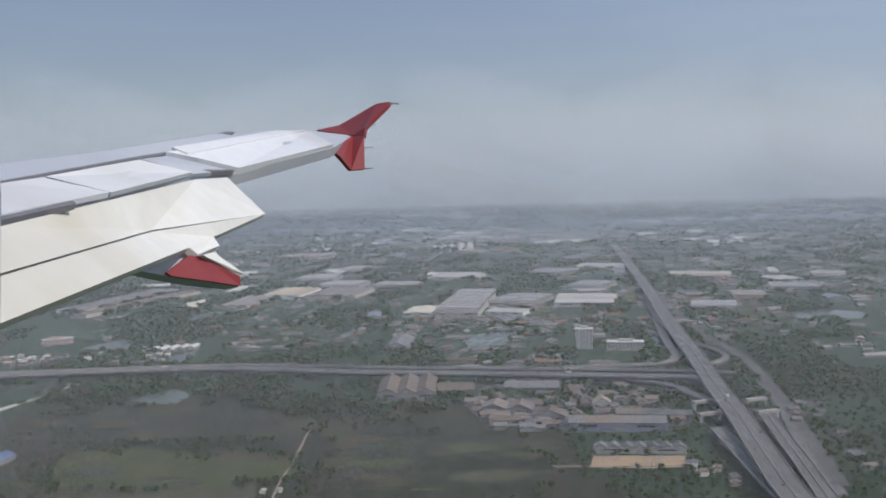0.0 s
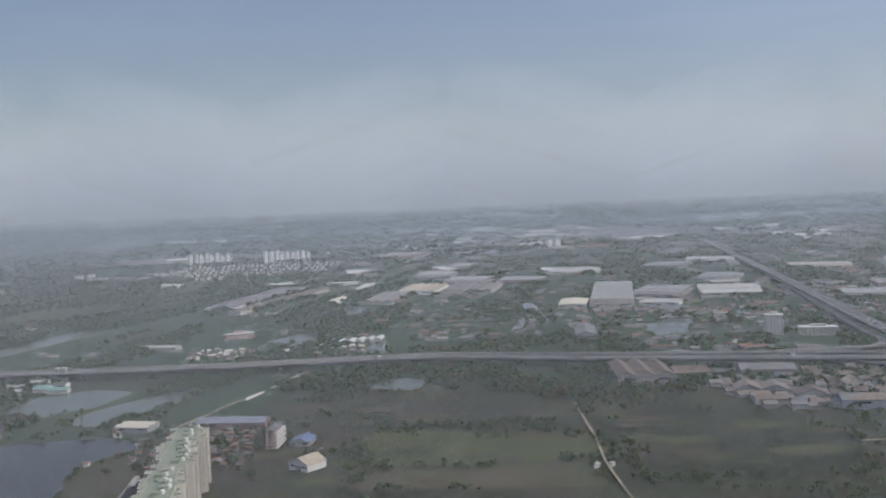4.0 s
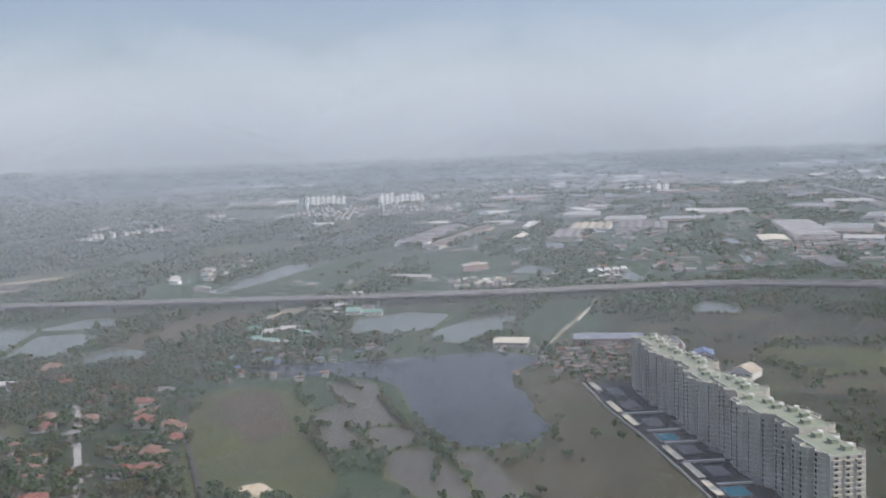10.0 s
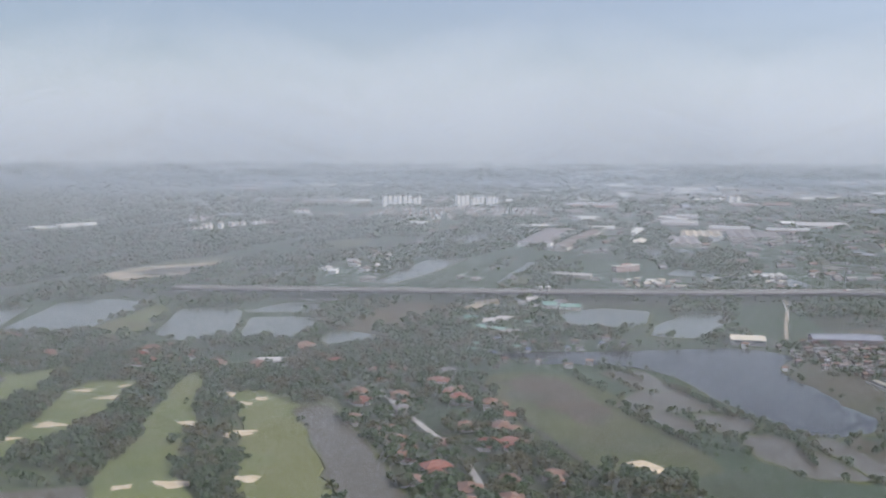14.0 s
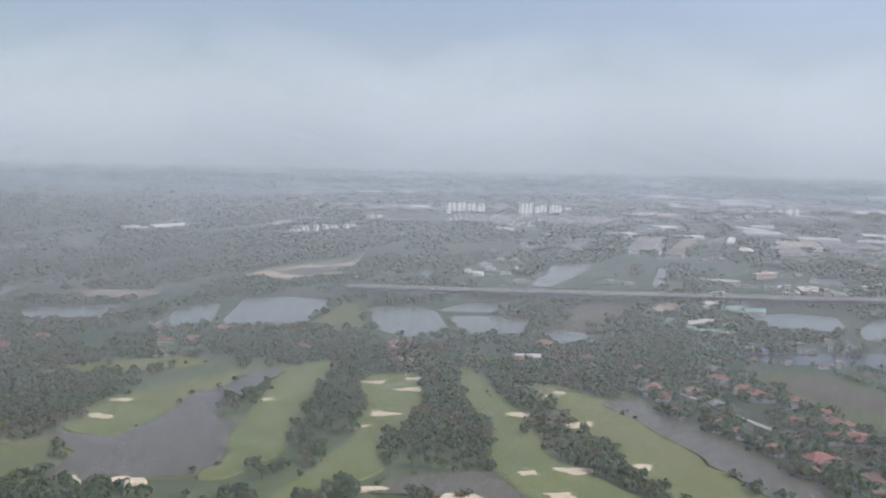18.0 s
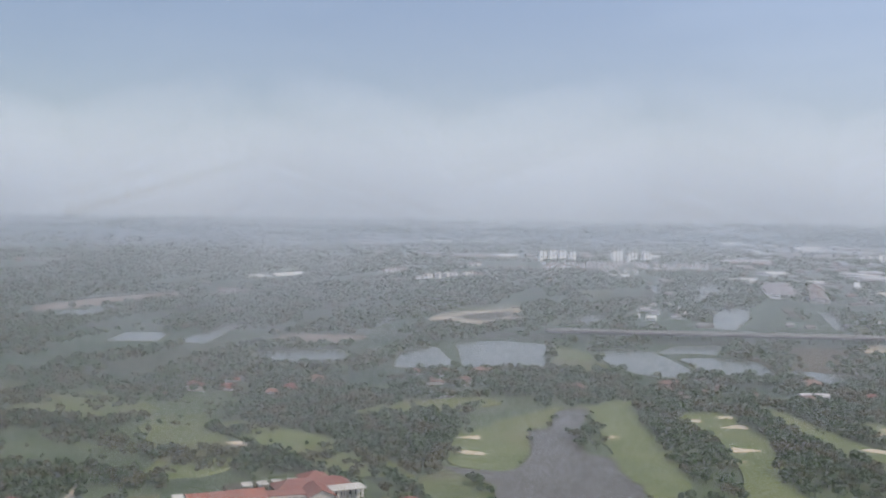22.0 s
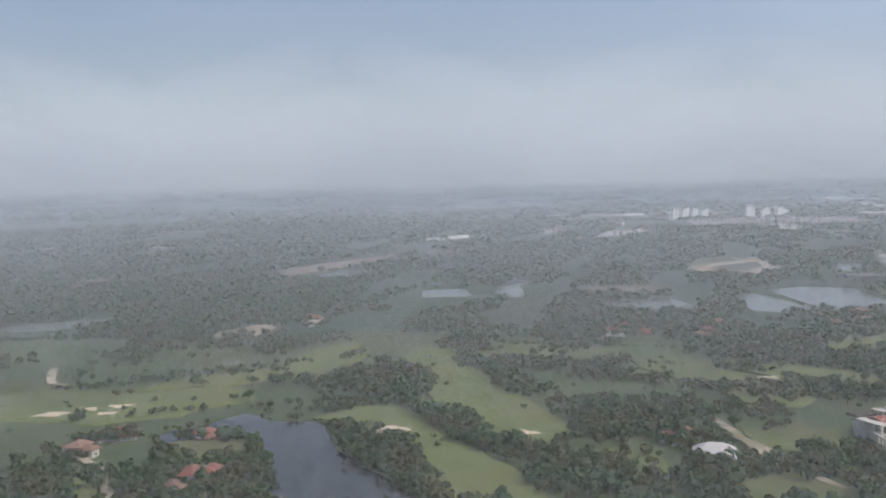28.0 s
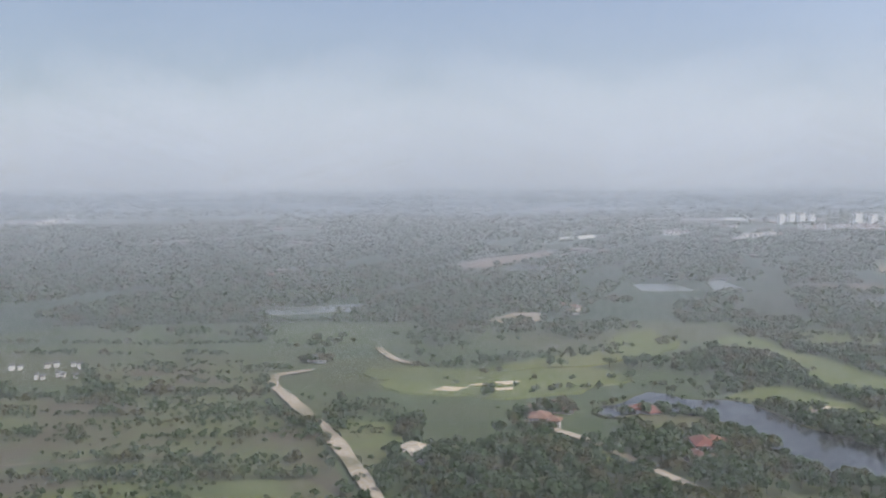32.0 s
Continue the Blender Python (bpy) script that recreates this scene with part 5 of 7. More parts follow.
    part("portico_wall", Geo().box(24, 9.6, 0, 35, 12, 4.4), M_WHITE, e)
    part("flat_roof", Geo().box(22.4, 4, 4.9, 36, 12.4, 5.2), M_CREAM, e)
    part("terrace", Geo().box(-3, -3, 0, 12.5, 3.6, 2.0), M_CREAM, e)
    part("terrace_wall", Geo().box(-3, -3.3, 0, 12.5, -3, 2.7), M_WHITE, e)
    part("terrace", Geo().box(23, -4, 0, 33, 4, 1.8), M_CREAM, e)
    part("terrace", Geo().box(34, -8, 0, 44, 2, 1.2), M_SAND, e, "tan paved side terrace")
    for k in range(4):
        frame_top = part("trellis", Geo().box(-6 + 6 * k, 27, 3.2, -2 + 6 * k, 33, 3.5), M_CREAM, e)
        for x in (-5.6, -2.4):
            for y in (27.2, 32.5):
                part("trellis_post", Geo().box(x + 6 * k - 0.15, y, 0, x + 6 * k + 0.15, y + 0.3, 3.2), M_CREAM, frame_top)
    canopy = part("canopy", Geo().box(11.5, -17, 3.2, 18, -7, 3.6), M_WHITE, e, "white flat entrance canopy")
    for k in range(5):
        part("canopy_rib", Geo().box(11.5, -16.8 + 2.3 * k, 3.6, 18, -16.4 + 2.3 * k, 3.75), M_WHITE, canopy)
    for x in (12, 17.5):
        for y in (-16.4, -7.6):
            part("canopy_post", Geo().box(x - 0.2, y - 0.2, 0, x + 0.2, y + 0.2, 3.2), M_WHITE, canopy)
    walled("lobby", 29, -30, 44, -21, 3.6, 2.2)
    walled("round_house", 39, -25, 49, -15, 5.0, 2.6)
    walled("changing_wing", 42, -54, 54, -26, 3.4, 2.6, "y")
    part("skirt_roof", Geo().box(40, -33, 3.0, 42, -26, 3.3), M_TILE, e)
    pane = Geo().box(-0.8, -0.06, 0, 0.8, 0.06, 1.6).mesh("window", M_GLASS)
    for i in range(7):
        part("window", pane, M_GLASS, e).matrix_basis = pose(-28 + 3.6 * i, -6, 1.6)
        part("window", pane, M_GLASS, e).matrix_basis = pose(-2 + 2.1 * i, 12, 1.4)
    for i in range(6):
        part("window", pane, M_GLASS, e).matrix_basis = pose(-18.5, -36 + 3.9 * i, 1.2, 0, 0, 90)
        part("window", pane, M_GLASS, e).matrix_basis = pose(-4, -36 + 3.9 * i, 1.2, 0, 0, 90)
        part("window", pane, M_GLASS, e).matrix_basis = pose(42, -52 + 4.2 * i, 1.0, 0, 0, 90)
    for i in range(4):
        part("window", pane, M_GLASS, e).matrix_basis = pose(-30, -3 + 4.6 * i, 1.6, 0, 0, 90)
        part("window", pane, M_GLASS, e).matrix_basis = pose(25.5 + 2.8 * i, 9.6, 1.6)
        part("window", pane, M_GLASS, e).matrix_basis = pose(31 + 3 * i, -30, 1.0)
    at = e.matrix_basis
    for box in (((-43, -19), (-19, -5)), ((-37, -8), (34, 27)), ((-20, -39), (-2, -12)), ((3, -36), (40, -2)), ((28, -56), (56, -12)), ((22, -10), (46, 4)), ((-8, 26), (20, 36))):
        (x0, y0), (x1, y1) = box
        mark([at @ Vector(p) for p in ((x0, y0, 0), (x1, y0, 0), (x1, y1, 0), (x0, y1, 0))])
    patch("forecourt", [tuple((at @ Vector(p))[:2]) for p in ((-2, -40, 0), (8, -40, 0), (28, -34, 0), (40, -56, 0), (42, -34, 0), (28, -20, 0), (26, -5, 0), (4, -4, 0), (-2, -12, 0))], M_ROAD, "grey paved forecourt of the clubhouse", "pavement", 0.2, step=1)
    patch("clearing", [tuple((at @ Vector(p))[:2]) for p in ((-12, 33, 0), (14, 33, 0), (18, 40, 0), (-10, 41, 0))], M_BROWN, "bare brown earth behind the clubhouse", "ground", 1.5)


clubhouse()


# ---------------------------------------------------------------- towers, terraces and far town
def tower(x, y, w, h, label):
    e = thing("apartment_tower", (x, y), 32, label, "building", "far white towers")
    part("wall", Geo().box(-w / 2, 0, 0, w / 2, 9, h), M_BRIGHT, e)
    top = part("roof", Geo().box(-w / 2 - 0.3, -0.3, h, w / 2 + 0.3, 9.3, h + 0.8), M_CREAM, e)
    part("roof_house", Geo().box(-w / 6, 2, h + 0.8, w / 6, 6, h + 4), M_WHITE, top)
    for f in range(8):
        z = 1.5 + f * (h - 2) / 8
        part("window_band", Geo().box(-w / 2 + 1.4, -0.2, z, w / 2 - 1.4, 0.1, z + 0.3), M_GLASS, e)


tq = random.Random(5)
for k in range(8):
    tower(-527 + k * 11.5, 2330 + 18 * (k % 2), 8.0, tq.uniform(19, 25), "white apartment tower with bands of dark windows")
for k in range(9):
    tower(-358 + k * 11.8, 2325 + 18 * (k % 3), 8.0, tq.uniform(18, 26), "white apartment tower with bands of dark windows")
for k in range(4):
    tower(270 + k * 22, 2420 + 10 * (k % 2), 15, tq.uniform(15, 20), "pale broad apartment block far across the plain")


def terrace(x0, y0, x1, y1, n, label, roof=None, h=6.5, depth=8):
    """A row of joined houses, each with its own gabled roof and upper window."""
    d = Vector((x1 - x0, y1 - y0))
    e = thing("terrace", (x0, y0), math.degrees(math.atan2(d.y, d.x)), label, "terrace", "terraces of the estate")
    s = d.length / n
    walls, roofs = Geo(), Geo()
    jq = random.Random(int(x0 * 7 + y0))
    for i in range(n):
        if jq.random() < 0.2:
            continue
        t, p, o = h * jq.uniform(0.75, 1.1), s * jq.uniform(0.62, 0.8), jq.uniform(-4, 4)
        walls.box(s * (i + 0.22), o, 0, s * i + p, depth + o, t)
        roofs.hip(s * (i + 0.22), o, s * i + p, depth + o, t, t * 0.3, 0.4)
    tagged(part("wall", walls, M_WHITE, e), kind="stuff")
    tagged(part("roof", roofs, roof or M_TILE_BROWN, e), kind="stuff")


for r in range(5):
    y = 1900 + r * 78
    terrace(-590 + r * 16, y, -400 + r * 12, y - 8, 17, "long terrace of white houses with red roofs", M_TILE if r % 2 else None, 5.6)
    terrace(-388 + r * 12, y + 12, -222 + r * 14, y + 4, 15, "long terrace of white houses with red roofs", M_TILE if r % 2 else None, 5.6)
terrace(-825, 1560, -724, 1700, 14, "terrace of tall white houses", M_CREAM, 11)
for x0, y0, x1, y1, n in ((-748, 1666, -694, 1733, 7), (-740, 1700, -690, 1770, 7), (-745, 2035, -673, 2116, 9), (-755, 2080, -683, 2150, 9), (-713, 2740, -600, 2800, 10), (-900, 1830, -815, 1852, 9), (-890, 1880, -800, 1895, 9), (-877, 1546, -801, 1612, 9), (-837, 2589, -740, 2640, 10), (-980, 2150, -860, 2190, 11)):
    terrace(x0, y0, x1, y1, n, "row of far white houses with red roofs")
terrace(-690, 1985, -590, 1990, 10, "row of white houses with red roofs")

mark([(-720, 1930), (-190, 1930), (-190, 2300), (-720, 2300)])


def hut(x, y, w, d, h, roof, wall, label, turn=0, name="hut", group="huts"):
    """A small plain building: walls and a pitched roof."""
    e = thing(name, (x, y), turn, label, "hut", group)
    part("wall", Geo().box(-w / 2, -d / 2, 0, w / 2, d / 2, h), wall, e)
    part("roof", Geo().gable(-w / 2, -d / 2, w / 2, d / 2, h + 0.1, d * 0.24, "x", 0.4), roof, e)
    mark([(x - w / 2, y - d / 2), (x + w / 2, y - d / 2), (x + w / 2, y + d / 2), (x - w / 2, y + d / 2)])


kq = random.Random(77)


def cluster(n, x0, y0, x1, y1, roofs, label, group, size=(4, 9), wall=None, turn=-8):
    spots, tries = [], 0
    while len(spots) < n and tries < 3000:
        tries += 1
        x, y = kq.uniform(x0, x1), kq.uniform(y0, y1)
        if is_free(x, y) and all(abs(x - a) > 6.5 or abs(y - b) > 6.5 for a, b in spots):
            spots.append((x, y))
            w, d = kq.uniform(*size), kq.uniform(size[0], size[1] * 0.7)
            hut(x, y, w, d, kq.uniform(2, 3.4), kq.choice(roofs), wall or kq.choice((M_CREAM, M_WHITE, M_WALLGREY)), label, turn + kq.choice((0, 90, 0, 12)), group=group)


cluster(16, -306, 562, -258, 640, (M_ZINC, M_RUST, M_ZINC_PALE, M_TILE_BROWN), "small weathered hut by the lake lane", "lakeside huts", (2.6, 4.6))
cluster(60, -272, 535, -216, 622, (M_ZINC, M_RUST, M_TILE_BROWN, M_ZINC), "low shack with a weathered sheet roof", "shacks by the apartment block", (2.4, 4.8), M_RUST)
cluster(70, 90, 600, 215, 722, (M_ZINC, M_ZINC, M_RUST, M_RUST, M_ZINC), "grey workshop shed packed among others", "workshops by the highway", (6, 12), M_WALLGREY)
cluster(30, -470, 575, -372, 668, (M_ZINC, M_RUST, M_TILE_BROWN, M_TEAL, M_BLUE), "small village house packed by the lake", "village by the lake", (2.8, 5.2), M_WALLGREY)
cluster(5, 178, 440, 200, 520, (M_RUST, M_ZINC), "small roadside shed by the highway", "roadside sheds", (4, 7))
cluster(22, 268, 430, 330, 640, (M_ZINC, M_ZINC, M_RUST), "small roadside building beside the highway", "roadside buildings", (4, 8), M_WALLGREY)
cluster(60, -310, 905, -150, 975, (M_CREAMROOF, M_TILE_BROWN, M_ZINC, M_TAN, M_WHITE), "small pale house behind the expressway", "houses behind the expressway", (3, 6.5), M_WALLGREY)
for a, b, n in (((-1460, 471), (-1418, 481), 11), ((-1430, 451), (-1408, 456), 8)):
    terrace(*a, *b, n, "low row of white houses with grey roofs in the fields", M_ZINC, 2.4, 5)
cluster(9, -800, 1000, -735, 1080, (M_TILE, M_ZINC_PALE, M_RUST), "site hut on the cleared ground", "site huts", (5, 12), M_WHITE, 5)
cluster(14, -636, 985, -520, 1250, (M_ZINC_PALE, M_WHITE, M_RUST), "long pale house along a lane", "houses along a lane", (7, 16), M_WHITE, 70)
cluster(10, -45, 495, -25, 505, (M_WHITE, M_ZINC_PALE), "tiny white field shelter", "field shelters", (2, 3), M_WHITE, 20)
# white wall along the lane
e = thing("lane_wall", (-221, 770), 0, "long low white wall along an earth lane", "wall")
part("wall", Geo().ribbon([(-15, -46, 1.4), (2, -2, 1.4), (17, 44, 1.4)], 0.25, 1.4, 1.4), M_WHITE, e)
zone = random.Random(21)


def town_density(x, y):
    n = noise.noise(Vector((x * 0.004, y * 0.004, 9.1)))
    if y < 960:
        return 0.25 + n if x > 90 else 0.0
    base = 0.75 if x > -150 + 0.05 * y else (0.42 if x > -620 else 0.10)
    if x < -500 and y < 1500:
        base = 0.03
    return base + 0.9 * n


# large halls that stand out one by one
count = 0
while count < 130:
    x, y = zone.uniform(-900, 1900), zone.uniform(1080, 3000)
    if abs(x) > 0.52 * y + 700 or zone.random() > town_density(x, y) or not is_free(x, y):
        continue
    w, d = zone.uniform(12, 46), zone.uniform(14, 60)
    if any(abs(x - a) < 30 + r and abs(y - b) < 30 + r for a, b, r in SHEDS[-140:]):
        continue
    t = zone.uniform(-0.25, 0.05)
    c, s = math.cos(t), math.sin(t)
    roof = zone.choice((M_ZINC_PALE, M_ZINC, M_ZINC, M_ZINC, M_MAUVE, M_MAUVE, M_MAUVE, M_RUST, M_BLUEGREY))
    shed(((x - c * w / 2, y - s * w / 2), (x + c * w / 2, y + s * w / 2)), d, zone.uniform(2.6, 4.2), roof, zone.choice((M_WALLGREY, M_WALLGREY, M_CREAM)), "factory hall with a broad sheet roof in the far town", zone.choice((1, 2, 3)), 0.12, along=zone.choice(("x", None)), name="factory_hall", door=False)
    count += 1

# small far houses, too many to count
for roof, wall, n, label in ((M_ZINC_PALE, M_WALLGREY, 1200, "countless small pale-roofed houses of the far town"), (M_MAUVE, M_WALLGREY, 1700, "countless small grey-roofed houses of the far town"),
                             (M_TILE_BROWN, M_WALLGREY, 1500, "countless small brown-roofed houses of the far town")):
    gw, gr = Geo(), Geo()
    k = 0
    while k < n:
        y = 760 + 4800 * zone.random() ** 1.5
        x = zone.uniform(-0.55 * y - 900, 0.55 * y + 500)
        if zone.random() > town_density(x, y) or not is_free(x, y):
            continue
        w, d, h = zone.uniform(4, 11), zone.uniform(4, 9), zone.uniform(1.6, 3.2)
        if zone.random() < 0.25:
            w *= zone.uniform(1.6, 3.2)
        x, y, z, s = recede(x, y)
        w, d, h = w * s, d * s, h * s
        gw.box(x - w / 2, y - d / 2, z, x + w / 2, y + d / 2, z + h)
        gr.gable(x - w / 2, y - d / 2, x + w / 2, y + d / 2, z + h + 0.1, d * 0.22, zone.choice("xy"), 0.4)
        if y < 2300:
            mark([(x - w / 2, y - d / 2), (x + w / 2, y - d / 2), (x + w / 2, y + d / 2), (x - w / 2, y + d / 2)])
        k += 1
    e = tagged(part("far_town", gr, roof), label, "town", kind="stuff")
    tagged(part("walls", gw, wall, e), kind="stuff")
# long pale factory roofs towards the horizon, in loose estates
for roof, n, label in ((M_WHITE, 150, "long white factory roofs near the horizon"), (M_ZINC, 230, "long grey factory roofs near the horizon")):
    gw, gr = Geo(), Geo()
    k = 0
    while k < n:
        y = 2500 + 7500 * zone.random() ** 1.6
        x = zone.uniform(-0.6 * y - 900, 0.55 * y + 300)
        if zone.random() > 0.25 + 1.6 * noise.noise(Vector((x * 0.0011, y * 0.0009, 4.7))) + (0.25 if x > 0 else 0):
            continue
        w, d, h = zone.uniform(25, 130), zone.uniform(20, 60), zone.uniform(5, 8)
        x, y, z, s = recede(x, y)
        w, d, h = w * s, d * s * s, h * s
        gw.box(x - w / 2, y - d / 2, z - 1, x + w / 2, y + d / 2, z + h)
        gr.gable(x - w / 2, y - d / 2, x + w / 2, y + d / 2, z + h + 0.1, d * 0.1, "x", 0.3)
        k += 1
    e = tagged(part("far_halls", gr, roof), label, "town", kind="stuff")
    tagged(part("walls", gw, M_CREAM, e), kind="stuff")
# ---------------------------------------------------------------- interchange
RAMP = "curved concrete ramp of the interchange on columns"
viaduct("ramp", [(403, 1263), (329, 993), (298, 873), (287, 822), (270, 791), (251, 784), (220, 784), (182, 785)], 3.2, 5.0, RAMP)
viaduct("ramp", [(173, 746), (215, 725), (238, 696), (243, 660), (248, 634)], 3.4, 5.0, RAMP)
viaduct("ramp", [(223, 568), (215, 519), (207, 469), (202, 432)], 4.6, 5.0, "side carriageway below the elevated highway")
viaduct("ramp", [(266, 598), (251, 543), (236, 486), (220, 429)], 4.6, 5.0, "side carriageway below the elevated highway")
viaduct("ramp", [(325, 867), (328, 830), (321, 799), (300, 773)], 2.6, 5.0, RAMP)
track([(297, 733), (309, 699), (298, 651), (266, 553), (248, 490), (234, 443)], 3.6, M_ROAD, "frontage road beside the highway", "road")
track([(437, 1314), (367, 993), (347, 837), (326, 738), (296, 633), (267, 538), (242, 458)], 4.2, M_GIRDER, "wide frontage road beside the highway", "road")
for x, y in ((240, 636), (231, 601), (276, 636), (268, 600)):
    e = thing("portal_beam", (x, y), 14, "heavy concrete portal beam under the highway", "beam")
    part("beam", Geo().box(-8, -2.0, 4.6, 8, 2.0, 6.4), M_CONC, e)
    for k in (-7, 7):
        part("leg", Geo().box(k - 1, -1, 0, k + 1, 1, 4.6), M_CONC, e)

# ---------------------------------------------------------------- vehicles
M_TYRE = mat("tyre_rubber", (0.02, 0.02, 0.02), (0.04, 0.04, 0.04), 2.0)
CARPAINT = [mat("car_paint_white", (0.62, 0.62, 0.62), (0.78, 0.78, 0.78), 0.5, rough=0.3), mat("car_paint_grey", (0.16, 0.17, 0.18), (0.24, 0.25, 0.26), 0.5, rough=0.3),
            mat("car_paint_red", (0.30, 0.05, 0.04), (0.40, 0.08, 0.06), 0.5, rough=0.3), mat("car_paint_dark", (0.03, 0.03, 0.035), (0.06, 0.06, 0.07), 0.5, rough=0.3)]
WHEEL = Geo().add([(0.09 * s, 0.2 * math.cos(a), 0.2 + 0.2 * math.sin(a)) for s in (-1, 1) for a in [k * math.pi / 5 for k in range(10)]],
                  [(i, (i + 1) % 10, (i + 1) % 10 + 10, i + 10) for i in range(10)] + [tuple(range(10))[::-1], tuple(range(10, 20))]).mesh("wheel", M_TYRE)


def vehicle(x, y, z, turn, paint, big=False):
    names = ("white", "grey", "red", "dark")
    k = CARPAINT.index(paint)
    e = thing("truck" if big else "car", (x, y, z), turn, "%s %s driving on the road" % (names[k], "box truck" if big else "small saloon car"), "truck" if big else "car", "traffic")
    L, W = (5.0, 1.4) if big else (2.5, 1.05)
    if big:
        cab = part("cab", Geo().box(-W / 2, L / 2 - 1.1, 0.25, W / 2, L / 2, 1.4), paint, e)
        part("cargo_box", Geo().box(-W / 2, -L / 2, 0.35, W / 2, L / 2 - 1.2, 1.9), M_WHITE, e)
        part("windscreen", Geo().box(-W / 2 + 0.1, L / 2 - 0.02, 0.8, W / 2 - 0.1, L / 2 + 0.02, 1.25), M_GLASS, cab)
    else:
        cab = part("body", Geo().add([(s * W / 2, a, b) for s in (-1, 1) for a, b in ((-1.25, 0.15), (1.25, 0.15), (1.25, 0.42), (0.7, 0.52), (-0.85, 0.55), (-1.25, 0.5))],
                               [(0, 1, 7, 6), (1, 2, 8, 7), (2, 3, 9, 8), (3, 4, 10, 9), (4, 5, 11, 10), (5, 0, 6, 11), (5, 4, 3, 2, 1, 0), (6, 7, 8, 9, 10, 11)]), paint, e)
        part("cabin", Geo().add([(s * W * w, a, b) for s in (-1, 1) for a, b, w in ((-0.95, 0.53, 0.47), (0.65, 0.5, 0.47), (0.25, 0.83, 0.4), (-0.65, 0.83, 0.4))],
                                [(0, 1, 5, 4), (1, 2, 6, 5), (2, 3, 7, 6), (3, 0, 4, 7), (3, 2, 1, 0), (4, 5, 6, 7)]), M_GLASS, cab)
    for sx in (-1, 1):
        for sy in (-0.62, 0.62):
            part("wheel", WHEEL, M_TYRE, e).matrix_basis = pose(sx * (W / 2 - 0.08), sy * L / 2, 0)


cq = random.Random(3)


def on_line(line, s):
    """The point and heading at the share s of a line."""
    d = [(Vector(b[:2]) - Vector(a[:2])).length for a, b in zip(line, line[1:])]
    r = s * sum(d)
    for (a, b), k in zip(zip(line, line[1:]), d):
        if r <= k:
            p = Vector(a[:2]).lerp(Vector(b[:2]), r / k)
            v = Vector(b[:2]) - Vector(a[:2])
            return p, math.degrees(math.atan2(v.y, v.x)) - 90, Vector((-v.y, v.x)).normalized()
        r -= k
    return Vector(line[-1][:2]), 0, Vector((1, 0))


hw = smooth_line(HIGHWAY, 8)
for k in range(36):
    p, a, n = on_line(hw, 0.01 + 0.27 * (k + cq.random() * 0.8) / 36)
    lane = cq.choice((-5.2, -3.4, -1.6, 1.6, 3.4, 5.2))
    vehicle(p.x + n.x * lane, p.y + n.y * lane, 9.0, a + (180 if lane > 0 else 0), cq.choice(CARPAINT), cq.random() < 0.2)
ex = smooth_line(EXPRESSWAY, 8)
for k in range(16):
    p, a, n = on_line(ex, (k + cq.random()) / 16)
    lane = cq.choice((-4, -1.8, 1.8, 4))
    vehicle(p.x + n.x * lane, p.y + n.y * lane, 7.5, a + (180 if lane > 0 else 0), cq.choice(CARPAINT), cq.random() < 0.3)


# lamp posts along the elevated roads
def lamp_post(x, y, z, turn):
    e = thing("street_lamp", (x, y, z), turn, "slim grey street lamp with two arms", "lamp", "street lamps on the expressway")
    part("pole", Geo().cyl(0, 0, 0, 5.5, 0.09, 6, 0.06), M_CONC, e)
    part("arm", Geo().box(-1.2, -0.04, 5.4, 1.2, 0.04, 5.48), M_CONC, e)
    for k in (-1.1, 1.1):
        part("lantern", Geo().box(k - 0.25, -0.1, 5.34, k + 0.25, 0.1, 5.42), M_ZINC, e)


for k in range(44):
    p, a, n = on_line(ex, (k + 0.5) / 44)
    lamp_post(p.x, p.y, 7.9, a)
# ---------------------------------------------------------------- trees
def leaf_cloud(q, count, r, h0, h1, size, lobes=4):
    g = Geo()
    L = [(q.uniform(-0.55, 0.55) * r, q.uniform(-0.55, 0.55) * r, q.uniform(h0 + 0.35 * (h1 - h0), h1 - 0.3 * (h1 - h0)), q.uniform(0.5, 0.75) * r) for _ in range(lobes)]
    for i in range(count):
        x, y, z, s = L[i % lobes]
        d = Vector((q.gauss(0, 1), q.gauss(0, 1), abs(q.gauss(0, 1)) - 0.35)).normalized()
        c = Vector((x, y, z)) + Vector((d.x, d.y, d.z * 0.8)) * s * q.uniform(0.75, 1.05)
        a = Vector((q.gauss(0, 1), q.gauss(0, 1), q.gauss(0, 1))).normalized()
        n = (d + 0.55 * a).normalized()
        u = n.orthogonal().normalized()
        v = n.cross(u)
        k = size * q.uniform(0.6, 1.3)
        g.add([c - u * k - v * k * 0.7, c + u * k * 0.9 - v * k, c + u * k + v * k * 0.8, c - u * k * 0.8 + v * k], [(0, 1, 2, 3)])
    return g


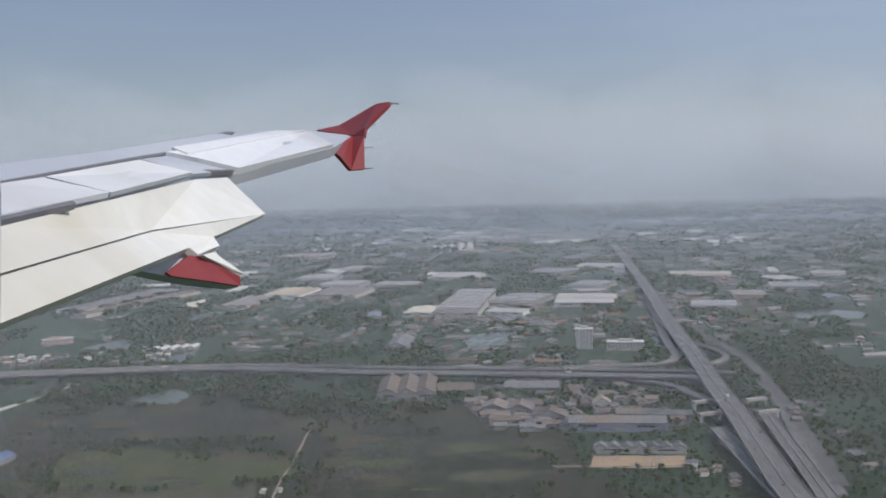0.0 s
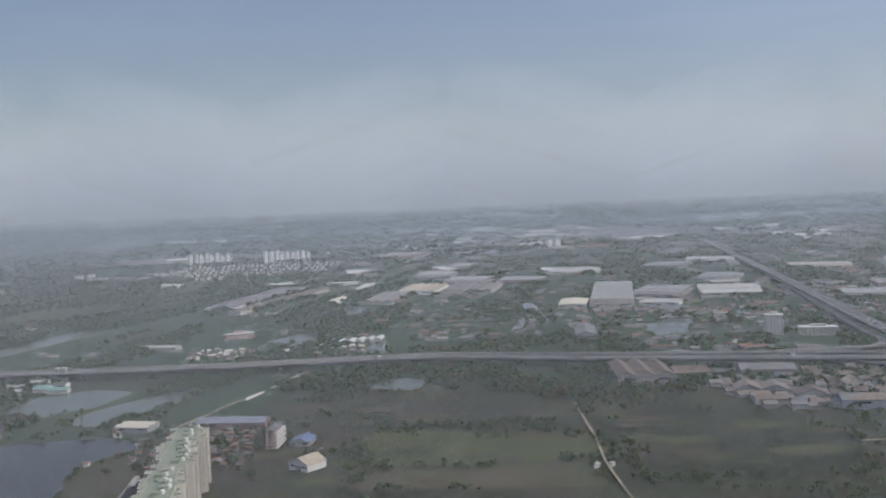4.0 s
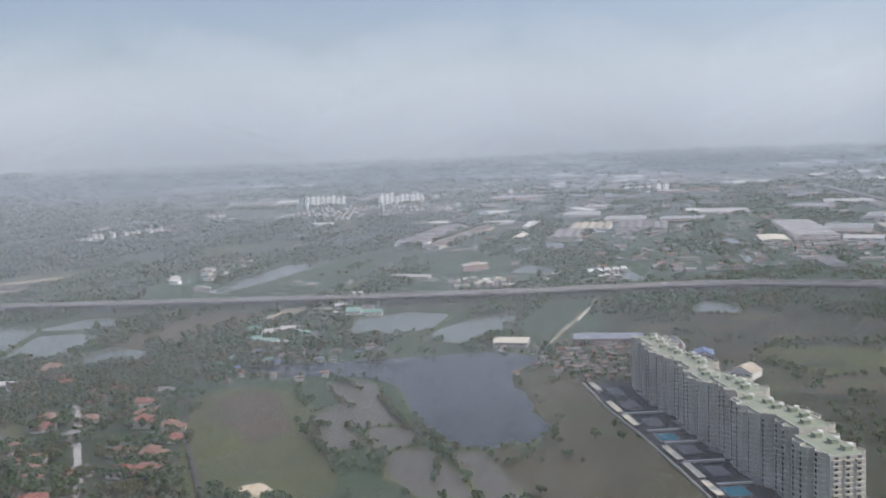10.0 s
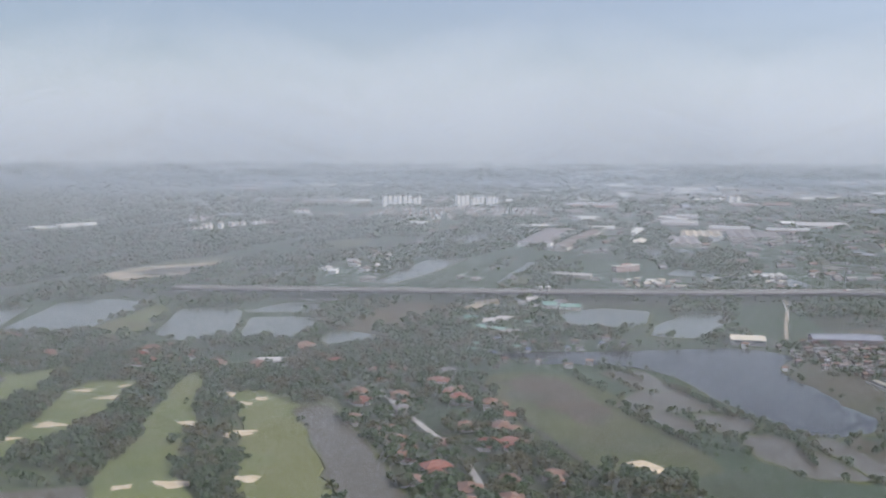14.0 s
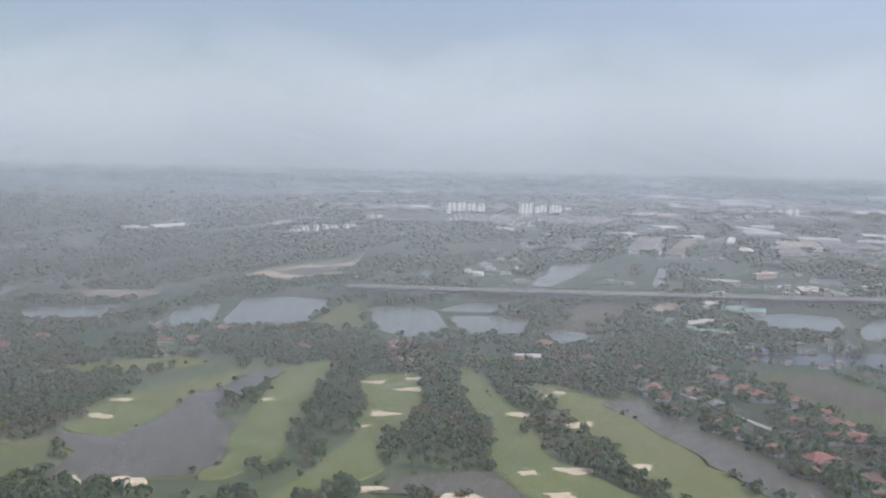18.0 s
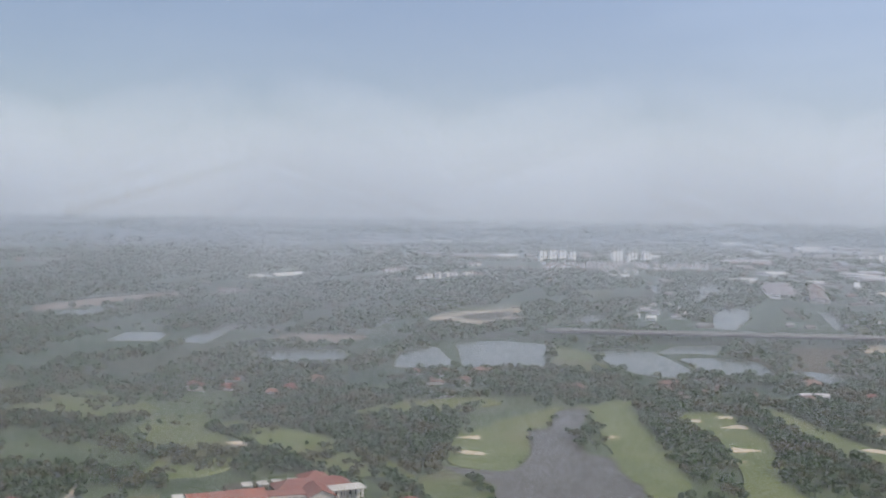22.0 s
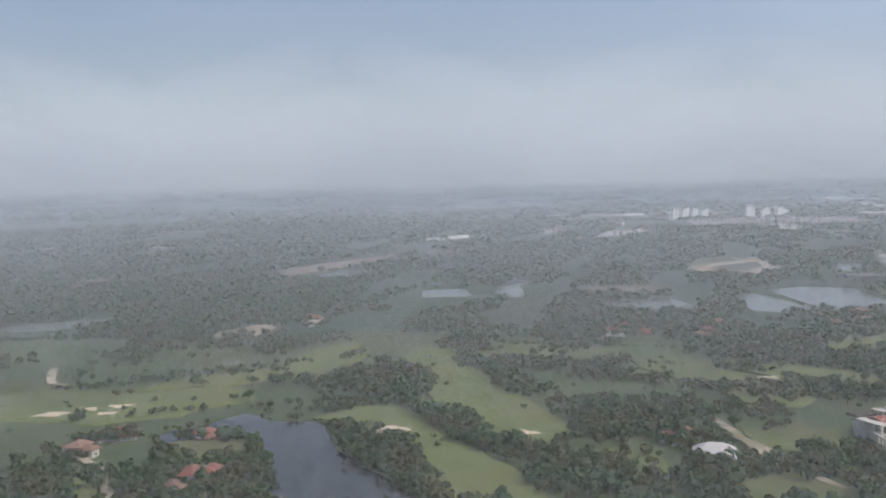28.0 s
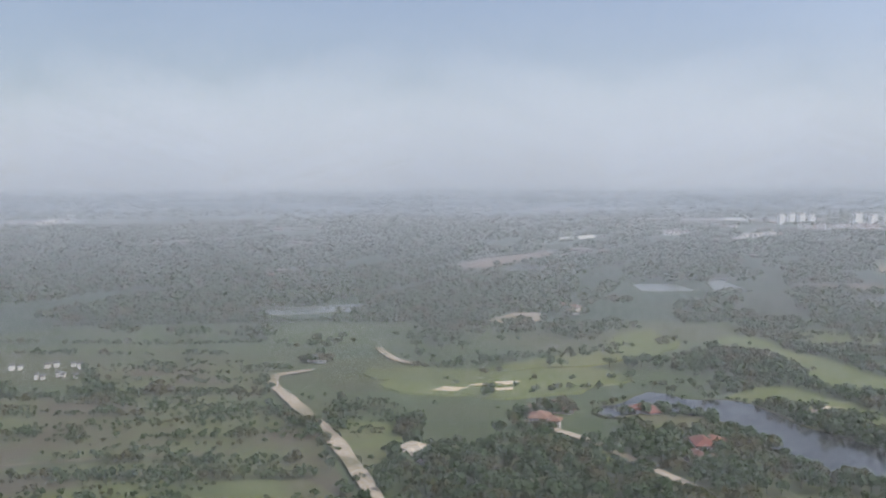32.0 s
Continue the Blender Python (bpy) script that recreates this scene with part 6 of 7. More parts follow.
def forest(name, label, spots, count, size, variants=6, seed=1, material=None, trunk=True, wide=1.0):
    """Many trees joined into one mesh."""
    q = random.Random(seed)
    base = []
    for i in range(variants):
        g = leaf_cloud(q, count, 1.0, 0.25, 1.75, size, 4)
        if trunk:
            g.add([(-0.06, -0.06, 0), (0.06, -0.06, 0), (0, 0.07, 0), (-0.03, -0.03, 1.2), (0.03, -0.03, 1.2), (0, 0.04, 1.2)], [(0, 1, 4), (0, 4, 3), (1, 2, 5), (1, 5, 4), (2, 0, 3), (2, 3, 5)])
        base.append((np.array(g.v), g.f))
    verts, loops, starts = [], [], []
    nv = nl = 0
    for x, y, s, *lift in spots:
        v, f = base[q.randrange(variants)]
        a = q.uniform(0, 6.283)
        c, sn = math.cos(a), math.sin(a)
        hs = s * q.uniform(0.85, 1.2)
        verts.append(np.stack([x + s * wide * (v[:, 0] * c - v[:, 1] * sn), y + s * (v[:, 0] * sn + v[:, 1] * c), v[:, 2] * hs + (lift[0] if lift else 0.0)], 1))
        for t in f:
            starts.append(nl)
            nl += len(t)
            loops.extend([i + nv for i in t])
        nv += len(v)
    V = np.concatenate(verts)
    me = bpy.data.meshes.new(name)
    me.vertices.add(len(V))
    me.vertices.foreach_set("co", V.ravel().astype(np.float32))
    me.loops.add(len(loops))
    me.loops.foreach_set("vertex_index", loops)
    me.polygons.add(len(starts))
    me.polygons.foreach_set("loop_start", starts)
    me.update(calc_edges=True)
    me.materials.append(material or M_LEAF)
    return tagged(new(name, me), label, "trees", kind="stuff")


def wooded(x, y):
    """How densely trees stand at a place, from 0 to 1."""
    n = noise.noise(Vector((x * 0.011, y * 0.011, 0.3))) + 0.5 * noise.noise(Vector((x * 0.04, y * 0.04, 5.3)))
    if y < 640 and x < -540:
        return 0.40 + 1.1 * n - (0.18 if x < -1260 else 0) + (0.36 if x > -850 else 0) - (0.30 if x > -850 and y > 575 else 0) + (0.25 if y < 330 and x < -950 else 0)
    if -540 <= x < -420 and y < 660:
        return 0.56 + 0.5 * n
    if -280 < x < -214 and 530 < y < 640:
        return 0.62
    if -420 <= x < -250 and y < 660:
        return 0.3 + 0.6 * n
    if x > -250 and y < 740:
        return (0.31 + 0.55 * n) if x < 130 else 0.62 + 0.3 * n
    if y > 900 and x > -100:
        u, v = 0.96 * x - 0.28 * y, 0.28 * x + 0.96 * y
        return 0.30 + 0.5 * n + 0.8 * noise.noise(Vector((u * 0.03, v * 0.005, 6.4)))
    # plots and canals run away from the flight line in long strips
    u, v = 0.96 * x - 0.28 * y, 0.28 * x + 0.96 * y
    m = noise.noise(Vector((u * 0.016, v * 0.0032, 4.4))) + 0.6 * noise.noise(Vector((u * 0.05, v * 0.006, 1.4)))
    return 0.52 + 1.3 * m + 0.25 * n + (0.15 if x < -600 else 0)


def scatter(x0, x1, y0, y1, step, r0, r1, seed):
    q = random.Random(seed)
    out = []
    y = y0
    while y < y1:
        x = x0
        while x < x1:
            px, py = x + q.uniform(0, step), y + q.uniform(0, step)
            if q.random() < 2.4 * (wooded(px, py) - 0.3) and is_free(px, py):
                out.append((px, py, q.uniform(r0, r1)))
            x += step
        y += step
    return out


forest("woods", "dense belts of round-crowned trees between fairways", scatter(-1500, -420, 250, 660, 5.0, 1.5, 3.6, 3), 46, 0.25, 7, 1)
hedge = []
hq = random.Random(14)
for rim in RIMS:
    if rim[0][1] > 1400:
        continue
    d = 0.0
    for a, b in zip(rim, rim[1:] + rim[:1]):
        d += (Vector(a) - Vector(b)).length
        if d > 3.2:
            d = 0
            if hq.random() < (0.55 if a[1] < 640 else 0.22) + 0.9 * noise.noise(Vector((a[0] * 0.03, a[1] * 0.03, 1.7))) and not (-830 < a[0] < -540 and a[1] < 580 and hq.random() < 0.7):
                hedge.append((a[0] + hq.uniform(-1, 1), a[1] + hq.uniform(-1, 1), hq.uniform(0.8, 2.2)))
for line in ([(-210, 699), (-166, 729), (-47, 703), (-15, 649), (-2, 598), (-139, 618)], [(-157, 586), (-138, 610), (-10, 558), (-5, 520), (-95, 515), (-148, 530)], [(-147, 519), (-95, 512), (-36, 515), (-39, 465), (-164, 487)], [(-11, 631), (77, 605), (118, 533), (92, 461), (-16, 470), (-22, 547)], [(-200, 695), (-19, 735), (-12, 658), (-32, 562), (-115, 577), (-156, 624)], [(-1440, 410), (-1350, 417), (-1303, 380), (-1284, 345), (-1260, 268), (-1367, 266)], [(-1418, 482), (-1341, 494), (-1315, 414), (-1359, 400), (-1369, 376)], [(-464, 401), (-480, 531), (-463, 566), (-424, 545), (-411, 465), (-401, 398), (-410, 379), (-451, 386)]):
    for a, b in zip(line, line[1:] + line[:1]):
        n = int((Vector(a) - Vector(b)).length / 3)
        for k in range(n):
            p = Vector(a).lerp(Vector(b), k / n)
            if noise.noise(Vector((p.x * 0.035, p.y * 0.035, 8.8))) > 0.02:
                hedge.append((p.x + hq.uniform(-3, 3), p.y + hq.uniform(-3, 3), hq.uniform(0.8, 2.3)))
LOOP = smooth_line([(-1244, 228), (-1258, 278), (-1273, 326), (-1285, 360), (-1297, 388), (-1307, 412), (-1317, 435), (-1320, 457), (-1306, 471)], 12)
for line in ([(-1440, 410), (-1350, 417), (-1303, 380), (-1284, 345), (-1260, 268), (-1367, 266)], [(-1418, 482), (-1341, 494), (-1315, 414), (-1359, 400), (-1369, 376)]):
    ys = [p[1] for p in line]
    xs = [p[0] for p in line]
    y = min(ys)
    while y < max(ys):
        x = min(xs)
        while x < max(xs):
            if hq.random() < 0.35 + 1.3 * noise.noise(Vector((x * 0.02, y * 0.07, 3))):
                if min((x - a) ** 2 + (y - b) ** 2 for a, b in LOOP) > 36:
                    hedge.append((x, y + hq.uniform(-0.6, 0.6), hq.uniform(0.6, 1.5)))
            x += 2.4
        y += 5.5
garden = []
for a, b in HOUSES:
    for k in range(9):
        t, r = hq.uniform(0, 6.28) if k < 5 else hq.uniform(3.5, 5.9), hq.uniform(5.5, 9.0)
        garden.append((a + r * math.cos(t), b + r * math.sin(t), hq.uniform(1.7, 3.3)))
forest("garden_trees", "garden trees close round the houses", garden, 40, 0.25, 6, 13)
for k in range(260):
    p, a, n = on_line(ex, hq.random())
    o = hq.choice((-1, 1)) * hq.uniform(9, 17)
    hedge.append((p.x + n.x * o, p.y + n.y * o, hq.uniform(0.7, 1.5)))
def on_water(x, y):
    for rim in RIMS:
        if sum((ya > y) != (yb > y) and x < (xb - xa) * (y - ya) / (yb - ya) + xa for (xa, ya), (xb, yb) in zip(rim, rim[1:] + rim[:1])) % 2:
            return True
    return False


# young trees standing free on the grass, partly in rows
BANK_LINE = [(-1084, 302), (-1094, 324), (-1107, 348), (-1116, 372), (-1121, 398)]
young = []
for k in range(900):
    x, y = hq.uniform(-1290, -600), hq.uniform(300, 600)
    n = noise.noise(Vector((x * 0.016, y * 0.03, 12.5)))
    if n > 0.05 and hq.random() < (0.75 if x < -880 else 0.25) and not on_water(x, y) and all((x - a) ** 2 + (y - b) ** 2 > 60 for a, b in BUNKERS):
        young.append((x, y, hq.uniform(0.7, 1.7)))
ROWS_OF_TREES = ([(-1250, 479), (-1222, 491), (-1185, 508), (-1147, 522)], [(-1206, 420), (-1185, 429), (-1160, 432), (-1131, 436)], [(-1061, 603), (-1019, 581), (-970, 575), (-916, 545), (-850, 514)],
                 [(-1212, 511), (-1181, 527), (-1142, 548)], [(-1054, 520), (-1009, 532), (-954, 511)], [(-1253, 486), (-1224, 498), (-1187, 515), (-1150, 530)])
for line in ROWS_OF_TREES:
    d = sum((Vector(a) - Vector(b)).length for a, b in zip(line, line[1:]))
    for k in range(int(d / 3.4)):
        p, a, n = on_line(line, k * 3.4 / d)
        if hq.random() < 0.8:
            young.append((p.x + hq.uniform(-1.2, 1.2), p.y + hq.uniform(-1.5, 1.5), hq.uniform(1.0, 2.3)))
forest("young_trees", "slim young trees standing free on the grass", young, 26, 0.28, 6, 21)
bank = []
for k in range(260):
    t, o = hq.random(), hq.uniform(0.0, 1.0)
    p, a, n = on_line(BANK_LINE, t)
    p = p - n * (2 + 16 * o * o)
    if not on_water(p.x, p.y):
        bank.append((p.x, p.y, hq.uniform(0.7, 1.8)))
# olive-green trees and shrubs loosely over the older part of the golf course
olive = []
for k in range(2600):
    x, y = hq.uniform(-1130, -850), hq.uniform(310, 600)
    n = noise.noise(Vector((x * 0.022, y * 0.034, 21.5)))
    if n < 0.06 or on_water(x, y) or (x < -1020 and y < 440) or any((x - a) ** 2 + (y - b) ** 2 < 70 for a, b in BUNKERS + tuple(HOUSES)) or -935 < x < -835 and y < 420:
        continue
    olive.append((x, y, hq.uniform(1.2, 3.0)))
forest("olive_trees", "olive-green trees and shrubs standing loosely on the grass", olive, 38, 0.25, 6, 31, M_OLIVE)
forest("bank_shrubs", "light green shrubs on a pond bank", bank, 30, 0.27, 5, 22)
# hedgerows between the farm plots and along the dykes
HEDGEROWS = ([(-1429, 416), (-1369, 416), (-1312, 420)], [(-1411, 379), (-1350, 377), (-1302, 380)], [(-1396, 346), (-1335, 342), (-1292, 347)], [(-1381, 315), (-1325, 311), (-1282, 314)], [(-1371, 293), (-1320, 293), (-1275, 296)],
             [(-1491, 625), (-1406, 638), (-1317, 651)], [(-1495, 556), (-1398, 551), (-1343, 561)], [(-1470, 520), (-1400, 515), (-1330, 520)], [(-409, 578), (-380, 520), (-370, 462), (-356, 442), (-363, 384)], [(-428, 560), (-419, 470), (-406, 430), (-394, 376)],
             [(-885, 677), (-820, 646), (-752, 628), (-682, 622), (-600, 612)])
for line in HEDGEROWS:
    d = sum((Vector(a) - Vector(b)).length for a, b in zip(line, line[1:]))
    for k in range(int(d / 1.9)):
        p, a, n = on_line(line, k * 1.9 / d)
        if noise.noise(Vector((p.x * 0.05, p.y * 0.05, 2.6))) > -0.25:
            hedge.append((p.x + hq.uniform(-1, 1), p.y + hq.uniform(-1.6, 1.6), hq.uniform(0.9, 2.2)))
forest("bushes", "bushes and small trees along pond banks", hedge, 34, 0.26, 6, 12)
forest("bushes", "scattered bushes and trees over the open fields", scatter(-420, 480, 400, 720, 6, 1.2, 2.6, 4), 36, 0.26, 6, 2)
forest("woods", "woods and hedges beyond the ponds", scatter(-1900, 900, 660, 1300, 7.0, 2.0, 3.7, 5), 14, 0.44, 6, 3, wide=1.25)
forest("far_woods", "hazy far woods across the plain", scatter(-2500, 1600, 1300, 2390, 9.5, 2.2, 4.0, 6), 7, 0.66, 6, 4, trunk=False, wide=1.7)


def far_scatter(n, seed):
    q = random.Random(seed)
    out = []
    while len(out) < n:
        y = 2390 + 7600 * q.random() ** 1.7
        x = q.uniform(-0.6 * y - 1200, 0.58 * y + 400)
        if q.random() < 0.5 + 1.5 * noise.noise(Vector((x * 0.0016, y * 0.0011, 2.2))):
            r = q.uniform(4, 7) * (1 + (y - 2390) / 5000)
            x, y, z, k = recede(x, y)
            out.append((x, y, r * k, z))
    return out


forest("far_woods", "woods on the horizon dissolving in haze", far_scatter(9000, 8), 6, 0.66, 5, 5, trunk=False, wide=2.2)


# single trees with trunk, limbs and crown
def tree_kind(seed, r, h):
    q = random.Random(seed)
    e = thing("tree", (0, -900, 0), 0, "round-crowned green tree with a short brown trunk", "tree", "single trees")
    g = Geo().cyl(0, 0, 0, h * 0.45, 0.2, 7, 0.13)
    for k in range(4):
        a = k * 1.57 + q.uniform(-0.4, 0.4)
        tip = Vector((math.cos(a) * r * 0.6, math.sin(a) * r * 0.6, h * q.uniform(0.6, 0.75)))
        b = Vector((0, 0, h * 0.38))
        g.add([b + Vector((0.07, 0, 0)), b + Vector((-0.05, 0.06, 0)), b + Vector((-0.05, -0.06, 0)), tip], [(0, 1, 3), (1, 2, 3), (2, 0, 3)])
    part("trunk", g, M_TRUNK, e)
    part("crown", leaf_cloud(q, 190, r, h * 0.3, h, 0.3, 6), M_LEAF, e)
    return e


KINDS = [tree_kind(40 + i, r, h) for i, (r, h) in enumerate(((2.2, 4.6), (2.8, 5.4), (3.3, 5.6), (1.7, 4.8)))]
tq = random.Random(9)
spots = []
while len(spots) < 290:
    x, y = (tq.uniform(-1300, -560), tq.uniform(270, 560)) if tq.random() < 0.75 else (tq.uniform(-560, 120), tq.uniform(360, 700))
    if is_free(x, y) and tq.random() < wooded(x, y) + 0.2:
        spots.append((x, y))
for i, (x, y) in enumerate(spots):
    k = KINDS[i % 4]
    if i < 4:
        k.matrix_basis = pose(x, y, 0, 0, 0, tq.uniform(0, 360))
    else:
        copy_thing(k, pose(x, y, 0, 0, 0, tq.uniform(0, 360)))
# trees on the islet of the golf pond
for i in range(9):
    copy_thing(KINDS[i % 4], pose(-757 + tq.uniform(-6, 6), 478 + tq.uniform(-22, 28), 0, 0, 0, 40 * i))
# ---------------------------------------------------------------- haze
# Aerial haze imitated between here and the horizon: curtains of very fine pale strands, each hiding a small share of
# what lies behind it.
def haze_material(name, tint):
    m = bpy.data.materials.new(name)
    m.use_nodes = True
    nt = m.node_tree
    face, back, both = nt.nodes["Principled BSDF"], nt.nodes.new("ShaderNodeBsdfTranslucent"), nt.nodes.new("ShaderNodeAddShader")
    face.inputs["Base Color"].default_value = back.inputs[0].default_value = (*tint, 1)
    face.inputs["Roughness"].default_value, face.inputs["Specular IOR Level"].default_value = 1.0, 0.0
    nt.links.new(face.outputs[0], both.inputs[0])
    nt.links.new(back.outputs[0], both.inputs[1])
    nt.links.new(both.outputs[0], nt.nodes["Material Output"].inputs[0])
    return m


# strand tints carry the haze's brightness: pale near veil, dark blue low band
M_HAZE = haze_material("haze_strands", (0.350, 0.379, 0.413))
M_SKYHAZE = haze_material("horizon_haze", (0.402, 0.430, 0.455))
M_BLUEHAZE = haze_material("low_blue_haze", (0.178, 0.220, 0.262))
M_NEARHAZE = haze_material("near_haze_strands", (0.352, 0.362, 0.392))
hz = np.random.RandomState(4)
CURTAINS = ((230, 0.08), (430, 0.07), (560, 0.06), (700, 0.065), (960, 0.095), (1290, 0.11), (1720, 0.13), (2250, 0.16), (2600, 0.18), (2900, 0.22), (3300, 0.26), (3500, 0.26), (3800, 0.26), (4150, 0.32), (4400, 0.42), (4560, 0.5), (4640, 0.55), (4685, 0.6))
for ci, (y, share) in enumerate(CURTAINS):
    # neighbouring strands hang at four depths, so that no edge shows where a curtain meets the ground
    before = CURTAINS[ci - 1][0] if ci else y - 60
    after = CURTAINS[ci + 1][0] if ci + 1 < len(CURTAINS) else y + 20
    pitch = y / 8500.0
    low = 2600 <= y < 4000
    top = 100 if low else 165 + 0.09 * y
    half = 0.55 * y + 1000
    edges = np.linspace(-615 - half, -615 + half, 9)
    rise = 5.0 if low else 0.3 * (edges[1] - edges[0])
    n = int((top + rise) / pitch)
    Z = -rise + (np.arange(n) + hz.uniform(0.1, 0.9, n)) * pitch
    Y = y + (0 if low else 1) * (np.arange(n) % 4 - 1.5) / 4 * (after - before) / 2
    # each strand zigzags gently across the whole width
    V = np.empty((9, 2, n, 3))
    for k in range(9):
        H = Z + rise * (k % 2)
        # strands get thicker towards the west, to lift the dark ground tones there
        thicken = 0.75 + 0.55 * min(max((-100 - edges[k]) / 400, 0), 1) if y < 1300 else 1.0
        t = pitch * share * thicken * np.clip((top - H) / (0.75 * top), 0, 1)
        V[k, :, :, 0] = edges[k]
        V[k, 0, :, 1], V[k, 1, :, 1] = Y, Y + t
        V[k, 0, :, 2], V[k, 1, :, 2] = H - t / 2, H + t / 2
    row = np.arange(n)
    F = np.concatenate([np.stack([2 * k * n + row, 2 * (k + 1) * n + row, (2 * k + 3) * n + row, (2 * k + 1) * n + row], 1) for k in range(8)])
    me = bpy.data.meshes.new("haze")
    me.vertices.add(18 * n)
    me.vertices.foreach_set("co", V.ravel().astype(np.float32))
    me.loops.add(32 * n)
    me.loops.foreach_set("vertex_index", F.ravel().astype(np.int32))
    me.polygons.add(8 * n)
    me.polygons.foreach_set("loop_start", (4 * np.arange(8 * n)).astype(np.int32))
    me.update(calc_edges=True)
    me.materials.append(M_NEARHAZE if y < 600 else M_BLUEHAZE if low else M_SKYHAZE if y > 4000 else M_HAZE)
    tagged(new("haze", me), "curtains of fine pale strands imitating haze over the plain", "haze", kind="stuff")
# Sheet with the haze colour put in as glow, added behind the last ground.
M_HAZEGLOW = bpy.data.materials.new("distance")
M_HAZEGLOW.use_nodes = True
db = M_HAZEGLOW.node_tree.nodes["Principled BSDF"]
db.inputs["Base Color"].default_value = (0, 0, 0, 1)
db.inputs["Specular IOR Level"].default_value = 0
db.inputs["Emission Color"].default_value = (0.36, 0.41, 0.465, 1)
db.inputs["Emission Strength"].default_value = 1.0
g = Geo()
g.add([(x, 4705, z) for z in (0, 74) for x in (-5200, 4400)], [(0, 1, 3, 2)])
tagged(part("backdrop", g, M_HAZEGLOW), "glowing pale blue backdrop sheet imitating haze at the horizon", "backdrop", kind="structure")
# ---------------------------------------------------------------- aircraft wing
# One wing of the aircraft, where it is at the start of the flight past.
M_WINGWHITE = mat("wing_white_paint", (0.66, 0.65, 0.60), (0.82, 0.81, 0.77), 0.6, rough=0.45, fine=7.0, contrast=0.35, stain=(0.62, 0.59, 0.50))
M_WINGGREY = mat("wing_grey_paint", (0.42, 0.44, 0.48), (0.52, 0.54, 0.58), 0.5, rough=0.4, fine=6.0, contrast=0.3)
M_WINGRED = mat("wing_red_paint", (0.25, 0.042, 0.048), (0.32, 0.065, 0.068), 0.8, rough=0.4, fine=6.0, contrast=0.3)
M_WINGDARK = mat("wing_dark_gap", (0.15, 0.15, 0.165), (0.22, 0.22, 0.235), 1.0, rough=0.7, fine=6.0)
M_WINGCOOL = mat("wing_cool_white_paint", (0.66, 0.67, 0.69), (0.80, 0.81, 0.83), 0.6, rough=0.45, fine=7.0, contrast=0.3, stain=(0.62, 0.62, 0.62))
WING = thing("aircraft_wing", (0, 0, 147.22), 0, "white airliner wing with lowered flaps and red tip fence", "aircraft wing")


def panel(name, rim, material, thick, up=0.0, label=""):
    """A skin panel with thickness, its rim given outwards from the root."""
    P = [Vector(p) for p in rim]
    c = sum(P, Vector()) / len(P)
    n = Vector()
    for a, b in zip(P, P[1:] + P[:1]):
        n += (a - c).cross(b - c)
    n.normalize()
    if n.y > 0:
        n = -n
    k = len(P)
    top = [p + n * up for p in P]
    low = [c + (p - c) * 0.985 - n * thick for p in P]
    bm = bmesh.new()
    vs = [bm.verts.new(p) for p in top + low]
    bm.faces.new(vs[:k])
    bm.faces.new(vs[k:][::-1])
    for i in range(k):
        bm.faces.new((vs[i], vs[(i + 1) % k], vs[(i + 1) % k + k], vs[i + k]))
    bmesh.ops.recalc_face_normals(bm, faces=bm.faces)
    bmesh.ops.triangulate(bm, faces=[f for f in bm.faces if len(f.verts) > 4])
    me = bpy.data.meshes.new(name)
    bm.to_mesh(me)
    bm.free()
    me.materials.append(material)
    return part(name, me, material, WING, label)


panel("skin", [(-2.45, 7.95, 0.27), (-2.03, 9.92, 0.45), (-1.36, 12.49, 0.74), (-0.79, 14.45, 0.9), (-0.18, 16.0, 0.97), (0.38, 15.53, 0.87), (0.07, 14.04, 0.62), (-1.0, 10.81, 0.22), (-1.27, 9.62, 0.18), (-1.82, 5.84, -0.12)], M_WINGGREY, 0.14, 0, "grey upper wing skin")
panel("seam", [(-2.23, 7.21, 0.12), (-1.77, 9.89, 0.38), (-0.42, 15.22, 0.92), (-0.4, 15.16, 0.9), (-1.75, 9.84, 0.36), (-2.2, 7.1, 0.11)], M_WINGDARK, 0.01, 0.012)
panel("spoiler", [(-2.13, 6.89, 0.09), (-1.97, 7.28, 0.13), (-1.54, 7.33, 0.02), (-1.86, 5.99, -0.1)], M_WINGCOOL, 0.02, 0.02)
panel("spoiler", [(-1.97, 7.33, 0.14), (-1.61, 8.86, 0.3), (-1.26, 9.52, 0.2), (-1.54, 7.38, 0.02)], M_WINGCOOL, 0.02, 0.02)
panel("aileron", [(-1.59, 10.17, 0.39), (-0.29, 15.0, 0.86), (0.05, 13.99, 0.62), (-0.96, 10.9, 0.24), (-1.31, 10.34, 0.33)], M_WINGCOOL, 0.03, 0.05)
panel("tab", [(-1.57, 10.38, 0.43), (-0.76, 13.83, 0.79), (-0.33, 14.9, 0.86), (-1.42, 10.41, 0.37)], M_WINGCOOL, 0.02, 0.065)
panel("fairing_strip", [(-1.6, 8.91, 0.31), (-1.52, 9.86, 0.37), (-1.0, 10.71, 0.24), (-1.25, 9.57, 0.19)], M_WINGGREY, 0.02, 0.016)
panel("hinge", [(-1.21, 9.92, 0.22), (-1.14, 10.52, 0.26), (-0.99, 10.75, 0.23), (-1.12, 10.11, 0.21)], M_WINGDARK, 0.02, 0.03)
panel("seam", [(-1.85, 5.94, -0.11), (-1.59, 6.52, -0.03), (-1.57, 6.5, -0.05), (-1.82, 5.86, -0.13)], M_WINGDARK, 0.02, 0.02)
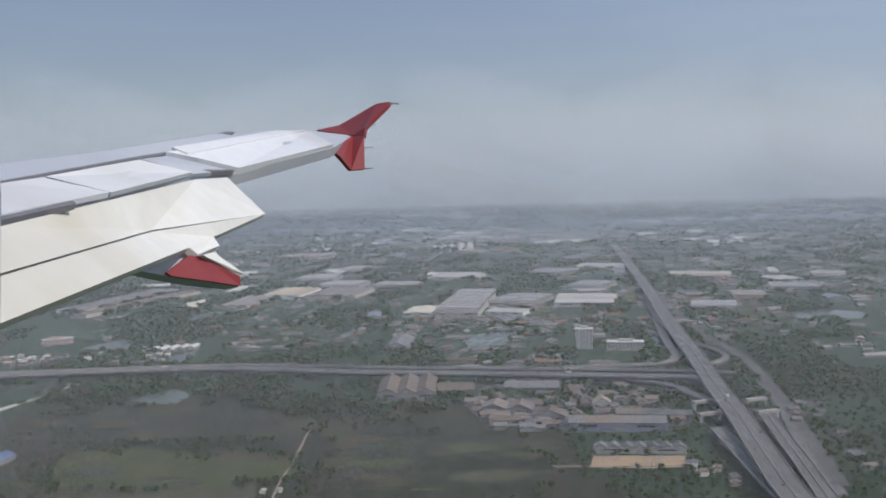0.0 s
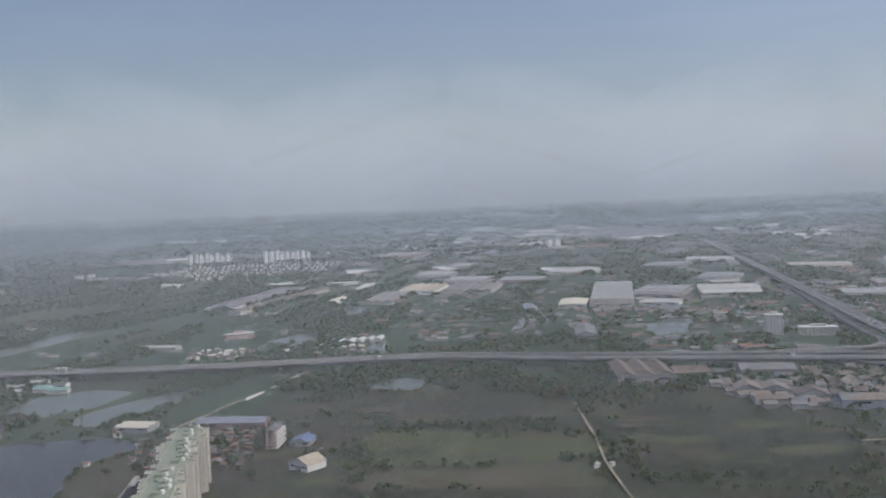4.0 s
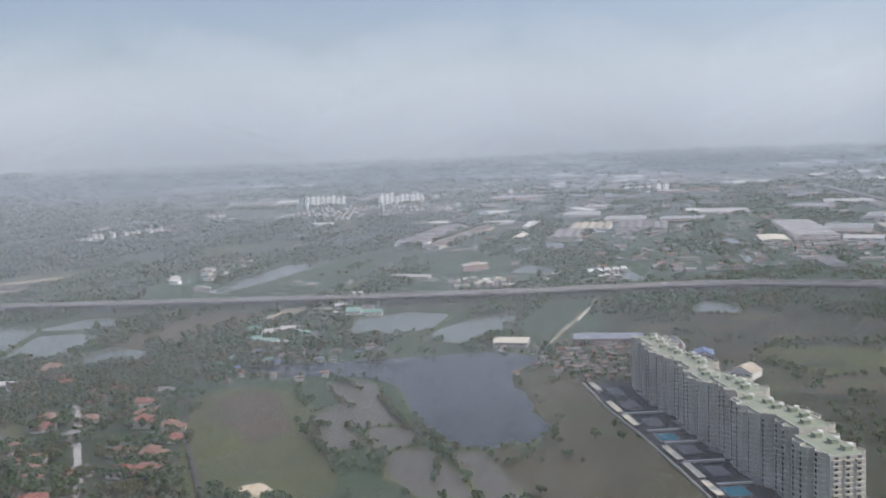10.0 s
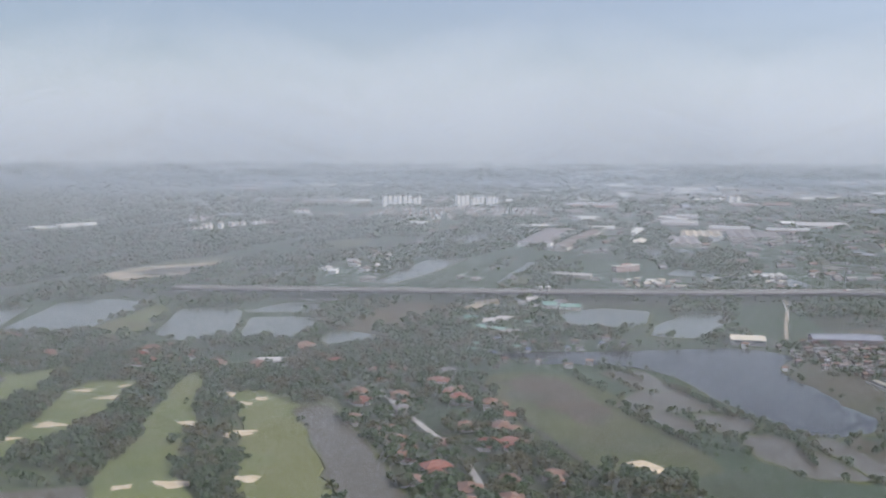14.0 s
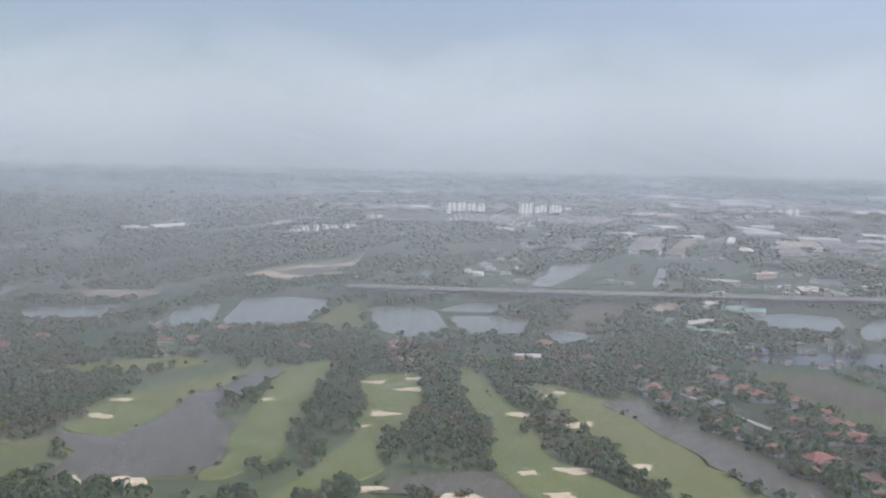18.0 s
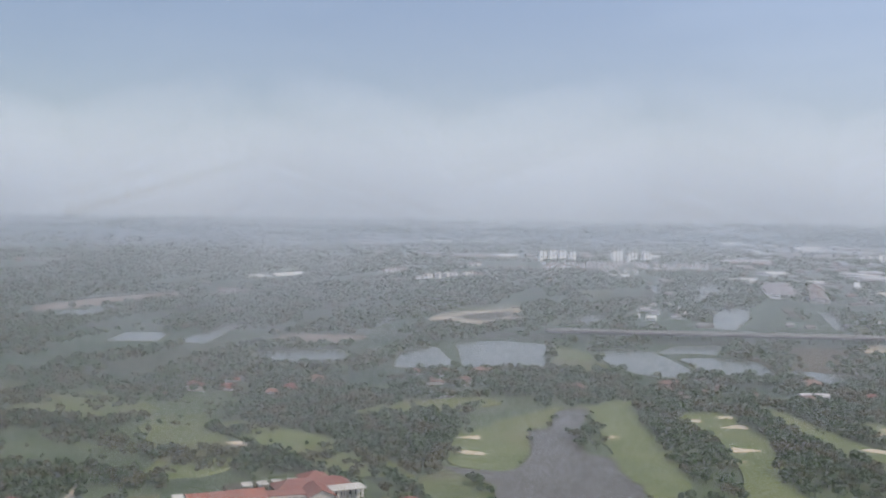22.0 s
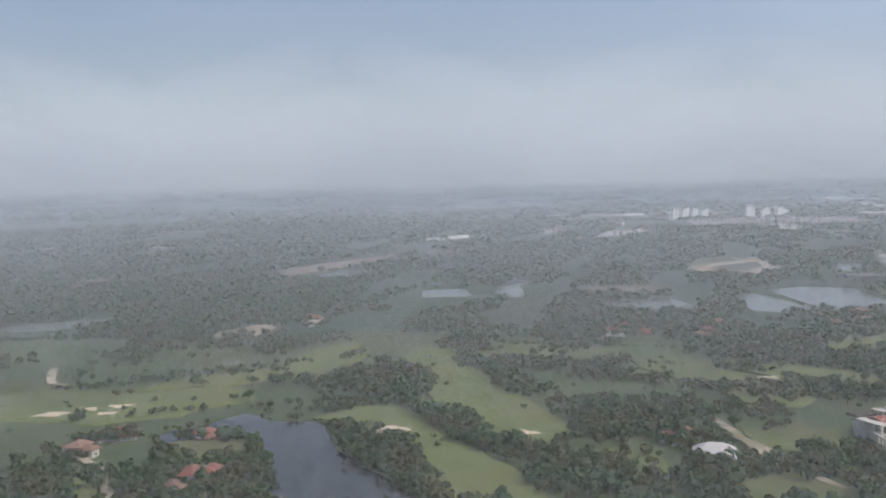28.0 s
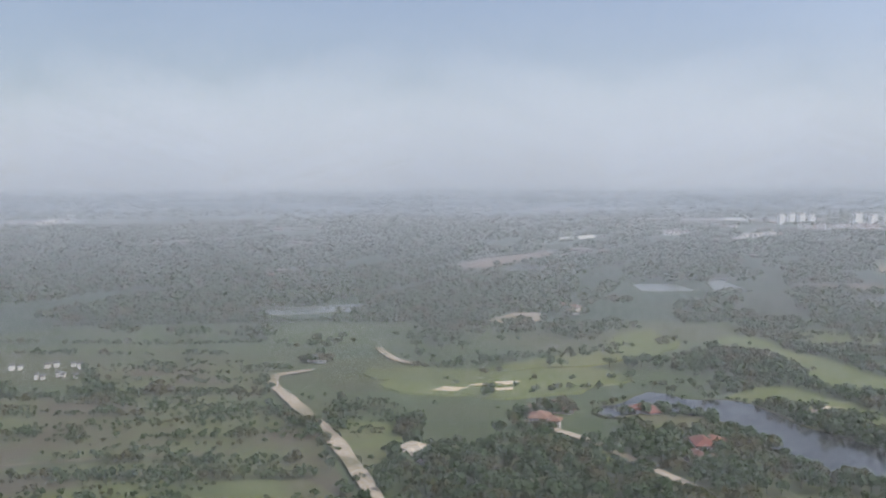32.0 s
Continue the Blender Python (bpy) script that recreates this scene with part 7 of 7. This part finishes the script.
panel("flap", [(-1.75, 5.63, -0.14), (-1.21, 9.41, 0.15), (-1.02, 10.4, 0.18), (-0.63, 10.04, -0.19), (-1.34, 7.79, -0.25), (-1.53, 4.89, -0.34)], M_WINGWHITE, 0.1, 0, "lowered off-white flap")
panel("flap_edge", [(-1.52, 4.86, -0.35), (-1.33, 7.74, -0.26), (-0.63, 9.98, -0.19), (-0.99, 8.76, -0.35), (-0.93, 8.64, -0.42), (-1.05, 8.15, -0.46), (-1.1, 8.06, -0.4), (-1.37, 4.35, -0.51)], M_WINGWHITE, 0.06, 0, "lowered off-white flap trailing edge")
panel("fairing", [(-1.44, 7.79, -0.55), (-1.12, 8.16, -0.41), (-1.06, 8.2, -0.47), (-0.98, 8.34, -0.53), (-0.76, 8.61, -0.67), (-0.77, 8.61, -0.77), (-1.05, 8.14, -0.68), (-1.24, 7.96, -0.62)], M_WINGGREY, 0.16, 0, "flap track fairing")
panel("fairing_red", [(-1.26, 7.89, -0.58), (-1.1, 8.14, -0.45), (-0.97, 8.29, -0.54), (-0.77, 8.56, -0.68), (-0.77, 8.56, -0.76), (-1.04, 8.09, -0.66), (-1.23, 7.91, -0.61)], M_WINGRED, 0.02, 0.012, "red side of the fairing")
panel("fairing_top", [(-1.03, 8.15, -0.47), (-0.96, 8.34, -0.46), (-0.75, 8.66, -0.67), (-0.84, 8.52, -0.63)], M_WINGWHITE, 0.05, 0.02)
panel("tip_fence", [(-0.18, 15.9, 0.98), (0.17, 15.76, 1.04), (0.74, 15.62, 1.35), (0.95, 15.49, 1.37), (0.92, 15.44, 1.32), (0.55, 15.21, 0.97), (0.53, 15.16, 0.84), (0.37, 15.33, 0.86)], M_WINGRED, 0.06, 0, "red tip fence")
panel("tip_fence", [(0.03, 14.34, 0.63), (0.37, 15.22, 0.84), (0.53, 15.11, 0.84), (0.52, 14.98, 0.34), (0.32, 14.9, 0.33), (0.18, 14.52, 0.49)], M_WINGRED, 0.06, 0, "red tip fence")
panel("vent", [(-1.37, 12.59, 0.74), (-1.3, 12.89, 0.79), (-1.17, 13.07, 0.8), (-1.18, 12.77, 0.76)], M_WINGDARK, 0.03, 0)
panel("static_wick", [(0.92, 15.09, 1.32), (1.05, 15.08, 1.31), (1.05, 15.07, 1.29), (0.92, 15.09, 1.3)], M_WINGDARK, 0.012)
panel("static_wick", [(0.56, 15.11, 1.0), (0.7, 15.1, 1.0), (0.7, 15.1, 0.99), (0.56, 15.11, 0.98)], M_WINGDARK, 0.012)
panel("static_wick", [(0.53, 15.1, 0.66), (0.66, 15.08, 0.67), (0.66, 15.08, 0.66), (0.53, 15.1, 0.65)], M_WINGDARK, 0.012)
panel("static_wick", [(0.52, 15.08, 0.36), (0.65, 15.07, 0.36), (0.64, 15.07, 0.35), (0.52, 15.08, 0.34)], M_WINGDARK, 0.012)
panel("static_wick", [(-0.61, 15.22, 0.58), (-0.35, 15.19, 0.53), (-0.35, 15.18, 0.52), (-0.61, 15.22, 0.57)], M_WINGDARK, 0.012)
panel("static_wick", [(-0.37, 15.19, 0.63), (-0.13, 15.17, 0.6), (-0.13, 15.16, 0.59), (-0.37, 15.19, 0.62)], M_WINGDARK, 0.012)
panel("static_wick", [(-0.16, 15.17, 0.7), (0.07, 15.15, 0.67), (0.07, 15.15, 0.66), (-0.16, 15.17, 0.68)], M_WINGDARK, 0.012)
